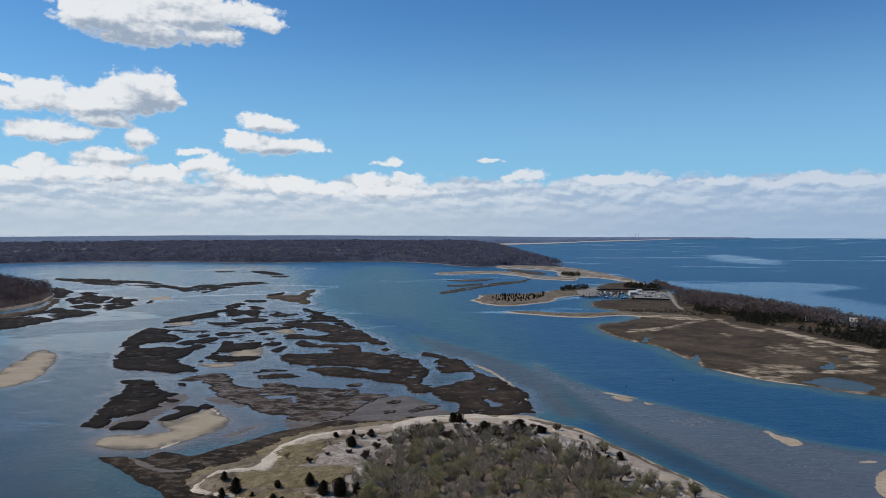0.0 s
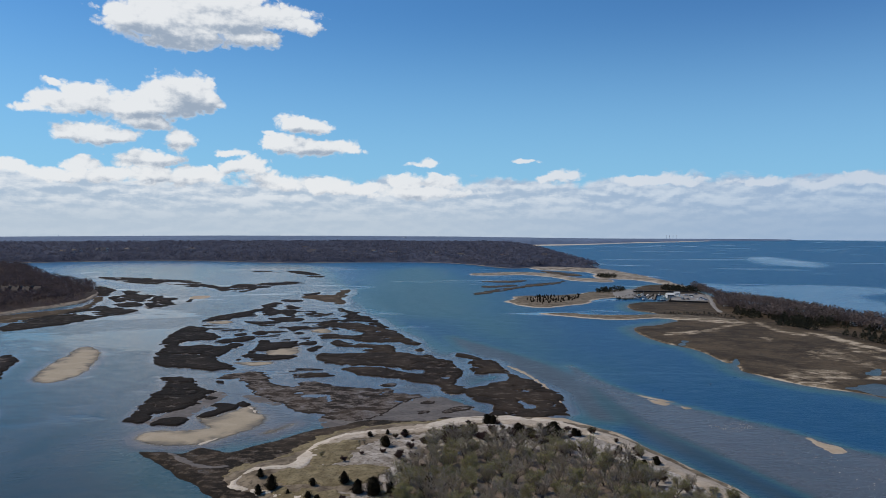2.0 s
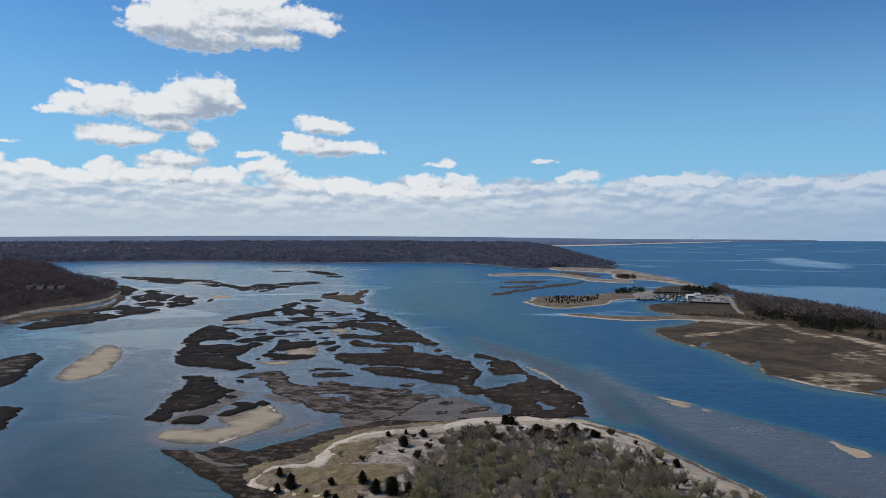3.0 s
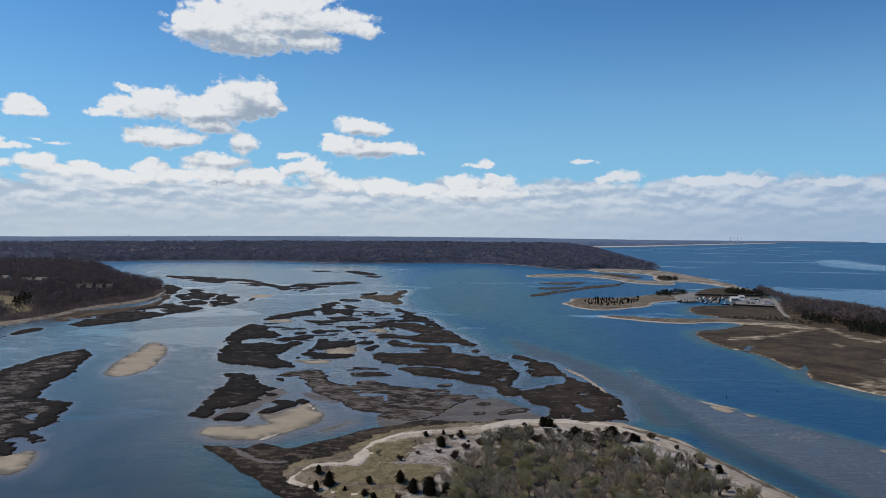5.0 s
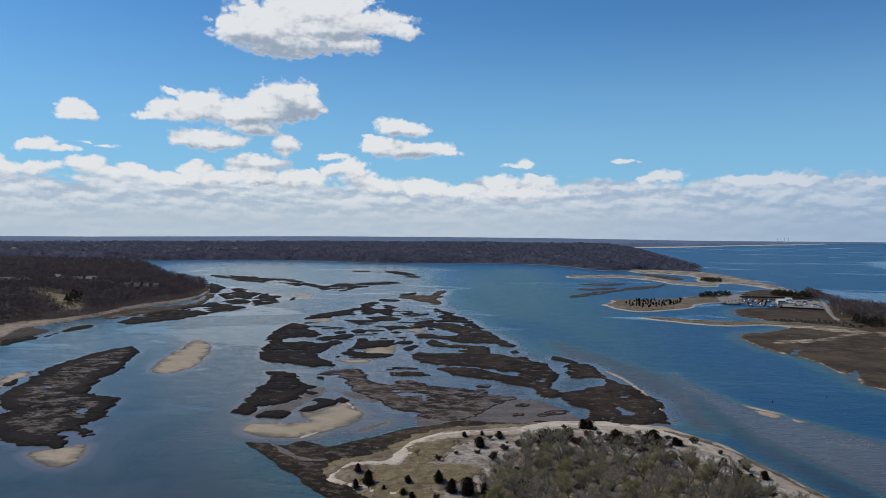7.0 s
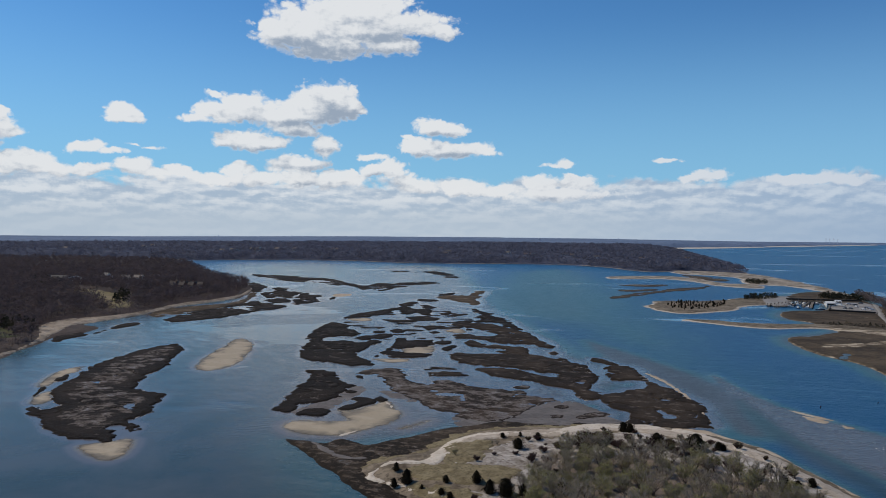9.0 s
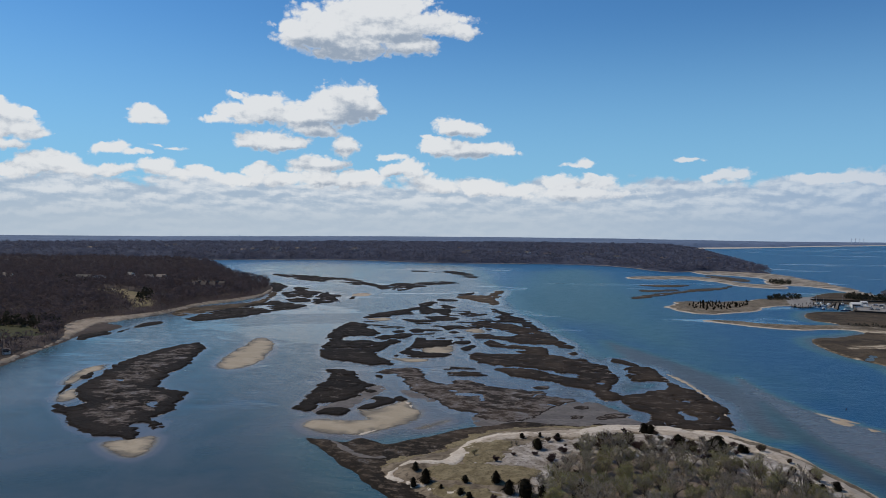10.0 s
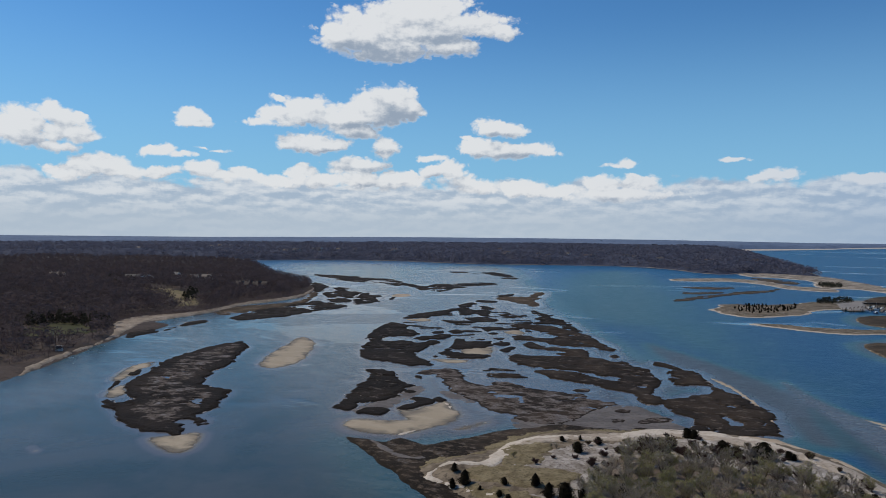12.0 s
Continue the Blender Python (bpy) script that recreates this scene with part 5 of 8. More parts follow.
BARS.append(("thin pale crest of dry sand on a wet bar", PALE_SAND, 0.26, [(-81.2, 237.4), (-79.5, 240.4), (-75.5, 233.5), (-73.4, 228.2), (-75.6, 231), (-78.3, 235.4)]))
for k, (label, mat, top, outline) in enumerate(BARS):
    patch("sand_bar", outline, mat, label, "sand bar", seed=1900 + 7 * k, top=top, slope=0.12 if mat == WET_BAR else 0.5, shrink=-1.0 if mat == WET_BAR else 0.2, ragged=0.7, lumps=0.02, group="sand bars")
for k, outline in enumerate((
    [(-274, 855), (-254, 888), (-227, 888), (-225, 842), (-246, 822), (-261, 826)],
    [(-320, 1152), (-302, 1161), (-258, 1084), (-232, 1028), (-231, 981), (-263, 1064), (-296, 1103)],
    [(-389, 1160), (-356, 1155), (-318, 1111), (-349, 1116)],
), 5):
    patch("marsh_island", outline, MARSH, "flat dark marsh island streaked with water in the inner bay", "marsh island", seed=1700 + 7 * k, tendril=1.4, shrink=-3.0, creeks=1.35, ragged=1.8, apron=0.7, group="inner marsh islands")
for k, outline in enumerate((
    [(-53.7, 227.2), (-37.6, 228.7), (-29.5, 245.9), (-19.7, 258), (-11.6, 257.1), (-5.4, 248.9), (2, 235.9), (4.5, 226.9), (-13.2, 219.8), (-29.9, 214.3), (-43.5, 211.1), (-50, 215.8)],
    [(-105.6, 213.9), (-105.2, 224), (-100.1, 237.5), (-101.8, 249.8), (-98.9, 263.9), (-93.5, 256.9), (-92.9, 244.8), (-94.2, 231.2), (-93.9, 222.7), (-98, 213.3)],
    [(-89, 256.3), (-80, 257.2), (-66.7, 242.2), (-72.6, 240.3), (-82.8, 248.2)],
), 0):
    patch("mud_flat", outline, MUD, "wet grey-brown mud flat between the marsh islands", "mud flat", seed=2100 + 7 * k, top=0.10, slope=0.12)
for k, outline in enumerate((
    [(-278, 656), (-277, 679), (-259, 671), (-257, 643), (-269, 638)],
    [(106.6, 171.2), (112.1, 176.5), (121.4, 181.8), (118.5, 169.2), (106.3, 151.6), (99.6, 156.8)],
    [(109.6, 182.7), (113.1, 184.1), (115.7, 183.2), (113.2, 181.8), (110.2, 181.8)],
), 5):
    patch("sand_bar", outline, BAR_SAND, "smooth tan sand bar just above the water", "sand bar", seed=2500 + 7 * k, top=0.22, slope=0.1, lumps=0.03, ragged=0.5, group="sand bars")
for k, outline in enumerate((
    [(93, 1330), (161, 1354), (192, 1342), (230, 1306), (244, 1220), (254, 1093), (256, 964), (253, 863), (250, 806), (235, 833), (232, 916), (219, 977), (197, 984), (174, 990), (169, 1032), (189, 1127), (179, 1181), (145, 1220), (107, 1240)],
    [(-12, 1115), (6, 1124), (37, 1143), (70, 1163), (100, 1147), (123, 1105), (133, 1043), (152, 1001), (192, 990), (177, 910), (141, 931), (122, 954), (113, 1013), (92, 1063), (65, 1078), (34, 1060), (6, 1059), (-11, 1066)],
), 0):
    patch("sand_spit", outline, BAR_LAND, "long low sand spit with dune grass between lagoon and sea", "sand spit", seed=2700 + 7 * k, top=1.2, slope=0.1, group="sand spits")
for k, outline in enumerate((
    [(-5, 726), (12, 761), (24, 790), (45, 822), (61, 857), (85, 895), (106, 918), (120, 948), (99, 874), (81, 853), (58, 818), (43, 787), (23, 754), (12, 731), (-1, 705)],
    [(2, 835), (18, 831), (39, 851), (56, 877), (38, 822), (18, 808), (3, 811)],
    [(-1, 919), (28, 932), (51, 939), (73, 952), (49, 898), (27, 897)],
    [(110, 1214), (128, 1195), (150, 1141), (165, 1091), (150, 1044), (128, 1073), (113, 1139)],
), 0):
    patch("marsh_strip", outline, MARSH_BROWN, "thin strip of brown marsh in the lagoon", "marsh island", seed=2900 + 7 * k, creeks=0.4, group="lagoon marsh strips")
for k, outline in enumerate((
    [(23, 638), (34, 661), (36, 699), (66, 699), (97, 719), (124, 756), (144, 780), (172, 780), (173, 741), (147, 692), (125, 680), (107, 655), (97, 622), (79, 602), (55, 583), (41, 592), (31, 617)],
), 0):
    patch("sand_island", outline, BAR_TURF, "low sandy island with brown grass and dark cedars", "island", seed=3100 + 7 * k, top=1.2, slope=0.1)
for k, outline in enumerate((
    [(46, 540), (54, 548), (74, 544), (94, 532), (116, 536), (140, 544), (172, 532), (190, 506), (184, 490), (164, 510), (133, 517), (106, 506), (89, 506), (70, 517), (55, 532)],
), 0):
    patch("sand_spit", outline, BAR_TURF, "narrow sand ridge edged with brown grass", "sand spit", seed=3300 + 7 * k, top=0.9, slope=0.15, group="sand spits")
for k, outline in enumerate((
    [(10.2, 327.8), (17.3, 320.6), (23.9, 304.6), (28.3, 284.5), (31, 265.9), (31.9, 250.4), (32.1, 236.7), (27.6, 231.4), (29.1, 240.5), (28.6, 253.9), (26.2, 271.8), (22.3, 291.3), (16.7, 309.8)],
), 0):
    patch("sand_bar", outline, BAR_SAND, "narrow pale sand edge along a dark marsh island", "sand bar", seed=3700 + 7 * k, top=0.3, slope=0.25, ragged=0.8, shrink=1.3, lumps=0.02, group="sand bars")
for k, outline in enumerate((
    [(59.2, 267.9), (65.8, 262.4), (73.8, 254.1), (71.5, 251.9), (64.6, 257.3), (60, 264.5)],
    [(61.7, 260.9), (66.9, 256.5), (71.2, 252.3), (66.3, 248.3), (63.3, 252)],
    [(71.6, 250.6), (76.5, 245.8), (71.6, 243.6)],
    [(97.5, 212.7), (100.2, 212.2), (100.6, 208.1), (104, 205.3), (105.3, 198.8), (100.6, 196.1), (97.9, 196), (98.1, 200.2), (96.7, 203.4), (97.7, 208)],
    [(109, 191.1), (111.6, 191.6), (113, 190.7), (109.6, 189.4)],
), 0):
    patch("sand_bar", outline, BAR_SAND, "streaky tan sand bar awash on the shoal", "sand bar", seed=3900 + 7 * k, top=0.2, slope=0.25, ragged=0.6, lumps=0.02, shrink=0.5, group="sand bars")

for k, outline in enumerate((
    [(-185, 458), (-168, 461), (-145, 460), (-128, 470), (-121.8, 449.4), (-116.6, 414.4), (-123.2, 402.9), (-142.7, 422), (-158.5, 424.1), (-170.7, 435.9)],
    [(-155, 549), (-136, 549), (-110, 537), (-91, 462), (-100.4, 445.1), (-95.6, 401.5), (-103.7, 392.8), (-108.9, 429.2), (-113, 467), (-124, 471)],
    [(-138.8, 394.8), (-128.6, 406.8), (-115.2, 409.6), (-105.4, 399.4), (-107.9, 389.7), (-120.4, 391.6), (-123.4, 379.8), (-128.1, 378.8)],
    [(-76.9, 323.2), (-66.6, 313.4), (-69.5, 303.1), (-58.6, 300), (-62.1, 286.8), (-74.7, 283.1), (-81.3, 289.1), (-84.4, 300.2)],
)):
    patch("marsh_tufts", outline, MARSH, "scattered small dark tufts of marsh grass in shallow water", "marsh island", seed=3500 + 7 * k, top=0.3, ragged=1.0, wisp=0.16, kind="stuff")

water()


# ---- ground cover ----


def over(height, lift):
    return lambda x, y: height(x, y) + lift


patch("spit_turf", SPIT_SAND, SPIT_TURF, "sandy tan turf covering the spit", "ground", base=over(spit_height, 0.05), top=0.10, ragged=1.6, lumps=0.03, kind="structure", seed=900)
patch("beach", [(-44.9, 193.8), (-37.6, 198.7), (-28.4, 203), (-15.7, 207.1), (-6.3, 214.6), (1.9, 218.4), (9.9, 216.8), (19.2, 214.8), (26.4, 212), (34.8, 207), (43.6, 200.6), (48.7, 188.6), (52.8, 176.5), (57.2, 168.2), (61, 159.8), (63.5, 153.4), (66.1, 145.2), (70.5, 123.5), (66.5, 119.9), (60.4, 137.5), (59, 145.2), (56.3, 150.9), (52.7, 158.4), (48.6, 166.7), (44.7, 175.5), (40.5, 189.7), (34.9, 197.5), (23.9, 203.1), (17.1, 208.1), (9.6, 209.1), (1.9, 212.4), (-6.1, 208.6), (-12, 200.9), (-24.5, 198.7), (-32.1, 195.7), (-36.1, 191.1), (-41.2, 184.9)], BEACH, "strip of dry tan beach sand along the spit", "beach", base=over(spit_height, 0.33), top=0.08, ragged=1.2, lumps=0.03, kind="structure", seed=905)
patch("wet_beach", [(75.5, 123), (69.6, 150), (66.8, 158.3), (64.3, 165.5), (60.5, 174.1), (56.1, 183.2), (51.6, 194.9), (46.7, 208.8), (39.6, 220), (33, 226), (26, 231.5), (18, 231.5), (20.3, 226), (28, 222.5), (35.6, 215.6), (43.4, 205), (48, 191.5), (52.3, 180), (56.7, 171), (60.2, 162), (62.6, 155), (65, 146.6), (67.5, 121)], BAR_SAND, "wet tan sand along the water of the spit", "beach", base=over(spit_height, 0.06), top=0.06, slope=0.3, ragged=0.7, lumps=0.01, kind="structure", seed=907)
patch("mud_creek", [(-85.7, 186.6), (-82.8, 185.8), (-77.8, 180.6), (-73.5, 176.6), (-68.9, 174.6), (-63.9, 176.2), (-63.6, 174.3), (-69.3, 172.4), (-74.6, 175.3), (-80.1, 180.4)], MUD, "narrow muddy creek bed through dark marsh", "creek", base=over(spit_height, 0.03), top=0.05, ragged=0.8, lumps=0.0, kind="structure", seed=906)
patch("dune", [(-40.7, 168.4), (-37.2, 173.7), (-32.1, 177.6), (-29.9, 186.8), (-27, 193.6), (-13.5, 199.4), (-6.1, 209.4), (1.9, 211.1), (12.6, 208.6), (22.9, 207.1), (36.9, 199.8), (41.4, 190.6), (45.7, 176.6), (50.1, 167.2), (54, 158.5), (57, 149.3), (59.2, 140.1), (66.7, 123.9), (25.9, 115.8), (-2.9, 112.1), (-18.4, 126.6), (-29.5, 138.4), (-33.9, 147.2), (-29.4, 156.3), (-22.4, 161.6), (-22.8, 169), (-32, 169.7)], DUNE, "pale dune sand with patches of brown heather", "dune", base=over(spit_height, 0.16), top=0.10, ragged=3.0, lumps=0.12, kind="structure", seed=910)
for k, outline in enumerate((
    [(-44.3, 184.2), (-43.2, 189.6), (-38.1, 190.9), (-32.5, 190.5), (-31.7, 183.1), (-32.1, 175.2), (-35.6, 171.3), (-39.3, 168.9), (-41.7, 172.2)],
    [(-48.5, 162.8), (-45.4, 166.1), (-40.3, 167.6), (-34, 170.4), (-28.4, 170.1), (-22.4, 169.1), (-20, 164.4), (-22.2, 160.6), (-26.2, 156.7), (-31.5, 157.6), (-36.4, 156.5), (-41.6, 157), (-46, 158.9)],
    [(-46.7, 156.8), (-41.4, 155.9), (-33.2, 153.7), (-27.7, 150.8), (-29, 145.2), (-36.9, 148.1), (-42.8, 151.9)],
)):
    patch("grass_patch", outline, DUNE_GRASS, "tan and olive dune grass on sand", "grass", base=over(spit_height, 0.24), top=0.18, ragged=2.2, lumps=0.15, kind="structure", seed=920 + k)
patch("woodland_floor", [(-13.7, 178.1), (-10.4, 184.1), (-3.7, 186.7), (5.5, 188), (14.7, 186.9), (23.4, 183.7), (30, 178), (35.7, 170.5), (39.8, 164.5), (43, 156.3), (45.9, 149), (48.2, 141.6), (54.6, 129.1), (49.2, 116), (10.8, 113.9), (-15.3, 129.7), (-21.7, 144.1), (-19, 155.7), (-15.5, 166.6)], LITTER, "brown leaf litter under the bare trees", "ground", base=over(spit_height, 0.27), top=0.10, ragged=4.0, kind="structure", seed=940)
patch("sand_path", [(-59, 161.7), (-58.9, 166.7), (-57, 169.1), (-51.9, 169.5), (-46.3, 170.5), (-46.8, 177.6), (-47.3, 189), (-45.1, 194.4), (-40.9, 199.4), (-33.8, 201.5), (-23.8, 202.6), (-14.2, 206.6), (-13.9, 202.4), (-23.4, 199.1), (-33, 197), (-38.7, 191.5), (-41.1, 184.7), (-41.1, 176.8), (-40.8, 169.6), (-42.8, 166.7), (-48.1, 166), (-52.1, 165.8), (-55.3, 165.2), (-56.9, 163.1), (-56.8, 161.3), (-51.1, 158.6), (-43.6, 154.8), (-35, 150.5), (-34.7, 149.1), (-44.4, 153.2), (-51.8, 156.7), (-57.2, 159.1)], PALE_SAND, "pale trodden sand path along the tip of the spit", "path", base=over(spit_height, 0.34), top=0.08, ragged=1.2, shrink=0.7, lumps=0.02, kind="structure", seed=950)
patch("sand_path", [(-15.8, 206), (-5.7, 225.2), (1.1, 227.2), (10.1, 220.4), (20.7, 218), (28.8, 212.4), (35.5, 198.3), (34.9, 194.8), (28.2, 208.1), (20.2, 213.3), (9.9, 216.3), (1.1, 216.2), (-5, 210.7), (-13.8, 201.4)], PALE_SAND, "pale sandy track along the top of the spit", "path", base=over(spit_height, 0.42), top=0.08, ragged=1.0, lumps=0.02, wisp=0.8, kind="structure", seed=955)
patch("wrack_line", [(-62.3, 166.6), (-60.8, 175.7), (-54.7, 181.7), (-50.8, 187.8), (-49.8, 196.6), (-45.4, 203.5), (-39.9, 211), (-30.3, 216.8), (-16.8, 221.3), (-6.6, 226), (-13, 217.2), (-26.1, 211.7), (-39, 206.2), (-44, 197.3), (-45.8, 191), (-50.1, 182.2), (-58, 176.6), (-60.5, 168.1), (-59.5, 163.1)], DUNE_GRASS, "tan dead grass between beach and marsh", "grass", base=over(spit_height, 0.16), top=0.10, ragged=2.0, creeks=0.5, kind="structure", seed=960)

patch("car_park", [(201, 726), (236, 737), (218, 667), (209, 633), (200, 636), (178, 644), (188, 686)], ASPHALT, "pale sandy car park beside the marina", "car park", base=lambda x, y: 0.9 + 0 * x, top=0.25, ragged=0.3, lumps=0.0, kind="structure", seed=1100)
patch("boat_ramp", [(147, 772), (157, 785), (177, 780), (165, 741), (161, 712), (149, 673), (135, 673), (138, 712)], ASPHALT, "pale paved boat ramp at the harbour mouth", "car park", base=lambda x, y: 1.0 + 0 * x, top=0.4, ragged=0.5, lumps=0.0, kind="structure", seed=1110)
patch("road", [(238, 741), (243, 745), (220, 661), (200, 592), (193, 556), (190, 556), (199, 597), (214, 650)], ASPHALT, "sandy road from the car park to the woods", "road", base=over(mainland_height, 0.25), top=0.2, ragged=0.4, lumps=0.0, kind="structure", seed=1120)
patch("shore_beach", [(-251.8, 201.1), (-273.4, 231.2), (-280.4, 245.5), (-289.8, 269.2), (-299, 291.7), (-311.3, 319.4), (-358, 369), (-365, 389), (-363, 408), (-352, 423), (-350, 452), (-355, 487), (-364, 519), (-354, 570), (-361, 621), (-390, 690), (-418, 746), (-392, 707), (-362, 643), (-344, 593), (-342, 550), (-351, 503), (-343, 477), (-338, 437), (-338, 407), (-338, 380), (-323, 353), (-311, 331), (-290.5, 287), (-278.2, 258.4), (-266.7, 233.5), (-249.8, 201.8)], SHORE_SAND, "narrow tan beach under the wooded headland", "beach", base=over(headland_height, 0.1), top=0.3, ragged=0.9, shrink=2.2, kind="structure", seed=1130)
patch("far_beach", [(264, 2681), (232, 2969), (197, 3193), (144, 3483), (112, 3626), (225, 3644), (347, 3680), (686, 3909), (855, 4110), (1087, 4232), (1295, 4352), (1477, 4475), (1447, 4386), (1275, 4286), (1064, 4144), (833, 4001), (668, 3803), (334, 3537), (186, 3462), (221, 3156), (240, 2926)], PALE_SAND, "pale sandy beach and bluff along the far coast", "beach", top=3.0, slope=0.06, ragged=0.3, shrink=9.0, cell=14.0, lumps=0.5, kind="structure", seed=1160)
patch("field", [(-510, 558), (-488, 560), (-449, 547), (-414, 535), (-376, 479), (-386, 465), (-430, 503), (-468, 525)], FIELD, "tan and green clearing among the bare woods", "field", base=over(headland_height, 0.3), top=0.2, ragged=2.0, cell=2.0, kind="structure", seed=1140)
patch("lawn", [(-364, 304), (-376, 337), (-357, 350), (-325, 323), (-325.9, 306.5), (-332.9, 294.9), (-337.8, 282.4)], LAWN, "spring-green lawn above the shore", "lawn", base=over(headland_height, 0.3), top=0.2, ragged=2.0, cell=1.5, kind="structure", seed=1150)

# ---- trees ----


def plant_material(name, dark, light, rough=0.9, thin=0.4):
    """Twigs and leaves, each plant of its own shade."""
    m, g, shader, place = material(name, rough, 0.1)
    node = g.add("ShaderNodeAttribute", attribute_name="tone")
    info = g.add("ShaderNodeObjectInfo")
    tone = g.math("ADD", node.outputs["Fac"], g.math("MULTIPLY", g.math("SUBTRACT", info.outputs["Random"], 0.5), 0.5))
    n, _ = g.noise(place, 0.9, 3.0)
    tone = g.math("ADD", tone, g.math("MULTIPLY", g.math("SUBTRACT", n, 0.5), 0.4), clamp=True)
    colour = g.mix(tone, dark, light)
    g.put(shader.inputs["Base Color"], colour)
    if thin:
        through_light = g.add("ShaderNodeBsdfTranslucent")
        g.put(through_light.inputs["Color"], colour)
        blend = g.add("ShaderNodeMixShader")
        blend.inputs[0].default_value = thin
        g.links.new(shader.outputs[0], blend.inputs[1])
        g.links.new(through_light.outputs[0], blend.inputs[2])
        g.links.new(blend.outputs[0], g.nodes["Material Output"].inputs["Surface"])
    return m


BARK = plant_material("grey bark", (0.060, 0.050, 0.043), (0.135, 0.115, 0.098), 0.9, 0.0)
TWIGS = plant_material("bare twigs", (0.175, 0.146, 0.124), (0.41, 0.35, 0.29))
BUDS = plant_material("olive spring buds", (0.152, 0.146, 0.062), (0.310, 0.292, 0.136))
THICKET = plant_material("maroon-brown thicket twigs", (0.052, 0.034, 0.033), (0.125, 0.084, 0.077))
CEDAR = plant_material("dark cedar foliage", (0.016, 0.014, 0.009), (0.042, 0.036, 0.023))
WOODS = plant_material("bare wood crowns", (0.072, 0.058, 0.061), (0.142, 0.112, 0.114))
BLUFF_WOODS = plant_material("brown bluff wood crowns", (0.066, 0.052, 0.050), (0.150, 0.120, 0.112))
# crowns across the bay, with the blue of distance haze painted into the twigs
HAZED_WOODS = plant_material("far bare wood crowns tinted with haze", (0.082, 0.087, 0.118), (0.150, 0.150, 0.190))
PINES = plant_material("dark evergreen crowns", (0.019, 0.021, 0.015), (0.056, 0.056, 0.040))


class Soup:
    """Gathers triangles."""

    def __init__(self):
        self.v, self.f, self.tone = [], [], []

    def tri(self, a, b, c, tone=0.5):
        k = len(self.v)
        self.v += [tuple(a), tuple(b), tuple(c)]
        self.tone += [tone] * 3
        self.f.append((k, k + 1, k + 2))

    def limb(self, a, b, ra, rb, sides=3, tone=0.4):
        """A tapered, round-sided length of wood."""
        axis = (b - a).normalized()
        side = axis.orthogonal().normalized()
        other = axis.cross(side)
        k = len(self.v)
        for end, r in ((a, ra), (b, rb)):
            for i in range(sides):
                t = 2 * math.pi * i / sides
                self.v.append(tuple(end + (side * math.cos(t) + other * math.sin(t)) * r))
                self.tone.append(tone)
        for i in range(sides):
            j = (i + 1) % sides
            self.f += [(k + i, k + j, k + sides + j), (k + i, k + sides + j, k + sides + i)]

    def mesh(self, name, mat):
        return mesh_from(name, np.array(self.v), np.array(self.f), mat, False, tone=np.array(self.tone))


def part(name, data, parent, label=""):
    ob = new(name, data)
    ob.parent = parent
    return tagged(ob, label)


def bent(rng, way, spread):
    return (way + Vector((rng.gauss(0, spread), rng.gauss(0, spread), rng.gauss(0, spread * 0.6)))).normalized()


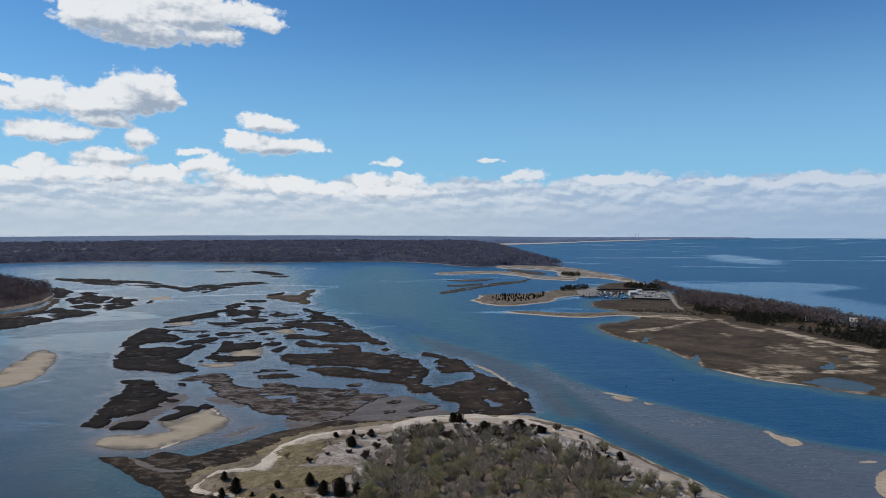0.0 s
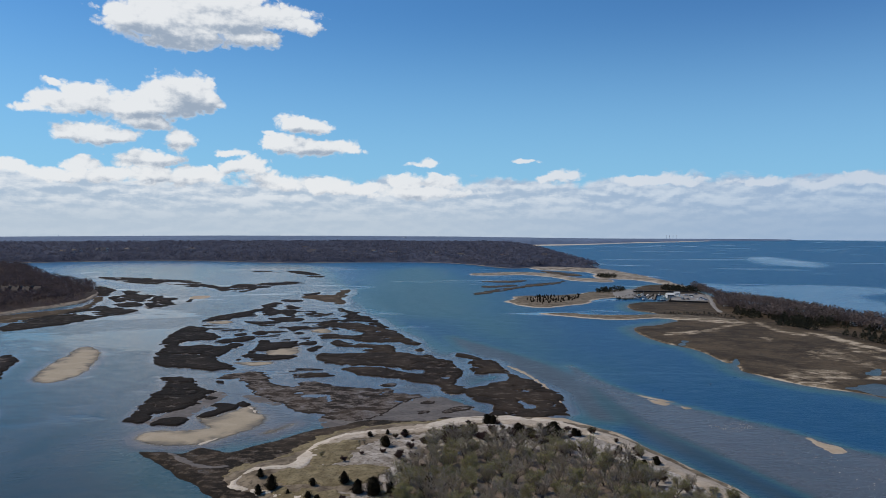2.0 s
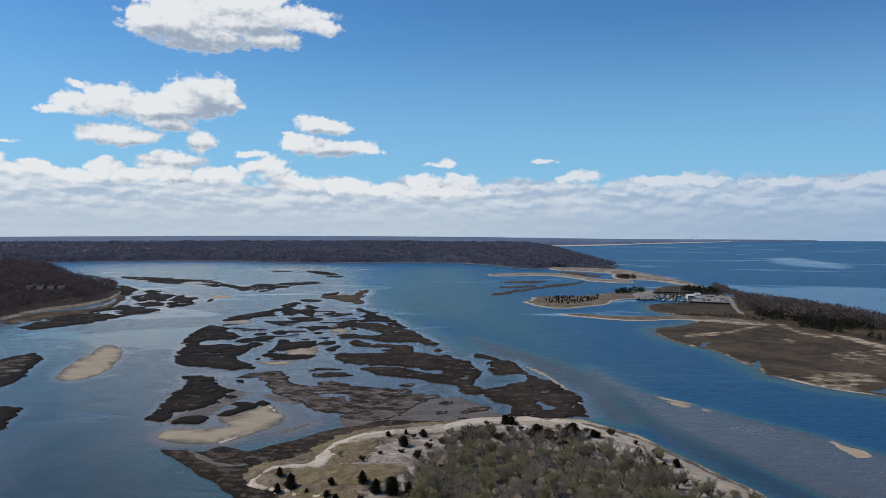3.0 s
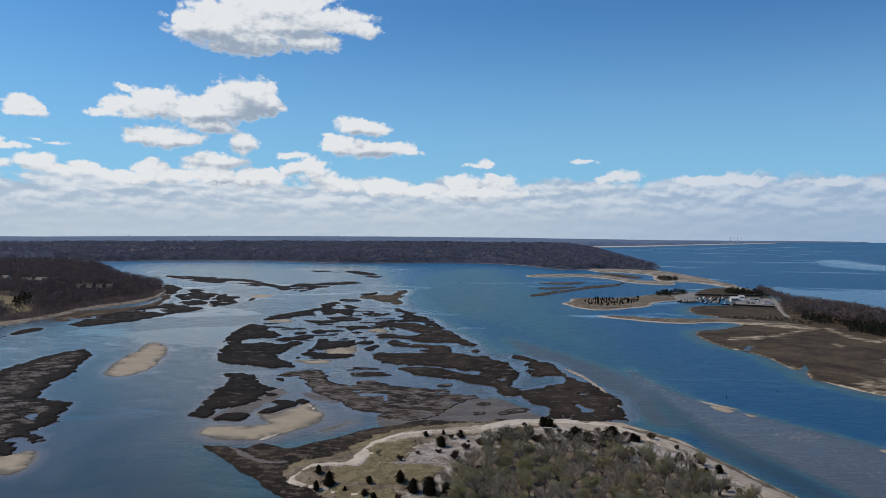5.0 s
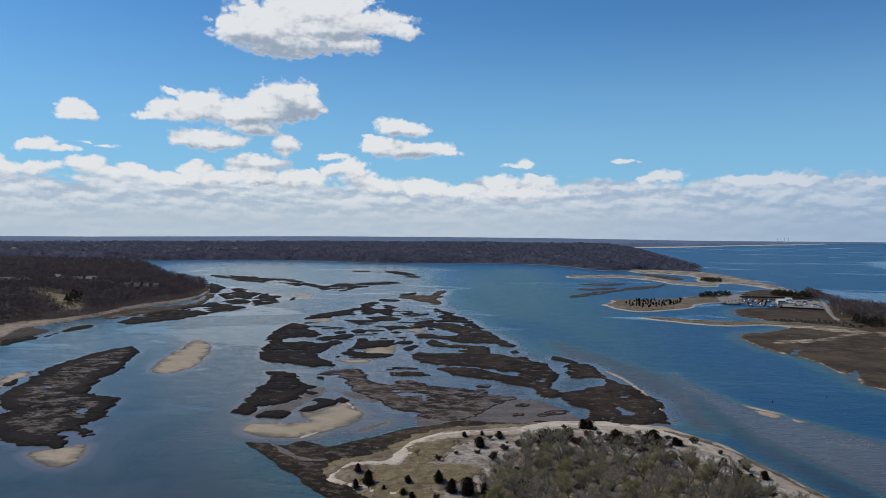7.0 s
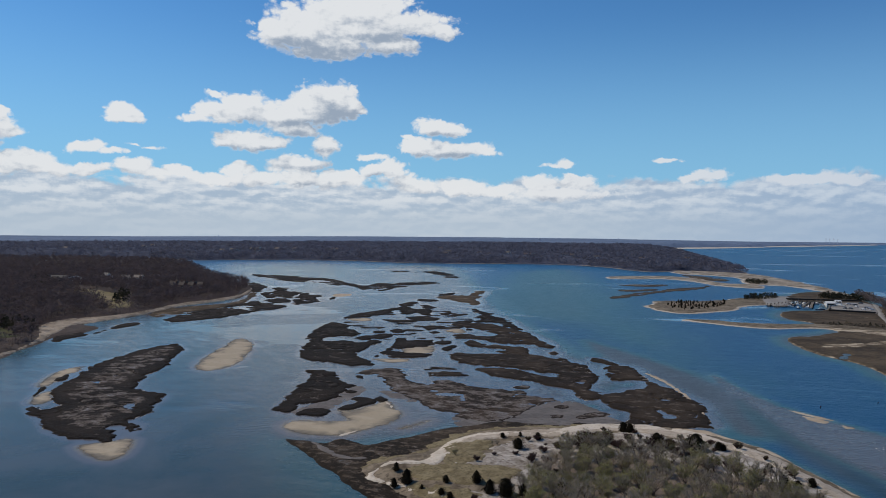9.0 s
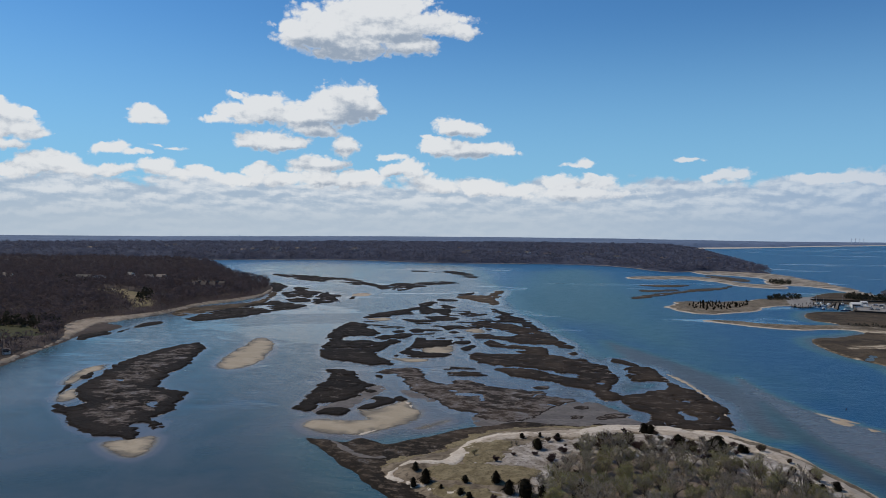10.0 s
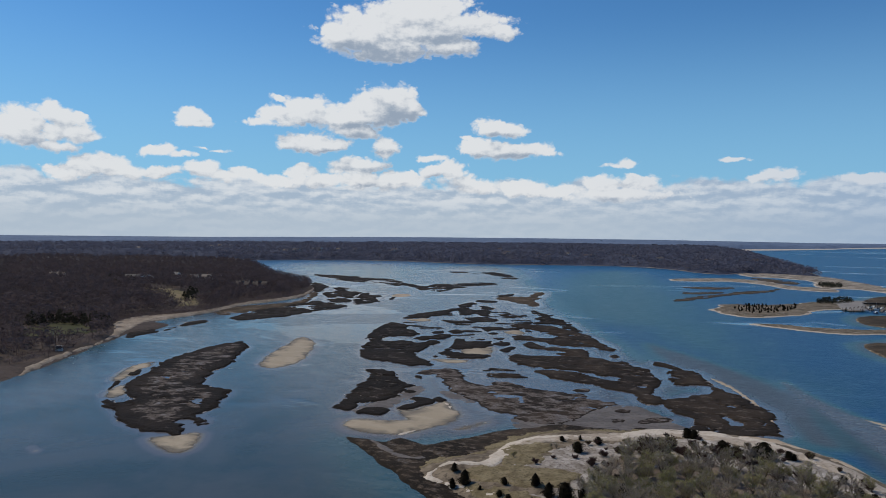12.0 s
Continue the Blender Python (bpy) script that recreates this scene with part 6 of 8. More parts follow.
def bare_tree(seed, height, width, budding, label, thing="tree", stems=2, twigs=None):
    """A leafless tree: trunk, limbs and a crown of fine twigs with a few buds."""
    rng = random.Random(seed)
    trunk, crown, buds = Soup(), Soup(), Soup()
    ends = []
    for stem in range(stems):
        at = Vector((rng.uniform(-0.3, 0.3), rng.uniform(-0.3, 0.3), -0.3)) if stems > 1 else Vector((0, 0, -0.3))
        way = bent(rng, Vector((0, 0, 1)), 0.12 if stems == 1 else 0.22)
        r = height * 0.030 / math.sqrt(stems)
        fork = at + way * height * rng.uniform(0.12, 0.24)
        trunk.limb(at, fork, r * 1.25, r, 6, 0.3)
        for limb in range(rng.randint(5, 7) if stems == 1 else 4):
            turn = 2 * math.pi * (limb + rng.random() * 0.7) / 6
            out = rng.uniform(0.35, 1.0) * width / height * 1.5
            go = (Vector((math.cos(turn) * out, math.sin(turn) * out, rng.uniform(1.0, 1.6)))).normalized()
            start = at.lerp(fork, rng.uniform(0.65, 1.0))
            long = height * rng.uniform(0.40, 0.54)
            mid = start + bent(rng, go, 0.12) * long * 0.55
            tip = mid + bent(rng, (go + Vector((0, 0, 0.25))).normalized(), 0.2) * long * 0.6
            trunk.limb(start, mid, r * 0.5, r * 0.34, 4, 0.35)
            trunk.limb(mid, tip, r * 0.34, r * 0.16, 3, 0.4)
            for k in range(8):
                root = (mid.lerp(tip, rng.random()) if k > 1 else start.lerp(mid, rng.uniform(0.5, 1)))
                turn2 = rng.uniform(0, 6.283)
                side = bent(rng, (go * 0.6 + Vector((math.cos(turn2), math.sin(turn2), 0.55))).normalized(), 0.2)
                end = root + side * height * rng.uniform(0.13, 0.22)
                crown.limb(root, end, r * 0.17, r * 0.07, 3, rng.uniform(0.2, 0.5))
                for j in range(26):
                    p = root.lerp(end, rng.uniform(0.25, 1))
                    q = p + bent(rng, (side + Vector((0, 0, 0.35))).normalized(), 0.55) * height * rng.uniform(0.05, 0.12)
                    flat = (q - p).cross(Vector((rng.gauss(0, 1), rng.gauss(0, 1), rng.gauss(0, 1)))).normalized() * 0.026
                    tone = rng.uniform(0.2, 0.9)
                    crown.tri(p - flat, p + flat, q, tone)
                    ends.append(q)
    for q in ends:
        for _ in range(2):
            if rng.random() < budding * 0.9:
                c = q + Vector((rng.gauss(0, 0.16), rng.gauss(0, 0.16), rng.gauss(0, 0.12)))
                u = Vector((rng.gauss(0, 1), rng.gauss(0, 1), rng.gauss(0, 1))).normalized() * rng.uniform(0.065, 0.13)
                w = u.orthogonal().normalized() * u.length
                buds.tri(c - u, c + u * 0.6 - w, c + w, rng.uniform(0.1, 0.9))
    tree = new(thing)
    part("trunk", trunk.mesh("trunk", BARK), tree)
    part("crown", crown.mesh("crown", twigs or TWIGS), tree)
    if buds.f:
        tagged(part("budding_haze", buds.mesh("budding_haze", BUDS), tree, "olive-green spring buds"), kind="stuff")
    return tagged(tree, label, "tree" if thing == "tree" else "shrub")


def cedar_tree(seed, height, width, label, shape=0, sprays=1300, size=0.85):
    """A dark juniper: a short trunk and a dense, uneven crown of small sprays. shape: 0 a cone, 1 rounder, 2 a broad bush."""
    rng = random.Random(seed)
    trunk, crown = Soup(), Soup()
    trunk.limb(Vector((0, 0, -0.3)), Vector((0, 0, height * 0.8)), 0.12, 0.03, 5, 0.3)
    lobes = [(rng.uniform(0, 6.283), rng.uniform(0.05, 0.85), rng.uniform(0.2, 0.55)) for _ in range(11)]

    def reach(h, turn):
        wide = width / 2 * ((1 - h) ** 0.85, (1 - h**1.3) ** 0.75, (1 - h * h) ** 0.55)[shape] * (0.7 + 0.3 * min(1, h * 6))
        for t, at, more in lobes:
            wide *= 1 + more * math.exp(-((h - at) / 0.1) ** 2) * max(-0.3, math.cos(turn - t))
        return wide

    rings = [[Vector((math.cos(t * 0.785) * r, math.sin(t * 0.785) * r, height * h)) for t in range(8) for r in (0.66 * reach(h, t * 0.785),)] for h in (0.02, 0.2, 0.4, 0.6, 0.78, 0.93)]
    for low, high in zip(rings, rings[1:]):
        for i in range(8):
            j = (i + 1) % 8
            crown.tri(low[i], low[j], high[j], 0.05)
            crown.tri(low[i], high[j], high[i], 0.05)
    for k in range(sprays):
        h, turn = rng.random() ** 1.1, rng.uniform(0, 6.283)
        wide = reach(h, turn) * rng.uniform(0.6, 1.12)
        c = Vector((math.cos(turn) * wide, math.sin(turn) * wide, height * (0.02 + 0.95 * h)))
        up = Vector((math.cos(turn) * 0.5, math.sin(turn) * 0.5, rng.uniform(0.3, 1.2))).normalized() * height * size * rng.uniform(0.05, 0.09)
        across = Vector((-math.sin(turn), math.cos(turn), rng.gauss(0, 0.3))) * height * size * rng.uniform(0.03, 0.055)
        crown.tri(c - across, c + across, c + up, rng.uniform(0.0, 0.8))
    tree = new("cedar")
    part("trunk", trunk.mesh("trunk", BARK), tree)
    part("crown", crown.mesh("crown", CEDAR), tree)
    return tagged(tree, label, "cedar", "cedars on the spit")


def at_height(height, x, y):
    return float(height(np.array([x]), np.array([y]))[0])


def turned(x, y, z, turn, size=1.0):
    return Matrix.Translation((x, y, z)) @ Matrix.Rotation(turn, 4, "Z") @ Matrix.Scale(size, 4)


def place_copy(ob, x, y, z, turn, size):
    made = copy_thing(ob, pose(x, y, z, 0, 0, math.degrees(turn)))
    made.scale = (size, size, size * 1.0)
    return made


def spit_cedars():
    spots = [(-20.3, 195.8, 2.0), (3.1, 211.2, 2.9), (5.0, 210.0, 2.7), (21.7, 195.2, 4.7), (27.6, 197.5, 2.2), (-10.6, 154.8, 3.6), (-18.8, 150.8, 3.1), (-11.6, 150.1, 2.1), (37.4, 184.4, 2.1), (39.3, 176.0, 1.9), (41.0, 171.2, 2.1), (45.1, 175.5, 2.2), (-30.2, 195.2, 1.5), (-25.5, 197.5, 1.4), (-24.6, 185.9, 2.9), (-51.7, 163.2, 2.1), (-49.9, 155.8, 2.3), (-47.2, 157.2, 3.5), (-42.6, 154.1, 1.2), (-37.4, 156.5, 1.7), (-30.4, 157.6, 2.9), (-37.2, 150.8, 1.6), (-26.3, 152.1, 3.3), (-22.6, 151.4, 3.8), (-34.6, 148.8, 1.6), (11.8, 198.0, 3.4), (13.2, 196.9, 2.7), (20.0, 196.9, 3.1), (28.9, 197.5, 1.7)]
    kinds = [cedar_tree(300 + k, 5.0, w, "dense dark green cedar standing on pale dune sand", form) for k, (w, form) in enumerate(((4.4, 1), (5.0, 2), (5.4, 2)))]
    rng = random.Random(5)
    used = set()
    for x, y, tall in spots:
        k = rng.randrange(3)
        z = at_height(spit_height, x, y) + 0.2
        turn = rng.uniform(0, 6.283)
        if k not in used:
            ob = kinds[k]
            used.add(k)
            ob.matrix_basis = pose(x, y, z, 0, 0, math.degrees(turn))
            ob.scale = (tall / 5,) * 3
        else:
            place_copy(kinds[k], x, y, z, turn, tall / 5)


spit_cedars()


def scattered(outline, gap, count, seed, keep=None):
    """Places in an outline that keep a distance from one another."""
    rng = np.random.default_rng(seed)
    p = np.array(outline, float)
    lo, hi = p.min(0), p.max(0)
    tries = rng.uniform(lo, hi, (count * 12, 2))
    tries = tries[inside(tries[:, 0], tries[:, 1], outline, 1) > 0]
    if keep is not None:
        tries = tries[keep(tries[:, 0], tries[:, 1])]
    cells, chosen = {}, []
    for x, y in tries:
        d = gap(x, y) if callable(gap) else gap
        i, j = int(x // d), int(y // d)
        if any((x - a) ** 2 + (y - b) ** 2 < d * d for u in (-1, 0, 1) for v in (-1, 0, 1) for a, b in cells.get((i + u, j + v), ())):
            continue
        cells.setdefault((i, j), []).append((x, y))
        chosen.append((x, y))
        if len(chosen) >= count:
            break
    return chosen


def spit_trees():
    rng = random.Random(9)
    label = "bare grey tree with olive buds in the spit's wood"
    kinds = [bare_tree(40 + k, h, w, b, label) for k, (h, w, b) in enumerate(((7.6, 6.0, 0.22), (7.0, 6.4, 0.7), (8.0, 5.6, 0.06), (6.4, 6.0, 0.95), (7.2, 6.4, 0.12), (7.8, 6.6, 0.4)))]
    spots = scattered([(-13.7, 178.1), (-10.4, 184.1), (-3.7, 186.7), (5.5, 188), (14.7, 186.9), (23.4, 183.7), (30, 178), (35.7, 170.5), (39.8, 164.5), (43, 156.3), (45.9, 149), (48.2, 141.6), (54.6, 129.1), (49.2, 116), (10.8, 113.9), (-15.3, 129.7), (-21.7, 144.1), (-19, 155.7), (-15.5, 166.6)], 4.0, 195, 77)
    for ob in kinds:
        tagged(ob, group="bare trees on the spit")
    for i, (x, y) in enumerate(spots):
        k = rng.randrange(6)
        size = rng.uniform(0.7, 1.08)
        z = at_height(spit_height, x, y) + 0.25
        if i < 6:
            kinds[i].matrix_basis = pose(x, y, z, 0, 0, rng.uniform(0, 360))
        else:
            place_copy(kinds[k], x, y, z, rng.uniform(0, 6.283), size)
    for x, y, tall in [(29.2, 173.3, 6.4), (42.5, 179.6, 4.5), (48.7, 158.3, 4.3), (55.1, 150.8, 4.7), (42.7, 150.8, 3.5), (-15.0, 176.9, 3.4), (-7.3, 182.4, 3.1), (-14.7, 165.1, 3.4), (52.1, 154.8, 2.8), (32.5, 161.3, 4.3), (-8.9, 195.2, 3.7), (-3.8, 193.6, 4.0), (-0.6, 195.2, 3.0), (8.1, 195.2, 3.7), (15.2, 193.6, 3.7), (-6.7, 186.4, 4.2), (32.9, 177.8, 3.4), (-30.5, 187.4, 2.0), (-39.6, 175.5, 2.2), (-3.9, 198.0, 2.4)]:
        place_copy(kinds[rng.choice((1, 3, 4))], x, y, at_height(spit_height, x, y) + 0.2, rng.uniform(0, 6.283), tall / 7.0)
    # low leafless shrubs on the dune
    shrubs = [bare_tree(60 + k, h, 3.4, b, "low leafless maroon-brown shrub on pale dune sand", "shrub", 6, THICKET) for k, (h, b) in enumerate(((2.6, 0.0), (3.2, 0.03), (2.2, 0.0)))]
    for ob in shrubs:
        tagged(ob, group="shrubs on the dune")
    for x, y, tall in [(-7.8, 193.6, 4.0), (-5.7, 194.7, 3.4), (-3.9, 196.3, 3.4), (-1.3, 198.0, 3.1), (-9.0, 196.9, 3.1), (-6.9, 200.3, 2.8), (10.9, 195.8, 4.1), (12.4, 194.7, 2.7), (14.6, 194.7, 3.7), (16.1, 192.5, 3.0), (-12.5, 182.4, 2.2), (-14.4, 187.4, 2.3), (6.1, 208.7, 2.5), (4.6, 199.2, 2.4), (7.6, 202.6, 1.7), (-22.8, 193.6, 1.7), (19.0, 192.5, 2.0), (35.2, 182.4, 1.9), (32.5, 180.1, 2.2), (36.8, 169.1, 1.8), (43.4, 162.8, 2.0)]:
        place_copy(shrubs[rng.randrange(3)], x, y, at_height(spit_height, x, y) + 0.2, rng.uniform(0, 6.283), tall / 2.8)
    for x, y, tall in [(-7.2, 191.6, 4.2), (-4.6, 195.5, 4.6), (-0.8, 196.6, 4.0), (2.5, 191.7, 4.2), (10.0, 196.9, 4.4), (12.3, 198.0, 4.0), (15.0, 195.1, 4.2), (16.6, 193.0, 3.6), (1.0, 193.9, 3.6), (-2.8, 189.7, 4.2), (-9.0, 189.0, 3.6), (-17.6, 184.6, 3.2), (-16.0, 176.4, 3.4), (-19.5, 178.2, 2.6), (23.8, 196.5, 3.0), (6.9, 192.4, 3.2), (19.0, 191.7, 3.2), (-11.9, 183.7, 3.2)]:
        place_copy(shrubs[rng.randrange(3)], x, y, at_height(spit_height, x, y) + 0.2, rng.uniform(0, 6.283), tall / 2.7)
    spots = scattered([(-40.7, 168.4), (-37.2, 173.7), (-32.1, 177.6), (-29.9, 186.8), (-27, 193.6), (-13.5, 199.4), (-6.1, 209.4), (1.9, 211.1), (12.6, 208.6), (22.9, 207.1), (36.9, 199.8), (41.4, 190.6), (45.7, 176.6), (50.1, 167.2), (54, 158.5), (57, 149.3), (59.2, 140.1), (66.7, 123.9), (25.9, 115.8), (-2.9, 112.1), (-18.4, 126.6), (-29.5, 138.4), (-33.9, 147.2), (-29.4, 156.3), (-22.4, 161.6), (-22.8, 169), (-32, 169.7)], 4.5, 75, 78, lambda x, y: inside(x, y, [(-13.7, 178.1), (-10.4, 184.1), (-3.7, 186.7), (5.5, 188), (14.7, 186.9), (23.4, 183.7), (30, 178), (35.7, 170.5), (39.8, 164.5), (43, 156.3), (45.9, 149), (48.2, 141.6), (54.6, 129.1), (49.2, 116), (10.8, 113.9), (-15.3, 129.7), (-21.7, 144.1), (-19, 155.7), (-15.5, 166.6)]) < 4)
    for i, (x, y) in enumerate(spots):
        z = at_height(spit_height, x, y) + 0.2
        if i < 3:
            shrubs[i].matrix_basis = pose(x, y, z, 0, 0, rng.uniform(0, 360))
        else:
            place_copy(shrubs[rng.randrange(3)], x, y, z, rng.uniform(0, 6.283), rng.uniform(0.45, 1.0))


spit_trees()


def crown_shape(seed, blades, evergreen=False, blade=1.0):
    """One far tree of unit height: a stem and a brush of slender blades."""
    rng = random.Random(seed)
    s = Soup()
    s.limb(Vector((0, 0, -0.08)), Vector((0, 0, 0.55)), 0.013, 0.008, 3, 0.55)
    for k in range(blades):
        turn = rng.uniform(0, 6.283)
        if evergreen:
            h = rng.random() ** 1.2
            wide = 0.30 * (1 - h) ** 0.7 * rng.uniform(0.6, 1.1)
            c = Vector((math.cos(turn) * wide, math.sin(turn) * wide, 0.08 + 0.86 * h))
            up = Vector((math.cos(turn) * 0.06, math.sin(turn) * 0.06, rng.uniform(0.08, 0.15)))
            across = Vector((-math.sin(turn), math.cos(turn), rng.gauss(0, 0.3))) * rng.uniform(0.07, 0.12)
            s.tri(c - across, c + across, c + up, rng.uniform(0, 0.7))
        elif k % 3:
            lift = rng.uniform(0.38, 0.98)
            out = rng.uniform(0.5, 1.0) * 0.40 * math.sqrt(max(0.06, 1 - ((lift - 0.6) / 0.42) ** 2))
            c = Vector((math.cos(turn) * out, math.sin(turn) * out, lift))
            u = Vector((rng.gauss(0, 1), rng.gauss(0, 1), rng.gauss(0, 0.6))).normalized() * rng.uniform(0.05, 0.10) * blade
            w = u.orthogonal().normalized() * rng.uniform(0.035, 0.075) * blade
            s.tri(c - u, c + u, c + w, rng.uniform(0.2, 0.8))
        else:
            lift, out = rng.uniform(0.45, 1.0), rng.random() ** 0.6 * 0.42
            out *= math.sqrt(max(0.05, 1 - ((lift - 0.58) / 0.46) ** 2))
            tip = Vector((math.cos(turn) * out, math.sin(turn) * out, lift))
            root = Vector((tip.x * 0.35, tip.y * 0.35, lift - rng.uniform(0.16, 0.34)))
            across = Vector((rng.gauss(0, 1), rng.gauss(0, 1), rng.gauss(0, 0.4))).normalized() * rng.uniform(0.012, 0.032)
            s.tri(root, tip - across, tip + across, rng.uniform(0.1, 0.9))
    return np.array(s.v), np.array(s.f), np.array(s.tone)


def woods(name, spots, height, tall, mat, label, blades=34, seed=1, evergreen=False, wide=1.0, blade=1.0):
    """Many far trees in one mesh."""
    rng = np.random.default_rng(seed)
    kinds = [crown_shape(seed * 31 + k, blades, evergreen, blade) for k in range(7)]
    spots = np.array(spots)
    base = height(spots[:, 0], spots[:, 1])
    which = rng.integers(0, 7, len(spots))
    vs, fs, ts, start = [], [], [], 0
    for k, (v, f, tone) in enumerate(kinds):
        p, z = spots[which == k], base[which == k]
        n = len(p)
        if not n:
            continue
        turn, size = rng.uniform(0, 6.283, n), rng.uniform(*tall, n)
        fat = size * rng.uniform(0.85, 1.25, n) * wide
        c, s = np.cos(turn)[:, None], np.sin(turn)[:, None]
        x = (v[None, :, 0] * c - v[None, :, 1] * s) * fat[:, None] + p[:, :1]
        y = (v[None, :, 0] * s + v[None, :, 1] * c) * fat[:, None] + p[:, 1:]
        zz = v[None, :, 2] * size[:, None] + z[:, None]
        vs.append(np.stack([x, y, zz], -1).reshape(-1, 3))
        fs.append((f[None] + (np.arange(n) * len(v))[:, None, None]).reshape(-1, 3) + start)
        ts.append((tone[None] * 0.45 + rng.uniform(0.0, 0.6, n)[:, None]).ravel())
        start += n * len(v)
    ob = new(name, mesh_from(name, np.concatenate(vs), np.concatenate(fs), mat, False, tone=np.concatenate(ts)))
    return tagged(ob, label, "woods", kind="stuff")


def thicken(x, y):
    return max(4.6, math.hypot(x, y) / 150)


HEADLAND_WOODS = [(-411, 194), (-292.5, 228.6), (-292.6, 250.3), (-296.6, 275.6), (-306.9, 303.2), (-325, 334), (-366, 376), (-368, 414), (-358, 437), (-355, 473), (-373, 527), (-361, 580), (-368, 633), (-398, 705), (-444, 778), (-492, 818), (-546, 878), (-618, 962), (-715, 1085), (-802, 1203), (-903, 1316), (-1052, 1265), (-1346, 1053), (-1572, 745)]
CLEARINGS = (
    [(-510, 558), (-488, 560), (-449, 547), (-414, 535), (-376, 479), (-386, 465), (-430, 503), (-468, 525)],
    [(-364, 304), (-376, 337), (-357, 350), (-325, 323), (-325.9, 306.5), (-332.9, 294.9), (-337.8, 282.4)],
    [(-420, 589), (-396, 616), (-440, 688), (-475, 662)],
    [(-508, 628), (-482, 640), (-536, 711), (-564, 698)],
    [(-332.9, 294.9), (-325.9, 306.5), (-327, 323), (-309.4, 305.6), (-307.1, 285.3), (-314.6, 278.7)],
    [(-402, 470), (-383, 488), (-361, 466), (-362, 442), (-383, 448)],
)
woods("bare_woods", scattered(HEADLAND_WOODS, thicken, 9500, 21, lambda x, y: (np.minimum.reduce([-inside(x, y, c) for c in CLEARINGS]) > 0) & (np.abs(np.degrees(np.arctan2(x, y)) + 35) < 22)),
      headland_height, (6.5, 10.5), WOODS, "dense bare brown woods covering the headland", 52, 3, blade=1.45)
woods("bare_woods", scattered(WOODS_MAIN, 3.9, 1100, 22), mainland_height, (6, 10), BLUFF_WOODS, "bare brown woods along the sea bluff", 60, 4, blade=1.35)
woods("evergreens", scattered([(195, 556), (200, 513), (198, 480), (208, 459), (222, 442), (222, 415), (224.4, 384.5), (226.8, 354.7), (229.9, 329.2), (257.5, 369), (268, 420), (266, 456), (262, 490), (256, 510), (239, 528), (219, 532), (213, 560)], 4.0, 380, 23, lambda x, y: fractal(x, y, 22, 19, 3) > -0.25), mainland_height, (2.5, 7.0), PINES, "dark evergreens along the edge of the meadow", 60, 5, True, 1.5)
far_belt = [(-1661, 1051), (-1146, 1378), (-967, 1444), (-928, 1517), (-812, 1591), (-674, 1628), (-548, 1569), (-423, 1522), (-214, 1605), (-83, 1588), (-17, 1491), (29, 1354), (71, 1318), (106, 1354), (161, 1354), (230, 1306), (239, 1462), (249, 1737), (261, 2197), (264, 2681), (203, 3287), (48, 3689), (-2224, 3490), (-2919, 2557), (-3224, 2041)]
woods("bare_woods", scattered(far_belt, lambda x, y: math.hypot(x, y) / 125, 15000, 24, lambda x, y: (np.hypot(x, y) < 3200) & (inside(x, y, FAR_LAND) > 14)), far_height, (9, 15), HAZED_WOODS, "far bare woods above the bay's shore, tinted blue for haze", 20, 6, wide=1.3, blade=2.2)
woods("bare_woods", scattered(FAR_LAND[1:23] + [(150, 2197), (-300, 1800), (-1000, 1800)], 8.0, 4200, 25, lambda x, y: (inside(x, y, FAR_LAND) > 5) & (inside(x, y, FAR_LAND) < 75)), far_height, (8, 13), HAZED_WOODS, "bare trees down to the far beach, tinted blue for haze", 20, 7, wide=1.3, blade=2.2)
for outline, count, seed in (
    ([(-614, 614), (-664, 708), (-590, 646), (-513, 551), (-546, 553)], 120, 31),
    ([(-414, 503), (-431, 541), (-417, 533), (-391, 495), (-392, 484)], 22, 32),
    ([(-385, 314), (-390, 341), (-378, 355), (-352, 359), (-331, 340), (-359, 338), (-369, 323)], 60, 33),
):
    woods("evergreens", scattered(outline, 5.0, count, seed), headland_height, (4.5, 8), PINES, "dark evergreen stand among the bare woods", 50, seed, True, 1.4)
woods("undergrowth", scattered([(-276.4, 225.9), (-280.6, 245.6), (-289.2, 268.7), (-299.3, 295.6), (-313, 321.9), (-351, 362), (-354, 398), (-344, 420), (-341, 454), (-357, 505), (-345, 555), (-352, 606), (-380, 655), (-372, 597), (-382, 540), (-366, 486), (-367, 448), (-374, 420), (-375, 383), (-322, 329), (-313.5, 307.8), (-303.6, 282), (-293.5, 256.9), (-288.3, 235.6)], 2.6, 900, 41), headland_height, (1.8, 4.0), WOODS, "brown undergrowth along the foot of the woods", 34, 9, False, 1.8)
GROVE = scattered([(43, 627), (52, 680), (69, 699), (94, 692), (106, 719), (93, 650), (74, 622), (59, 602), (50, 612)], 3.0, 95, 34)
flat_isle = lambda x, y: 1.0 + 0 * x
for outline, count, seed, height, tall in (
    ([(173, 1032), (192, 1093), (211, 1077), (201, 1004), (178, 990)], 90, 35, flat_isle, (2, 4)),
    ([(120, 734), (139, 789), (164, 789), (161, 756), (131, 726)], 60, 36, flat_isle, (2.5, 5)),
    ([(145, 548), (186, 548), (196, 521), (190, 506), (179, 528), (142, 536)], 60, 37, mainland_height, (1, 2.2)),
    ([(212, 824), (247, 806), (252, 772), (231, 756), (205, 772)], 70, 38, mainland_height, (3, 6)),
):
    woods("scrub", scattered(outline, 3.0, count, seed), height, tall, PINES, "dark scrub on low sandy ground", 40, seed, True, 1.8)
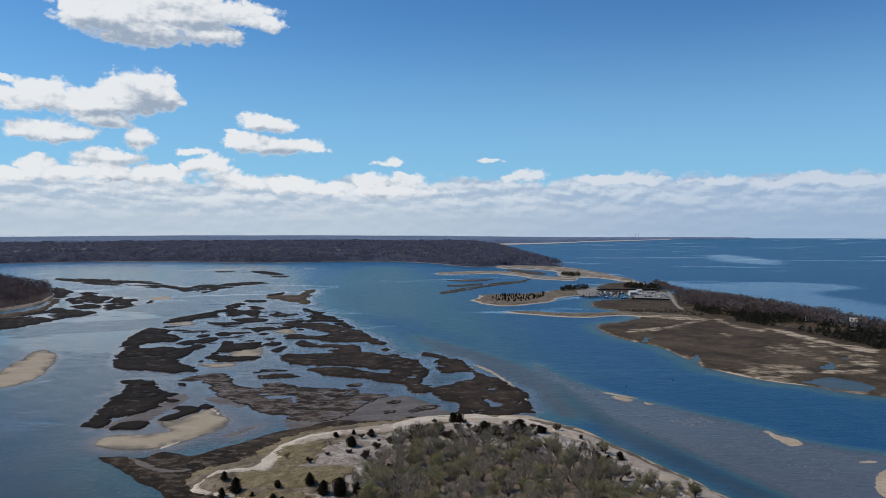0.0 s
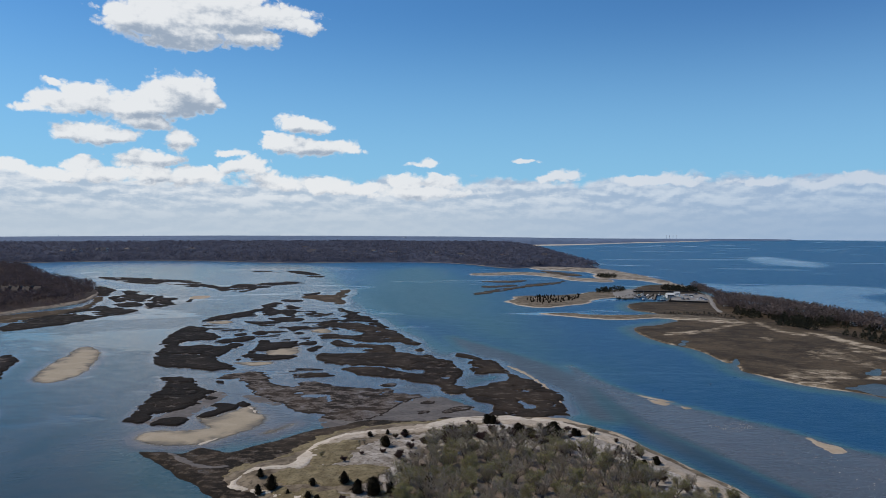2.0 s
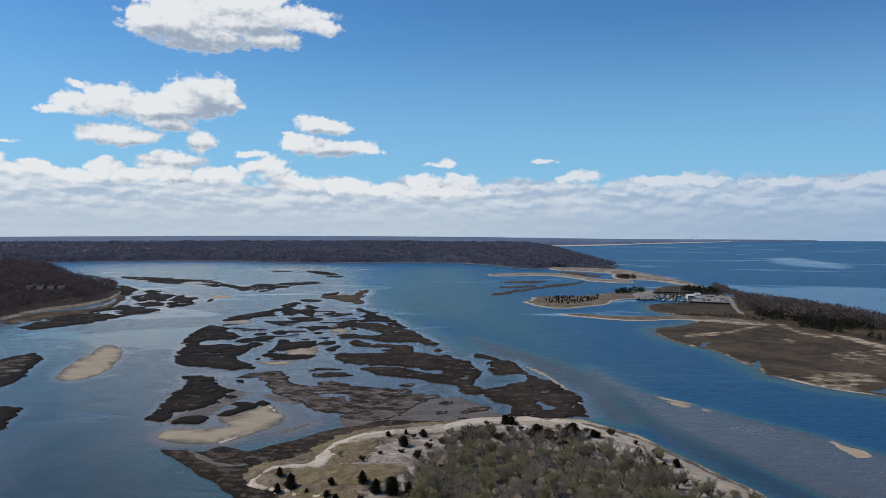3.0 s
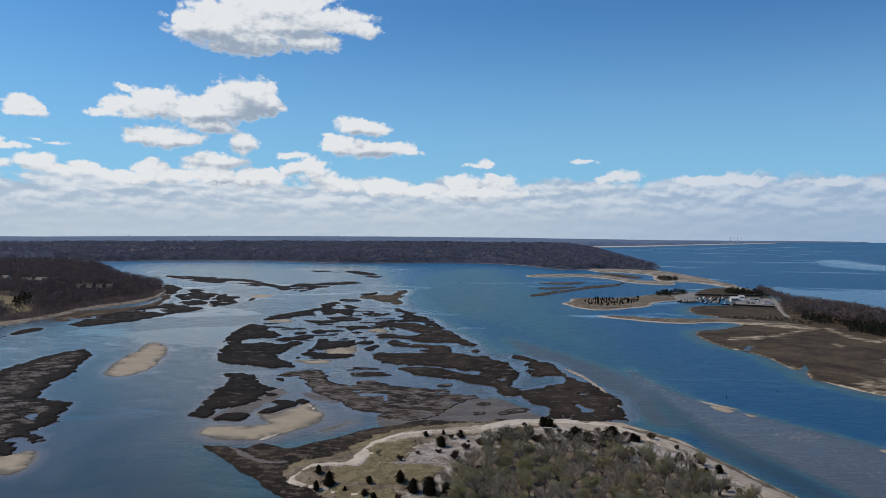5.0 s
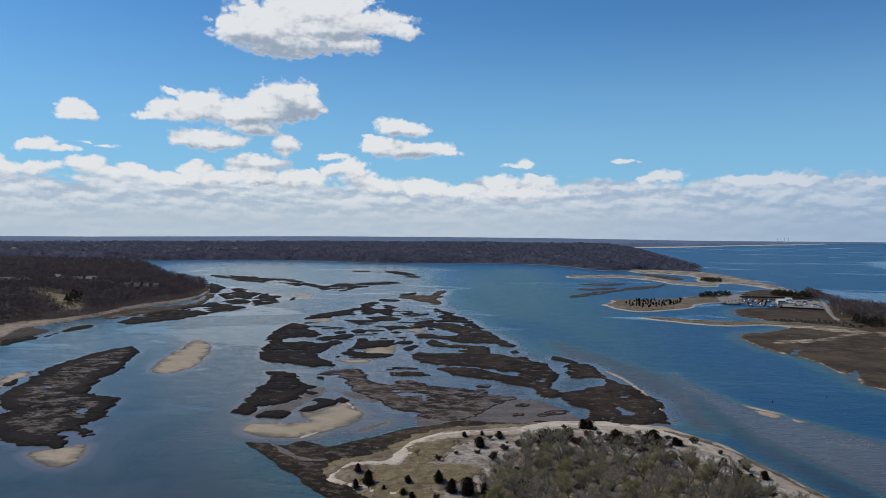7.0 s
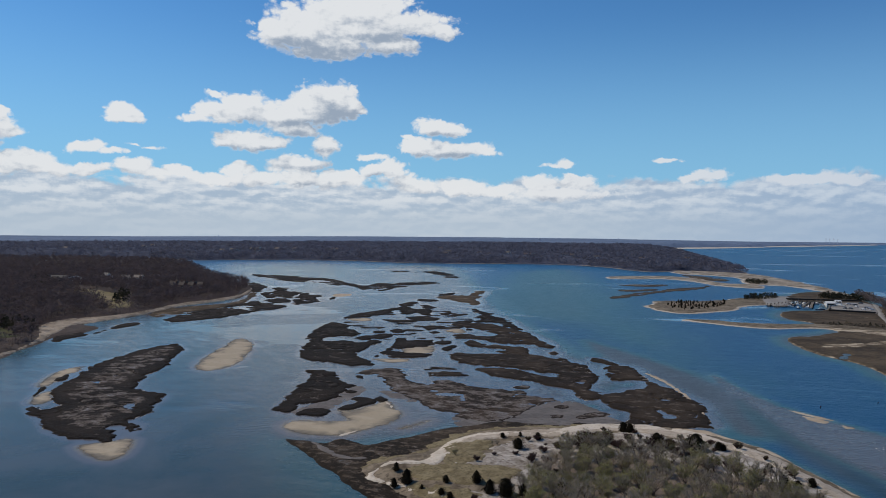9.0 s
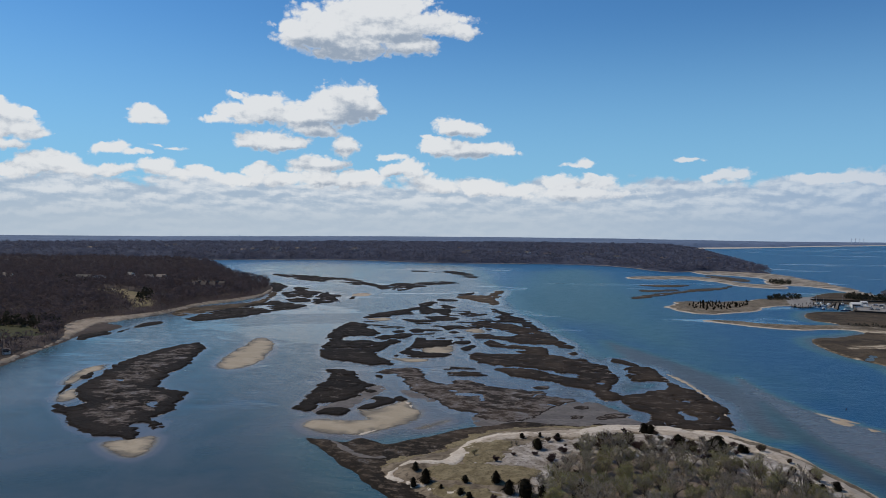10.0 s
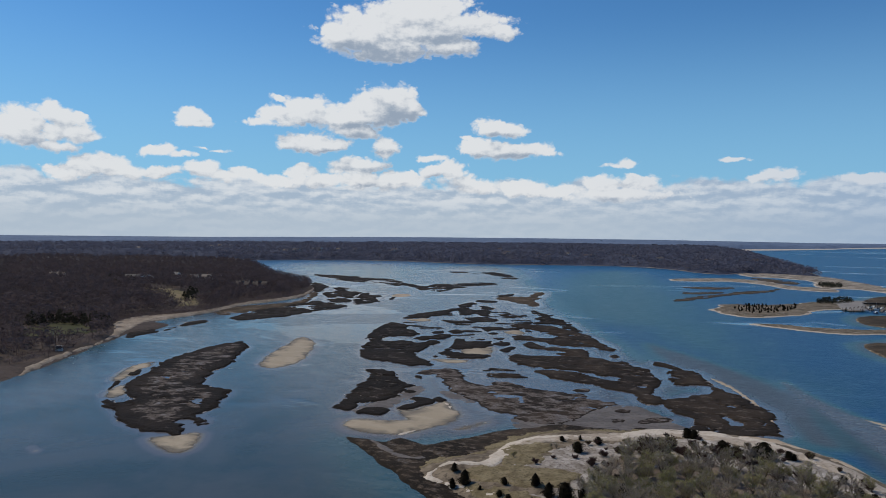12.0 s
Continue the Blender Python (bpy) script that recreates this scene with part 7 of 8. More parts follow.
FLOOR_SHRUBS = scattered([(-13.7, 178.1), (-10.4, 184.1), (-3.7, 186.7), (5.5, 188), (14.7, 186.9), (23.4, 183.7), (30, 178), (35.7, 170.5), (39.8, 164.5), (43, 156.3), (45.9, 149), (48.2, 141.6), (54.6, 129.1), (49.2, 116), (10.8, 113.9), (-15.3, 129.7), (-21.7, 144.1), (-19, 155.7), (-15.5, 166.6)], 3.2, 240, 43)
above_spit = over(spit_height, 0.25)
woods("undergrowth", FLOOR_SHRUBS[0::2], above_spit, (0.9, 2.2), TWIGS, "grey leafless undergrowth beneath the bare trees", 60, 11, False, 1.5)
woods("undergrowth", FLOOR_SHRUBS[1::4], above_spit, (0.8, 1.8), BUDS, "olive budding briars beneath the bare trees", 60, 12, False, 1.6)
woods("undergrowth", FLOOR_SHRUBS[3::4], above_spit, (0.9, 2.0), THICKET, "maroon-brown thicket beneath the bare trees", 60, 13, False, 1.5)

# ---- buildings, boats and small things ----


def plain(name, colour, rough=0.7, spec=0.3, vary=0.25, size=1.5):
    m, g, shader, place = material(name, rough, spec)
    n, _ = g.noise(place, 1 / size, 4.0, 0.6)
    dark = tuple(v * (1 - vary) for v in colour)
    g.put(shader.inputs["Base Color"], g.mix(g.ramp(n, 0.35, 0.65), dark, colour))
    return m


WHITE_PAINT = plain("white paint", (0.60, 0.60, 0.58), 0.6, 0.4, 0.1)
GREY_PAINT = plain("grey clapboard", (0.36, 0.35, 0.33))
BRICK_RED = plain("red-brown brick", (0.16, 0.080, 0.062))
PALE_ROOF = plain("pale weathered roof", (0.105, 0.084, 0.080))
MANSION_ROOF = plain("worn grey-brown slate", (0.048, 0.035, 0.034))
DARK_ROOF = plain("dark shingle roof", (0.085, 0.078, 0.075))
GLASS = plain("dark window glass", (0.02, 0.025, 0.03), 0.08, 0.6, 0.05)
TIMBER = plain("weathered dock timber", (0.17, 0.145, 0.115), 0.9, 0.2)
DARK_TIMBER = plain("tarred piles", (0.05, 0.042, 0.036), 0.9, 0.2)
STEEL = plain("grey steel", (0.30, 0.31, 0.33), 0.5, 0.5)
CONCRETE = plain("pale concrete", (0.42, 0.50, 0.62), 0.85, 0.2)
RED_BAND = plain("faded red band", (0.30, 0.09, 0.07))
NAVY = plain("navy hull paint", (0.02, 0.035, 0.08), 0.4, 0.5)
TYRE = plain("black rubber", (0.02, 0.02, 0.02), 0.9, 0.2)
CAR_DARK = plain("dark grey car paint", (0.06, 0.065, 0.075), 0.3, 0.6, 0.05)
CAR_PALE = plain("silver car paint", (0.45, 0.46, 0.48), 0.3, 0.6, 0.05)
RED_PAINT = plain("red marker paint", (0.35, 0.04, 0.03))


def solid(name, boxes, mat, bevel=0.03):
    """Bevelled blocks joined into one part: each its middle, size and how much its top tapers."""
    bm = bmesh.new()
    for (x, y, z), (w, d, h), taper in boxes:
        made = bmesh.ops.create_cube(bm, size=1.0)["verts"]
        for v in made:
            k = 1 - taper if v.co.z > 0 else 1
            v.co = Vector((x + v.co.x * w * k, y + v.co.y * d * k, z + v.co.z * h))
    if bevel:
        bmesh.ops.bevel(bm, geom=bm.edges[:], offset=bevel, segments=1, affect="EDGES")
    data = bpy.data.meshes.new(name)
    bm.to_mesh(data)
    bm.free()
    data.materials.append(mat)
    return data


def tube(name, rings, mat, sides=12):
    """A turned shape from rings of radius and height."""
    bm = bmesh.new()
    loops = []
    for r, z in rings:
        loops.append([bm.verts.new((r * math.cos(2 * math.pi * i / sides), r * math.sin(2 * math.pi * i / sides), z)) for i in range(sides)])
    for a, b in zip(loops, loops[1:]):
        for i in range(sides):
            bm.faces.new((a[i], a[(i + 1) % sides], b[(i + 1) % sides], b[i]))
    bm.faces.new(loops[-1])
    bm.faces.new(loops[0][::-1])
    data = bpy.data.meshes.new(name)
    bm.to_mesh(data)
    bm.free()
    data.materials.append(mat)
    return data


def gable(name, w, d, eave, rise, mat, over_hang=0.4, thick=0.25):
    """A pitched roof with its ridge along x."""
    bm = bmesh.new()
    a, b = w / 2 + over_hang, d / 2 + over_hang
    drop = rise * over_hang / (d / 2)
    lower = [(-a, -b, eave - drop), (a, -b, eave - drop), (a, 0, eave + rise), (-a, 0, eave + rise), (a, b, eave - drop), (-a, b, eave - drop)]
    low = [bm.verts.new(p) for p in lower]
    top = [bm.verts.new((x, y, z + thick)) for x, y, z in lower]
    for f in ((0, 1, 2, 3), (3, 2, 4, 5)):
        bm.faces.new([top[i] for i in f])
        bm.faces.new([low[i] for i in f[::-1]])
    for i, j in ((0, 1), (1, 2), (2, 4), (4, 5), (5, 3), (3, 0)):
        bm.faces.new((low[i], low[j], top[j], top[i]))
    data = bpy.data.meshes.new(name)
    bm.to_mesh(data)
    bm.free()
    data.materials.append(mat)
    return data


def gable_wall(name, w, d, eave, rise, mat):
    """The body of a house, up into its gables."""
    bm = bmesh.new()
    section = ((-d / 2, -1.0), (d / 2, -1.0), (d / 2, eave), (0, eave + rise - 0.02), (-d / 2, eave))
    ends = [[bm.verts.new((x, y, z)) for y, z in section] for x in (-w / 2, w / 2)]
    bm.faces.new(ends[0][::-1])
    bm.faces.new(ends[1])
    for i in range(5):
        j = (i + 1) % 5
        bm.faces.new((ends[0][i], ends[0][j], ends[1][j], ends[1][i]))
    bmesh.ops.recalc_face_normals(bm, faces=bm.faces[:])
    data = bpy.data.meshes.new(name)
    bm.to_mesh(data)
    bm.free()
    data.materials.append(mat)
    return data


def house(x, y, z, turn, w, d, eave, rise, wall, roof, label, wings=1, chimneys=1, group=""):
    ob = new("house")
    ob.matrix_basis = pose(x, y, z, 0, 0, turn)
    for k in range(wings):
        along = (k - (wings - 1) / 2) * w * 0.85
        back = 0.0 if k % 2 == 0 else d * 0.18
        across = k % 2 == 1
        ww, dd = (w, d) if not across else (d * 1.05, w * 0.9)
        shift = Matrix.Translation((along, back, 0)) @ (Matrix.Rotation(math.pi / 2, 4, "Z") if across else Matrix.Identity(4))
        body = part("wall", gable_wall("wall", ww, dd, eave, rise, wall), ob)
        body.matrix_basis = shift
        top = part("roof", gable("roof", ww, dd, eave, rise, roof), ob)
        top.matrix_basis = shift
        count = max(2, int(w / 3.2))
        casing = solid("window", [((0, 0, 0.78), (1.3, 0.16, 0.14), 0), ((0, 0, -0.78), (1.4, 0.22, 0.14), 0), ((-0.6, 0, 0), (0.12, 0.16, 1.44), 0), ((0.6, 0, 0), (0.12, 0.16, 1.44), 0), ((0, 0, 0), (1.1, 0.10, 0.06), 0)], WHITE_PAINT, 0)
        pane = solid("pane", [((0, 0, 0), (1.1, 0.06, 1.42), 0)], GLASS, 0)
        for side in (-1, 1):
            for i in range(count):
                for level in range(max(1, int(eave / 2.8))):
                    win = part("window", casing, ob)
                    part("pane", pane, win, "dark window glass")
                    dep = (d / 2 if not across else w * 0.45) + 0.02
                    win.matrix_basis = Matrix.Translation((along + (i - (count - 1) / 2) * (w / count) * (0.8 if not across else 0.4), back + side * (dep if not across else d * 0.525 + 0.02), 1.5 + 2.7 * level))
    for k in range(chimneys):
        stack = part("chimney", solid("chimney", [((0, 0, 0), (0.9, 0.9, 2.4), 0.05), ((0, 0, 1.25), (1.1, 1.1, 0.2), 0)], BRICK_RED), ob)
        stack.matrix_basis = Matrix.Translation(((k - (chimneys - 1) / 2) * w * 0.7 + 0.6, 0.4, eave + rise + 0.3))
    return tagged(ob, label, "house", group)


def headland_houses():
    for (x, y), turn, w, d, eave, rise, wall, roof, label, wings, chimneys in (
        ((-425.4, 628.2), 14, 5.5, 7, 3.4, 3.4, BRICK_RED, MANSION_ROOF, "large brick house with many steep gables among bare trees", 7, 4),
        ((-548.9, 692.8), 25, 9, 7, 4.0, 3.2, GREY_PAINT, PALE_ROOF, "grey house with a pale roof among bare trees", 1, 1),
        ((-536.1, 698.7), 5, 11, 8, 4.2, 3.0, GREY_PAINT, PALE_ROOF, "small grey house with a pale roof in the woods", 1, 1),
        ((-585.4, 643.2), 30, 16, 9, 4.8, 3.0, WHITE_PAINT, DARK_ROOF, "white house with a dark roof in the woods", 2, 1),
        ((-567.3, 684.3), -20, 10, 8, 6.0, 3.4, WHITE_PAINT, DARK_ROOF, "tall white house behind dark evergreens", 1, 1),
        ((-685.4, 619.0), 15, 11, 8, 4.5, 3.0, WHITE_PAINT, PALE_ROOF, "white house with a pale roof in the woods", 1, 1),
        ((-671.1, 614.8), 15, 9, 8, 4.5, 3.0, WHITE_PAINT, PALE_ROOF, "white house with a pale roof in the woods", 1, 0),
        ((-293.0, 267.3), 40, 3.2, 2.4, 1.5, 0.8, WHITE_PAINT, PALE_ROOF, "small pale beach hut on the shore", 1, 0),
    ):
        house(x, y, at_height(headland_height, x, y) + 0.4, turn, w, d, eave, rise, wall, roof, label, wings, chimneys)


def bluff_houses():
    for (x, y), turn, w, d, eave, rise, wall, roof, label, wings in (
        ((251.8, 474.1), -20, 7, 5.5, 2.8, 2.0, WHITE_PAINT, PALE_ROOF, "low white cottage with a pale roof above the meadow", 1),
        ((254.0, 453.1), -20, 4, 4, 3.6, 2.2, WHITE_PAINT, PALE_ROOF, "narrow white cottage among evergreens", 1),
        ((253.6, 428.7), -25, 3.6, 4, 5.4, 2.2, WHITE_PAINT, GREY_PAINT, "tall white cottage among dark evergreens", 1),
        ((288.9, 480.5), -20, 7, 4.5, 2.4, 1.5, GREY_PAINT, PALE_ROOF, "long low grey house near the bluff", 1),
        ((281.4, 450.3), -20, 3.5, 3.5, 2.8, 1.5, WHITE_PAINT, PALE_ROOF, "small white cottage near the bluff", 1),
        ((252.1, 515.0), -20, 7, 6, 3.6, 2.2, GREY_PAINT, DARK_ROOF, "small grey cottage in bare woods", 1),
        ((212.5, 601.4), -10, 6, 6, 3.4, 2.0, GREY_PAINT, PALE_ROOF, "small pale cottage in bare woods", 1),
    ):
        house(x, y, at_height(mainland_height, x, y) + 0.3, turn, w, d, eave, rise, wall, roof, label, wings, 1)


def far_houses():
    rng = random.Random(14)
    for x, y in [(-999.2, 1697.1), (-989.5, 1778.9), (-998.7, 1822.1), (-781.2, 1869.1), (-522.9, 1869.2), (-521.8, 2076.8), (-435.8, 1823), (-302.3, 1697.1), (-272.8, 1823), (-203.4, 1737.1), (-121.5, 1779), (-101.7, 1737.1), (-38.3, 1622.5), (58.1, 1554.1), (159.7, 1622.5), (-939.7, 1822.6), (-1431.5, 1576.7), (-1382.2, 1824.9), (-1437.5, 1940.5), (-997.6, 1630.5), (-924.2, 1679.3), (-888, 1828), (-757.8, 1790.2), (-421.8, 1736.3), (-342.9, 1785)]:
        wall, roof, label = rng.choice(((WHITE_PAINT, DARK_ROOF, "white shore house with a dark roof in far woods"), (GREY_PAINT, PALE_ROOF, "grey shore house with a pale roof in far woods")))
        house(x, y, at_height(far_height, x, y) + 3.5, rng.uniform(-25, 25), rng.uniform(11, 18), 9, 4.8, 3.4, wall, roof, label, rng.choice((1, 1, 2)), 1, "houses on the far shore")


headland_houses()
bluff_houses()
far_houses()


def power_station():
    for x, y in [(1150.2, 4301.3), (1168.4, 4297.6), (1188.2, 4293.5), (1206.4, 4289.7)]:
        stack = new("chimney_stack")
        stack.matrix_basis = pose(x, y, 46, 0, 0, 0)
        part("shaft", tube("shaft", ((1.2, -6), (1.0, 12), (0.8, 24)), CONCRETE), stack)
        for h in (17, 21):
            part("band", tube("band", ((1.12, h), (1.05, h + 1.4)), RED_BAND), stack, "faded red band")
        tagged(stack, "tall pale power-station chimney on the far coast", "chimney", "power-station chimneys")


power_station()


def far_blocks():
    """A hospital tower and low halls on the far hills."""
    for (x, y), z, w, d, h, label in (
        ((-421.9, 4055.0), 30, 20, 14, 20, "grey tower block on the far wooded hills"),
        ((-455.0, 3886.9), 28, 38, 20, 12, "low pale hall on the far wooded hills"),
        ((-243.7, 3844.4), 28, 45, 20, 10, "long low pale hall on the far hills"),
    ):
        block = new("office_block")
        block.matrix_basis = pose(x, y, z, 0, 0, 8)
        part("wall", solid("wall", [((0, 0, h / 2 - 4), (w, d, h + 8), 0)], CONCRETE), block)
        part("roof", solid("roof", [((0, 0, h + 0.4), (w + 0.6, d + 0.6, 0.8), 0), ((w * 0.2, 0, h + 2), (w * 0.3, d * 0.4, 2.6), 0)], STEEL), block)
        pane = solid("window", [((0, 0, 0), (w / 8, 0.3, 1.8), 0)], GLASS, 0.03)
        for level in range(int(h / 3.6)):
            for i in range(5):
                part("window", pane, block).matrix_basis = Matrix.Translation(((i - 2) * w / 5.4, -d / 2 - 0.05, 2.2 + 3.6 * level))
        tagged(block, label, "building", "buildings on the far hills")
    for x, y in [(-2383.2, 3847.9), (-1994.5, 4062.8), (-1232.6, 4284), (21.5, 4416.2)]:
        mast = new("radio_mast")
        mast.matrix_basis = pose(x, y, at_height(far_height, x, y), 0, 0, 0)
        part("pole", tube("pole", ((0.7, 0), (0.5, 14), (0.4, 17)), CONCRETE, 6), mast)
        part("tank", tube("tank", ((0.9, 12), (2.2, 13), (2.3, 14.5), (1.3, 16)), CONCRETE, 10), mast)
        tagged(mast, "slender grey mast above the far hills", "mast", "masts on the far hills")


far_blocks()


def hull_mesh(name, long, beam, deep, mat):
    """A pointed hull with sheer and a flat stern."""
    bm = bmesh.new()
    rings = []
    for t in (0.0, 0.25, 0.55, 0.8, 0.94, 1.0):
        wide = beam / 2 * (1 - max(0, (t - 0.45) / 0.55) ** 2.2) * (0.9 + 0.1 * min(1, t * 4))
        sheer = deep + 0.25 * t * t * deep
        x = (t - 0.5) * long
        rings.append([bm.verts.new((x, s * max(wide * k, 0.01), z)) for s, k, z in ((-1, 1, sheer), (-1, 0.9, 0.15), (-1, 0.35, -0.35), (1, 0.35, -0.35), (1, 0.9, 0.15), (1, 1, sheer))])
    for a, b in zip(rings, rings[1:]):
        for i in range(6):
            j = (i + 1) % 6
            bm.faces.new((a[i], b[i], b[j], a[j]))
    bm.faces.new(rings[0])
    bm.faces.new(rings[-1][::-1])
    bmesh.ops.recalc_face_normals(bm, faces=bm.faces[:])
    data = bpy.data.meshes.new(name)
    bm.to_mesh(data)
    bm.free()
    data.materials.append(mat)
    return data


def boat(long, mat, mast, label):
    ob = new("boat")
    beam = long * 0.31
    part("hull", hull_mesh("hull", long, beam, 0.95, mat), ob)
    cabin = part("cabin", solid("cabin", [((long * 0.02, 0, 1.45), (long * 0.36, beam * 0.66, 0.95), 0.18), ((long * 0.02, 0, 2.0), (long * 0.30, beam * 0.62, 0.10), 0)], WHITE_PAINT), ob)
    part("windscreen", solid("windscreen", [((long * 0.20, 0, 1.55), (0.12, beam * 0.56, 0.5), 0.1)], GLASS, 0.01), cabin)
    if mast:
        part("mast", tube("mast", ((0.09, 0.9), (0.05, long * 1.2)), STEEL, 6), ob)
    else:
        part("engine", solid("engine", [((-long * 0.52, 0, 0.85), (0.5, 0.5, 0.9), 0.2)], STEEL), ob)
    return tagged(ob, label, "boat", "boats in the marina")


def marina():
    kinds = (boat(7.5, WHITE_PAINT, False, "white motor boat moored in the marina"), boat(9.0, WHITE_PAINT, False, "white cabin cruiser moored in the marina"),
             boat(8.0, NAVY, True, "dark-hulled sailing boat with a bare mast in the marina"))
    rng = random.Random(3)
    spots = [(151.3, 673.3), (159.3, 698.9), (162.3, 692.3), (171.2, 705.6), (169.3, 679.5), (156.1, 661.2), (162.6, 661.2), (183.8, 712.4), (182, 685.9), (171.8, 655.3), (168.1, 719.4)]
    used = set()
    for i, (x, y) in enumerate(spots):
        k = rng.choice((0, 0, 1, 1, 2))
        turn = rng.choice((10, 190, 100, 280)) + rng.uniform(-8, 8)
        if k not in used:
            used.add(k)
            kinds[k].matrix_basis = pose(x, y, -0.1, 0, 0, turn)
        else:
            copy_thing(kinds[k], pose(x, y, -0.1, 0, 0, turn))
    for k in {0, 1, 2} - used:
        kinds[k].matrix_basis = pose(176.3, 712.4, -0.1, 0, 0, 15)
    # boats laid up on the hard
    for x, y in [(195.7, 698.9), (195.4, 685.9)]:
        copy_thing(kinds[rng.choice((0, 1))], pose(x, y, 1.4, 0, 0, rng.uniform(0, 360)))


def dock(a, b, wide, label):
    """A timber deck on piles between two places."""
    ax, ay, bx, by = *a, *b
    long = math.hypot(bx - ax, by - ay)
    ob = new("dock")
    ob.matrix_basis = pose((ax + bx) / 2, (ay + by) / 2, 0, 0, 0, math.degrees(math.atan2(by - ay, bx - ax)))
    part("deck", solid("deck", [((0, 0, 1.25), (long, wide, 0.25), 0), ((0, wide / 2 - 0.1, 1.05), (long, 0.2, 0.3), 0), ((0, -wide / 2 + 0.1, 1.05), (long, 0.2, 0.3), 0)], TIMBER), ob)
    pile = tube("pile", ((0.2, -1.0), (0.2, 2.6), (0.14, 2.8)), DARK_TIMBER, 8)
    for i in range(max(2, int(long / 6))):
        for s in (-1, 1):
            part("pile", pile, ob).matrix_basis = Matrix.Translation((-long / 2 + (i + 0.5) * long / max(2, int(long / 6)), s * (wide / 2 + 0.2), 0))
    return tagged(ob, label, "dock", "marina docks")


def bulkhead(a, b, high, label):
    """A dark sheet-pile wall with a timber cap."""
    ax, ay, bx, by = *a, *b
    long = math.hypot(bx - ax, by - ay)
    ob = new("sea_wall")
    ob.matrix_basis = pose((ax + bx) / 2, (ay + by) / 2, 0, 0, 0, math.degrees(math.atan2(by - ay, bx - ax)))
    part("wall", solid("wall", [((0, 0, high / 2 - 0.4), (long, 0.5, high + 0.8), 0)], DARK_TIMBER), ob)
    part("cap", solid("cap", [((0, 0, high + 0.1), (long, 0.8, 0.2), 0)], TIMBER), ob)
    return tagged(ob, label, "sea wall", "marina sea walls")


marina()
for a, b in zip([(163.2, 726.5), (154.9, 679.5), (161.5, 670.3), (133.2, 673.3), (136.9, 667.2), (182.1, 719.4)], [(194.9, 730.1), (172.2, 719.4), (179.2, 719.4), (158.5, 705.6), (151.3, 673.3), (165.8, 661.2)]):
    dock(a, b, 2.4, "weathered timber dock on dark piles")
for a, b in zip([(166, 752.5), (175.1, 643.9), (197.5, 726.5)], [(234, 752.5), (207.1, 632.8), (177.2, 649.5)]):
    bulkhead(a, b, 1.9, "dark timber sea wall with a pale cap")


def shed(x, y, turn, w, d, h, label):
    ob = new("marina_building")
    ob.matrix_basis = pose(x, y, 1.1, 0, 0, turn)
    part("wall", gable_wall("wall", w, d, h, 1.4, WHITE_PAINT), ob)
    part("roof", gable("roof", w, d, h, 1.4, WHITE_PAINT), ob, "white metal roof")
    pane = solid("window", [((0, 0, 0), (1.4, 0.12, 1.2), 0)], GLASS, 0.02)
    for i in range(4):
        part("window", pane, ob).matrix_basis = Matrix.Translation(((i - 1.5) * w / 4.4, -d / 2 - 0.03, 1.7))
    part("door", solid("door", [((w * 0.02, -d / 2 - 0.04, 1.0), (1.1, 0.1, 2.1), 0)], STEEL), ob)
    return tagged(ob, label, "building")


shed(187.1, 685.9, 12, 7, 5, 2.6, "white marina building with a pale metal roof")
shed(201.2, 712.4, 8, 5, 3.5, 1.8, "long low white shed beside the marina")


def car(mat, label):
    ob = new("car")
    part("body", solid("body", [((0, 0, 0.62), (4.4, 1.75, 0.62), 0.05), ((-0.1, 0, 1.15), (2.4, 1.6, 0.55), 0.22)], mat, 0.08), ob)
    part("window", solid("window", [((-0.1, 0, 1.16), (2.46, 1.5, 0.36), 0.2)], GLASS, 0.02), ob)
    wheel = tube("wheel", ((0.2, -0.11), (0.33, -0.09), (0.33, 0.09), (0.2, 0.11)), TYRE, 14)
    rim = tube("rim", ((0.12, -0.125), (0.2, -0.12), (0.2, 0.12), (0.12, 0.125)), STEEL, 10)
    for x in (-1.35, 1.35):
        for y in (-0.8, 0.8):
            at = part("wheel", wheel, ob)
            at.matrix_basis = pose(x, y, 0.33, 90, 0, 0)
            part("rim", rim, at, "grey metal rim")
    return tagged(ob, label, "car", "cars in the car park")


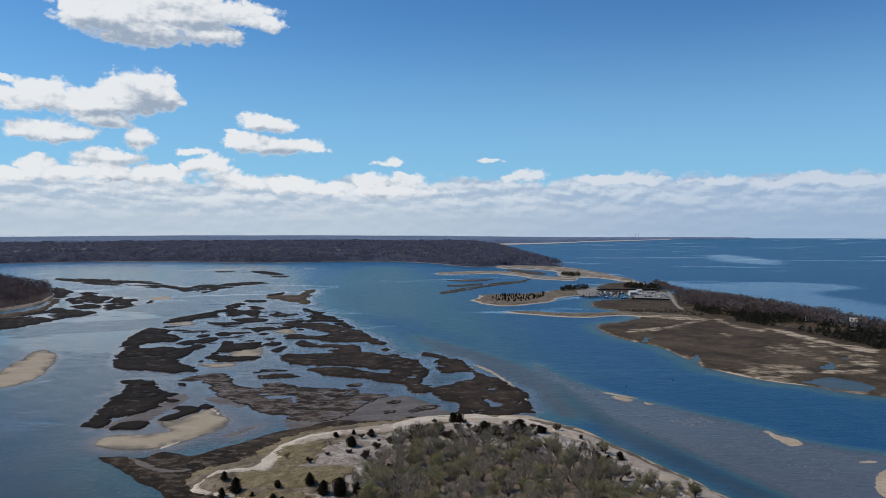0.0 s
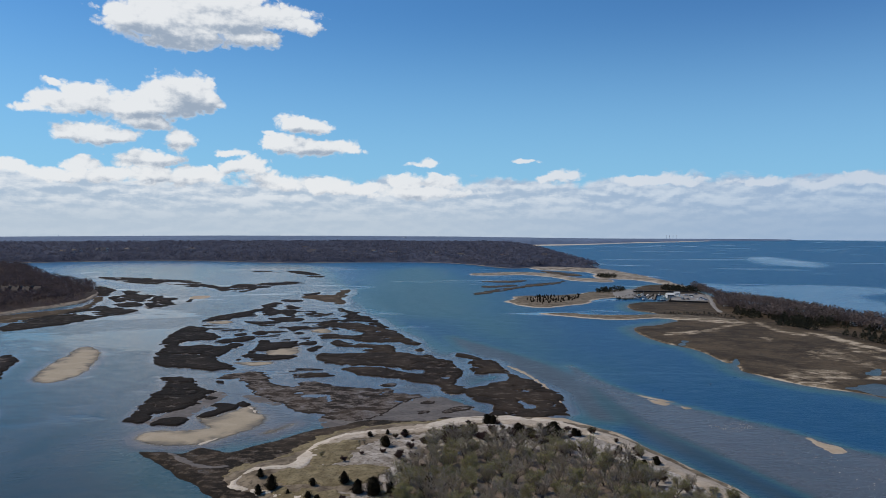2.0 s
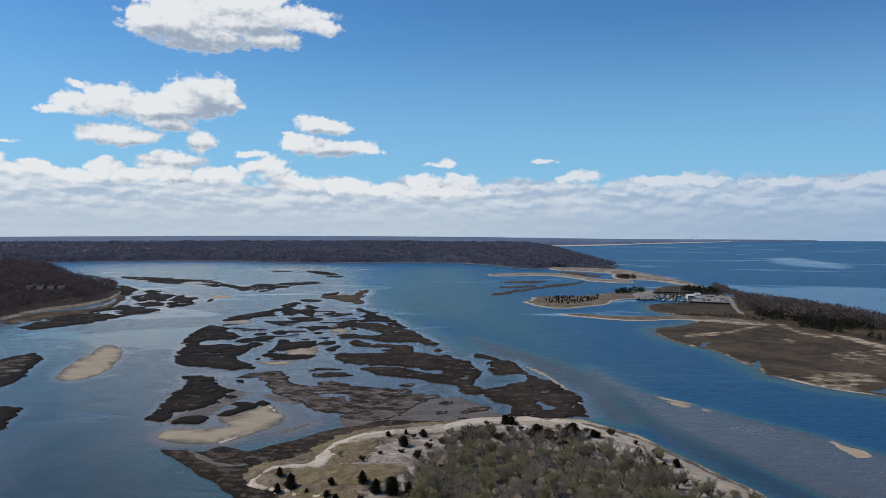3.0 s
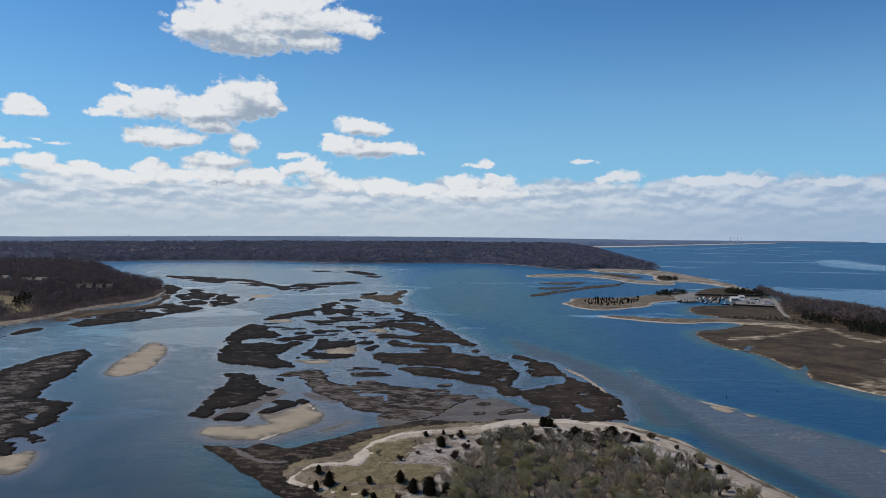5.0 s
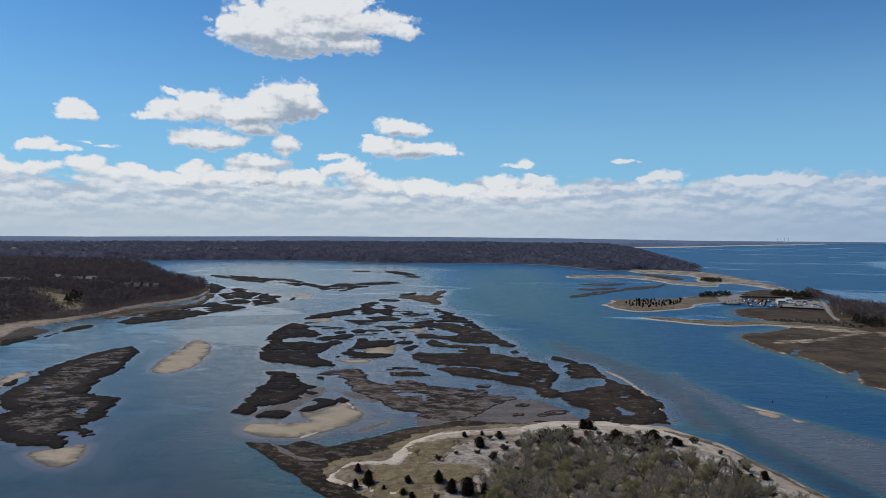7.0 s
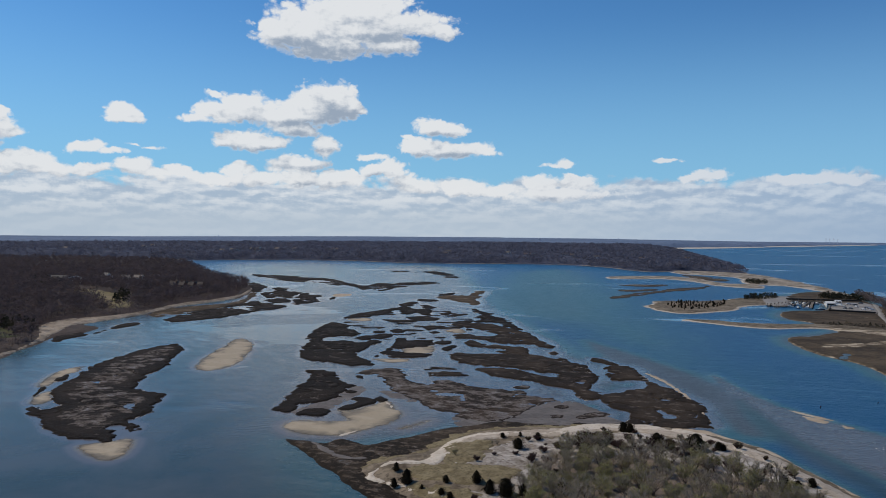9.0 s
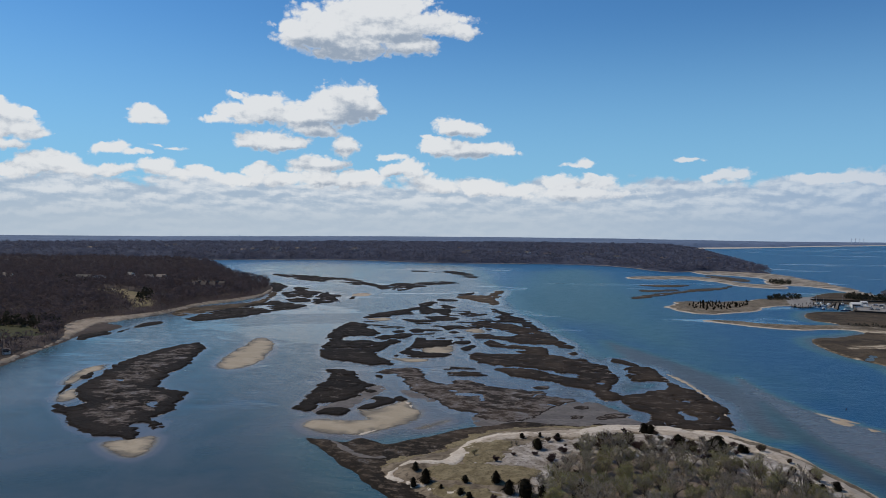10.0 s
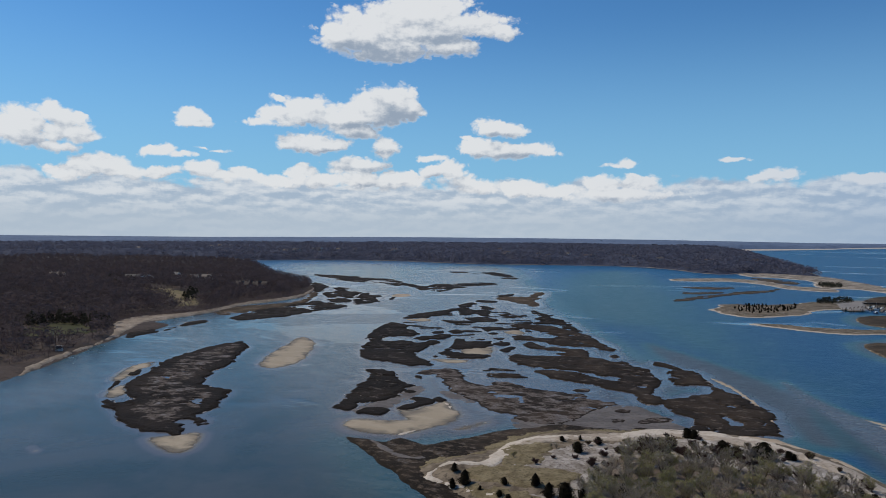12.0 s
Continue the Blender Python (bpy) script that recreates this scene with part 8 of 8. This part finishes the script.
def parked_cars():
    kinds = (car(CAR_DARK, "dark grey car on the pale car park"), car(CAR_PALE, "silver car on the pale car park"))
    rng = random.Random(8)
    spots = [(211.6, 698.9), (206.9, 679.5), (213.2, 673.3), (212.9, 667.2), (222.5, 719.4), (208.5, 705.6), (197, 661.2), (204.9, 655.3), (192.7, 661.2), (211.3, 655.3)]
    for i, (x, y) in enumerate(spots):
        at = pose(x, y, 1.16, 0, 0, rng.choice((20, 110, 200)) + rng.uniform(-6, 6))
        if i < 2:
            kinds[i].matrix_basis = at
        else:
            copy_thing(kinds[i % 2], at)


parked_cars()


def island_cedars():
    kind = cedar_tree(330, 5.0, 3.8, "dark cedar on the low sandy island", 1, 420, 1.2)
    tagged(kind, group="cedars on the sandy island")
    rng = random.Random(6)
    for i, (x, y) in enumerate(GROVE):
        turn, size = rng.uniform(0, 6.283), rng.uniform(0.30, 0.48)
        if i == 0:
            kind.matrix_basis = pose(x, y, 1.1)
            kind.scale = (0.4, 0.4, 0.4)
        else:
            place_copy(kind, x, y, 1.1, turn, size)


island_cedars()


def channel_markers():
    for i, (x, y) in enumerate([(71.9, 271.8), (94.3, 284.5)]):
        ob = new("channel_marker")
        ob.matrix_basis = pose(x, y, 0, 0, 0, 20)
        part("post", tube("post", ((0.12, -1.0), (0.10, 0.9), (0.07, 1.0)), DARK_TIMBER, 8), ob)
        part("board", solid("board", [((0, -0.13, 0.75), (0.3, 0.05, 0.3), 0)], RED_PAINT, 0.01), ob, "small red marker board")
        tagged(ob, "dark channel marker post standing in the water", "marker", "channel markers")


channel_markers()


def shell_flecks():
    """Small pale heaps of shell, awash on the shoal."""
    rng = random.Random(19)
    s = Soup()
    for x, y in scattered([(73, 225.7), (87, 228.5), (87.1, 221.6), (80.6, 216.3), (73.5, 218.9)], 0.5, 90, 51) + scattered([(85.9, 207.7), (98.5, 195.5), (101.9, 169.2), (94.8, 161.7), (86.5, 177.4), (79.7, 196.5)], 0.8, 60, 52):
        wide, high = rng.uniform(0.08, 0.34), rng.uniform(0.04, 0.10)
        ring = [Vector((x + math.cos(t * 1.047) * wide * rng.uniform(0.6, 1.5), y + math.sin(t * 1.047) * wide * rng.uniform(0.5, 0.9), -0.03)) for t in range(6)]
        top = Vector((x, y, high))
        for i in range(6):
            s.tri(ring[i], ring[(i + 1) % 6], top, 0.5)
    tagged(new("shell_heaps", s.mesh("shell_heaps", PALE_SAND)), "small pale heaps of shell awash on the shoal", "shells", kind="stuff")


shell_flecks()
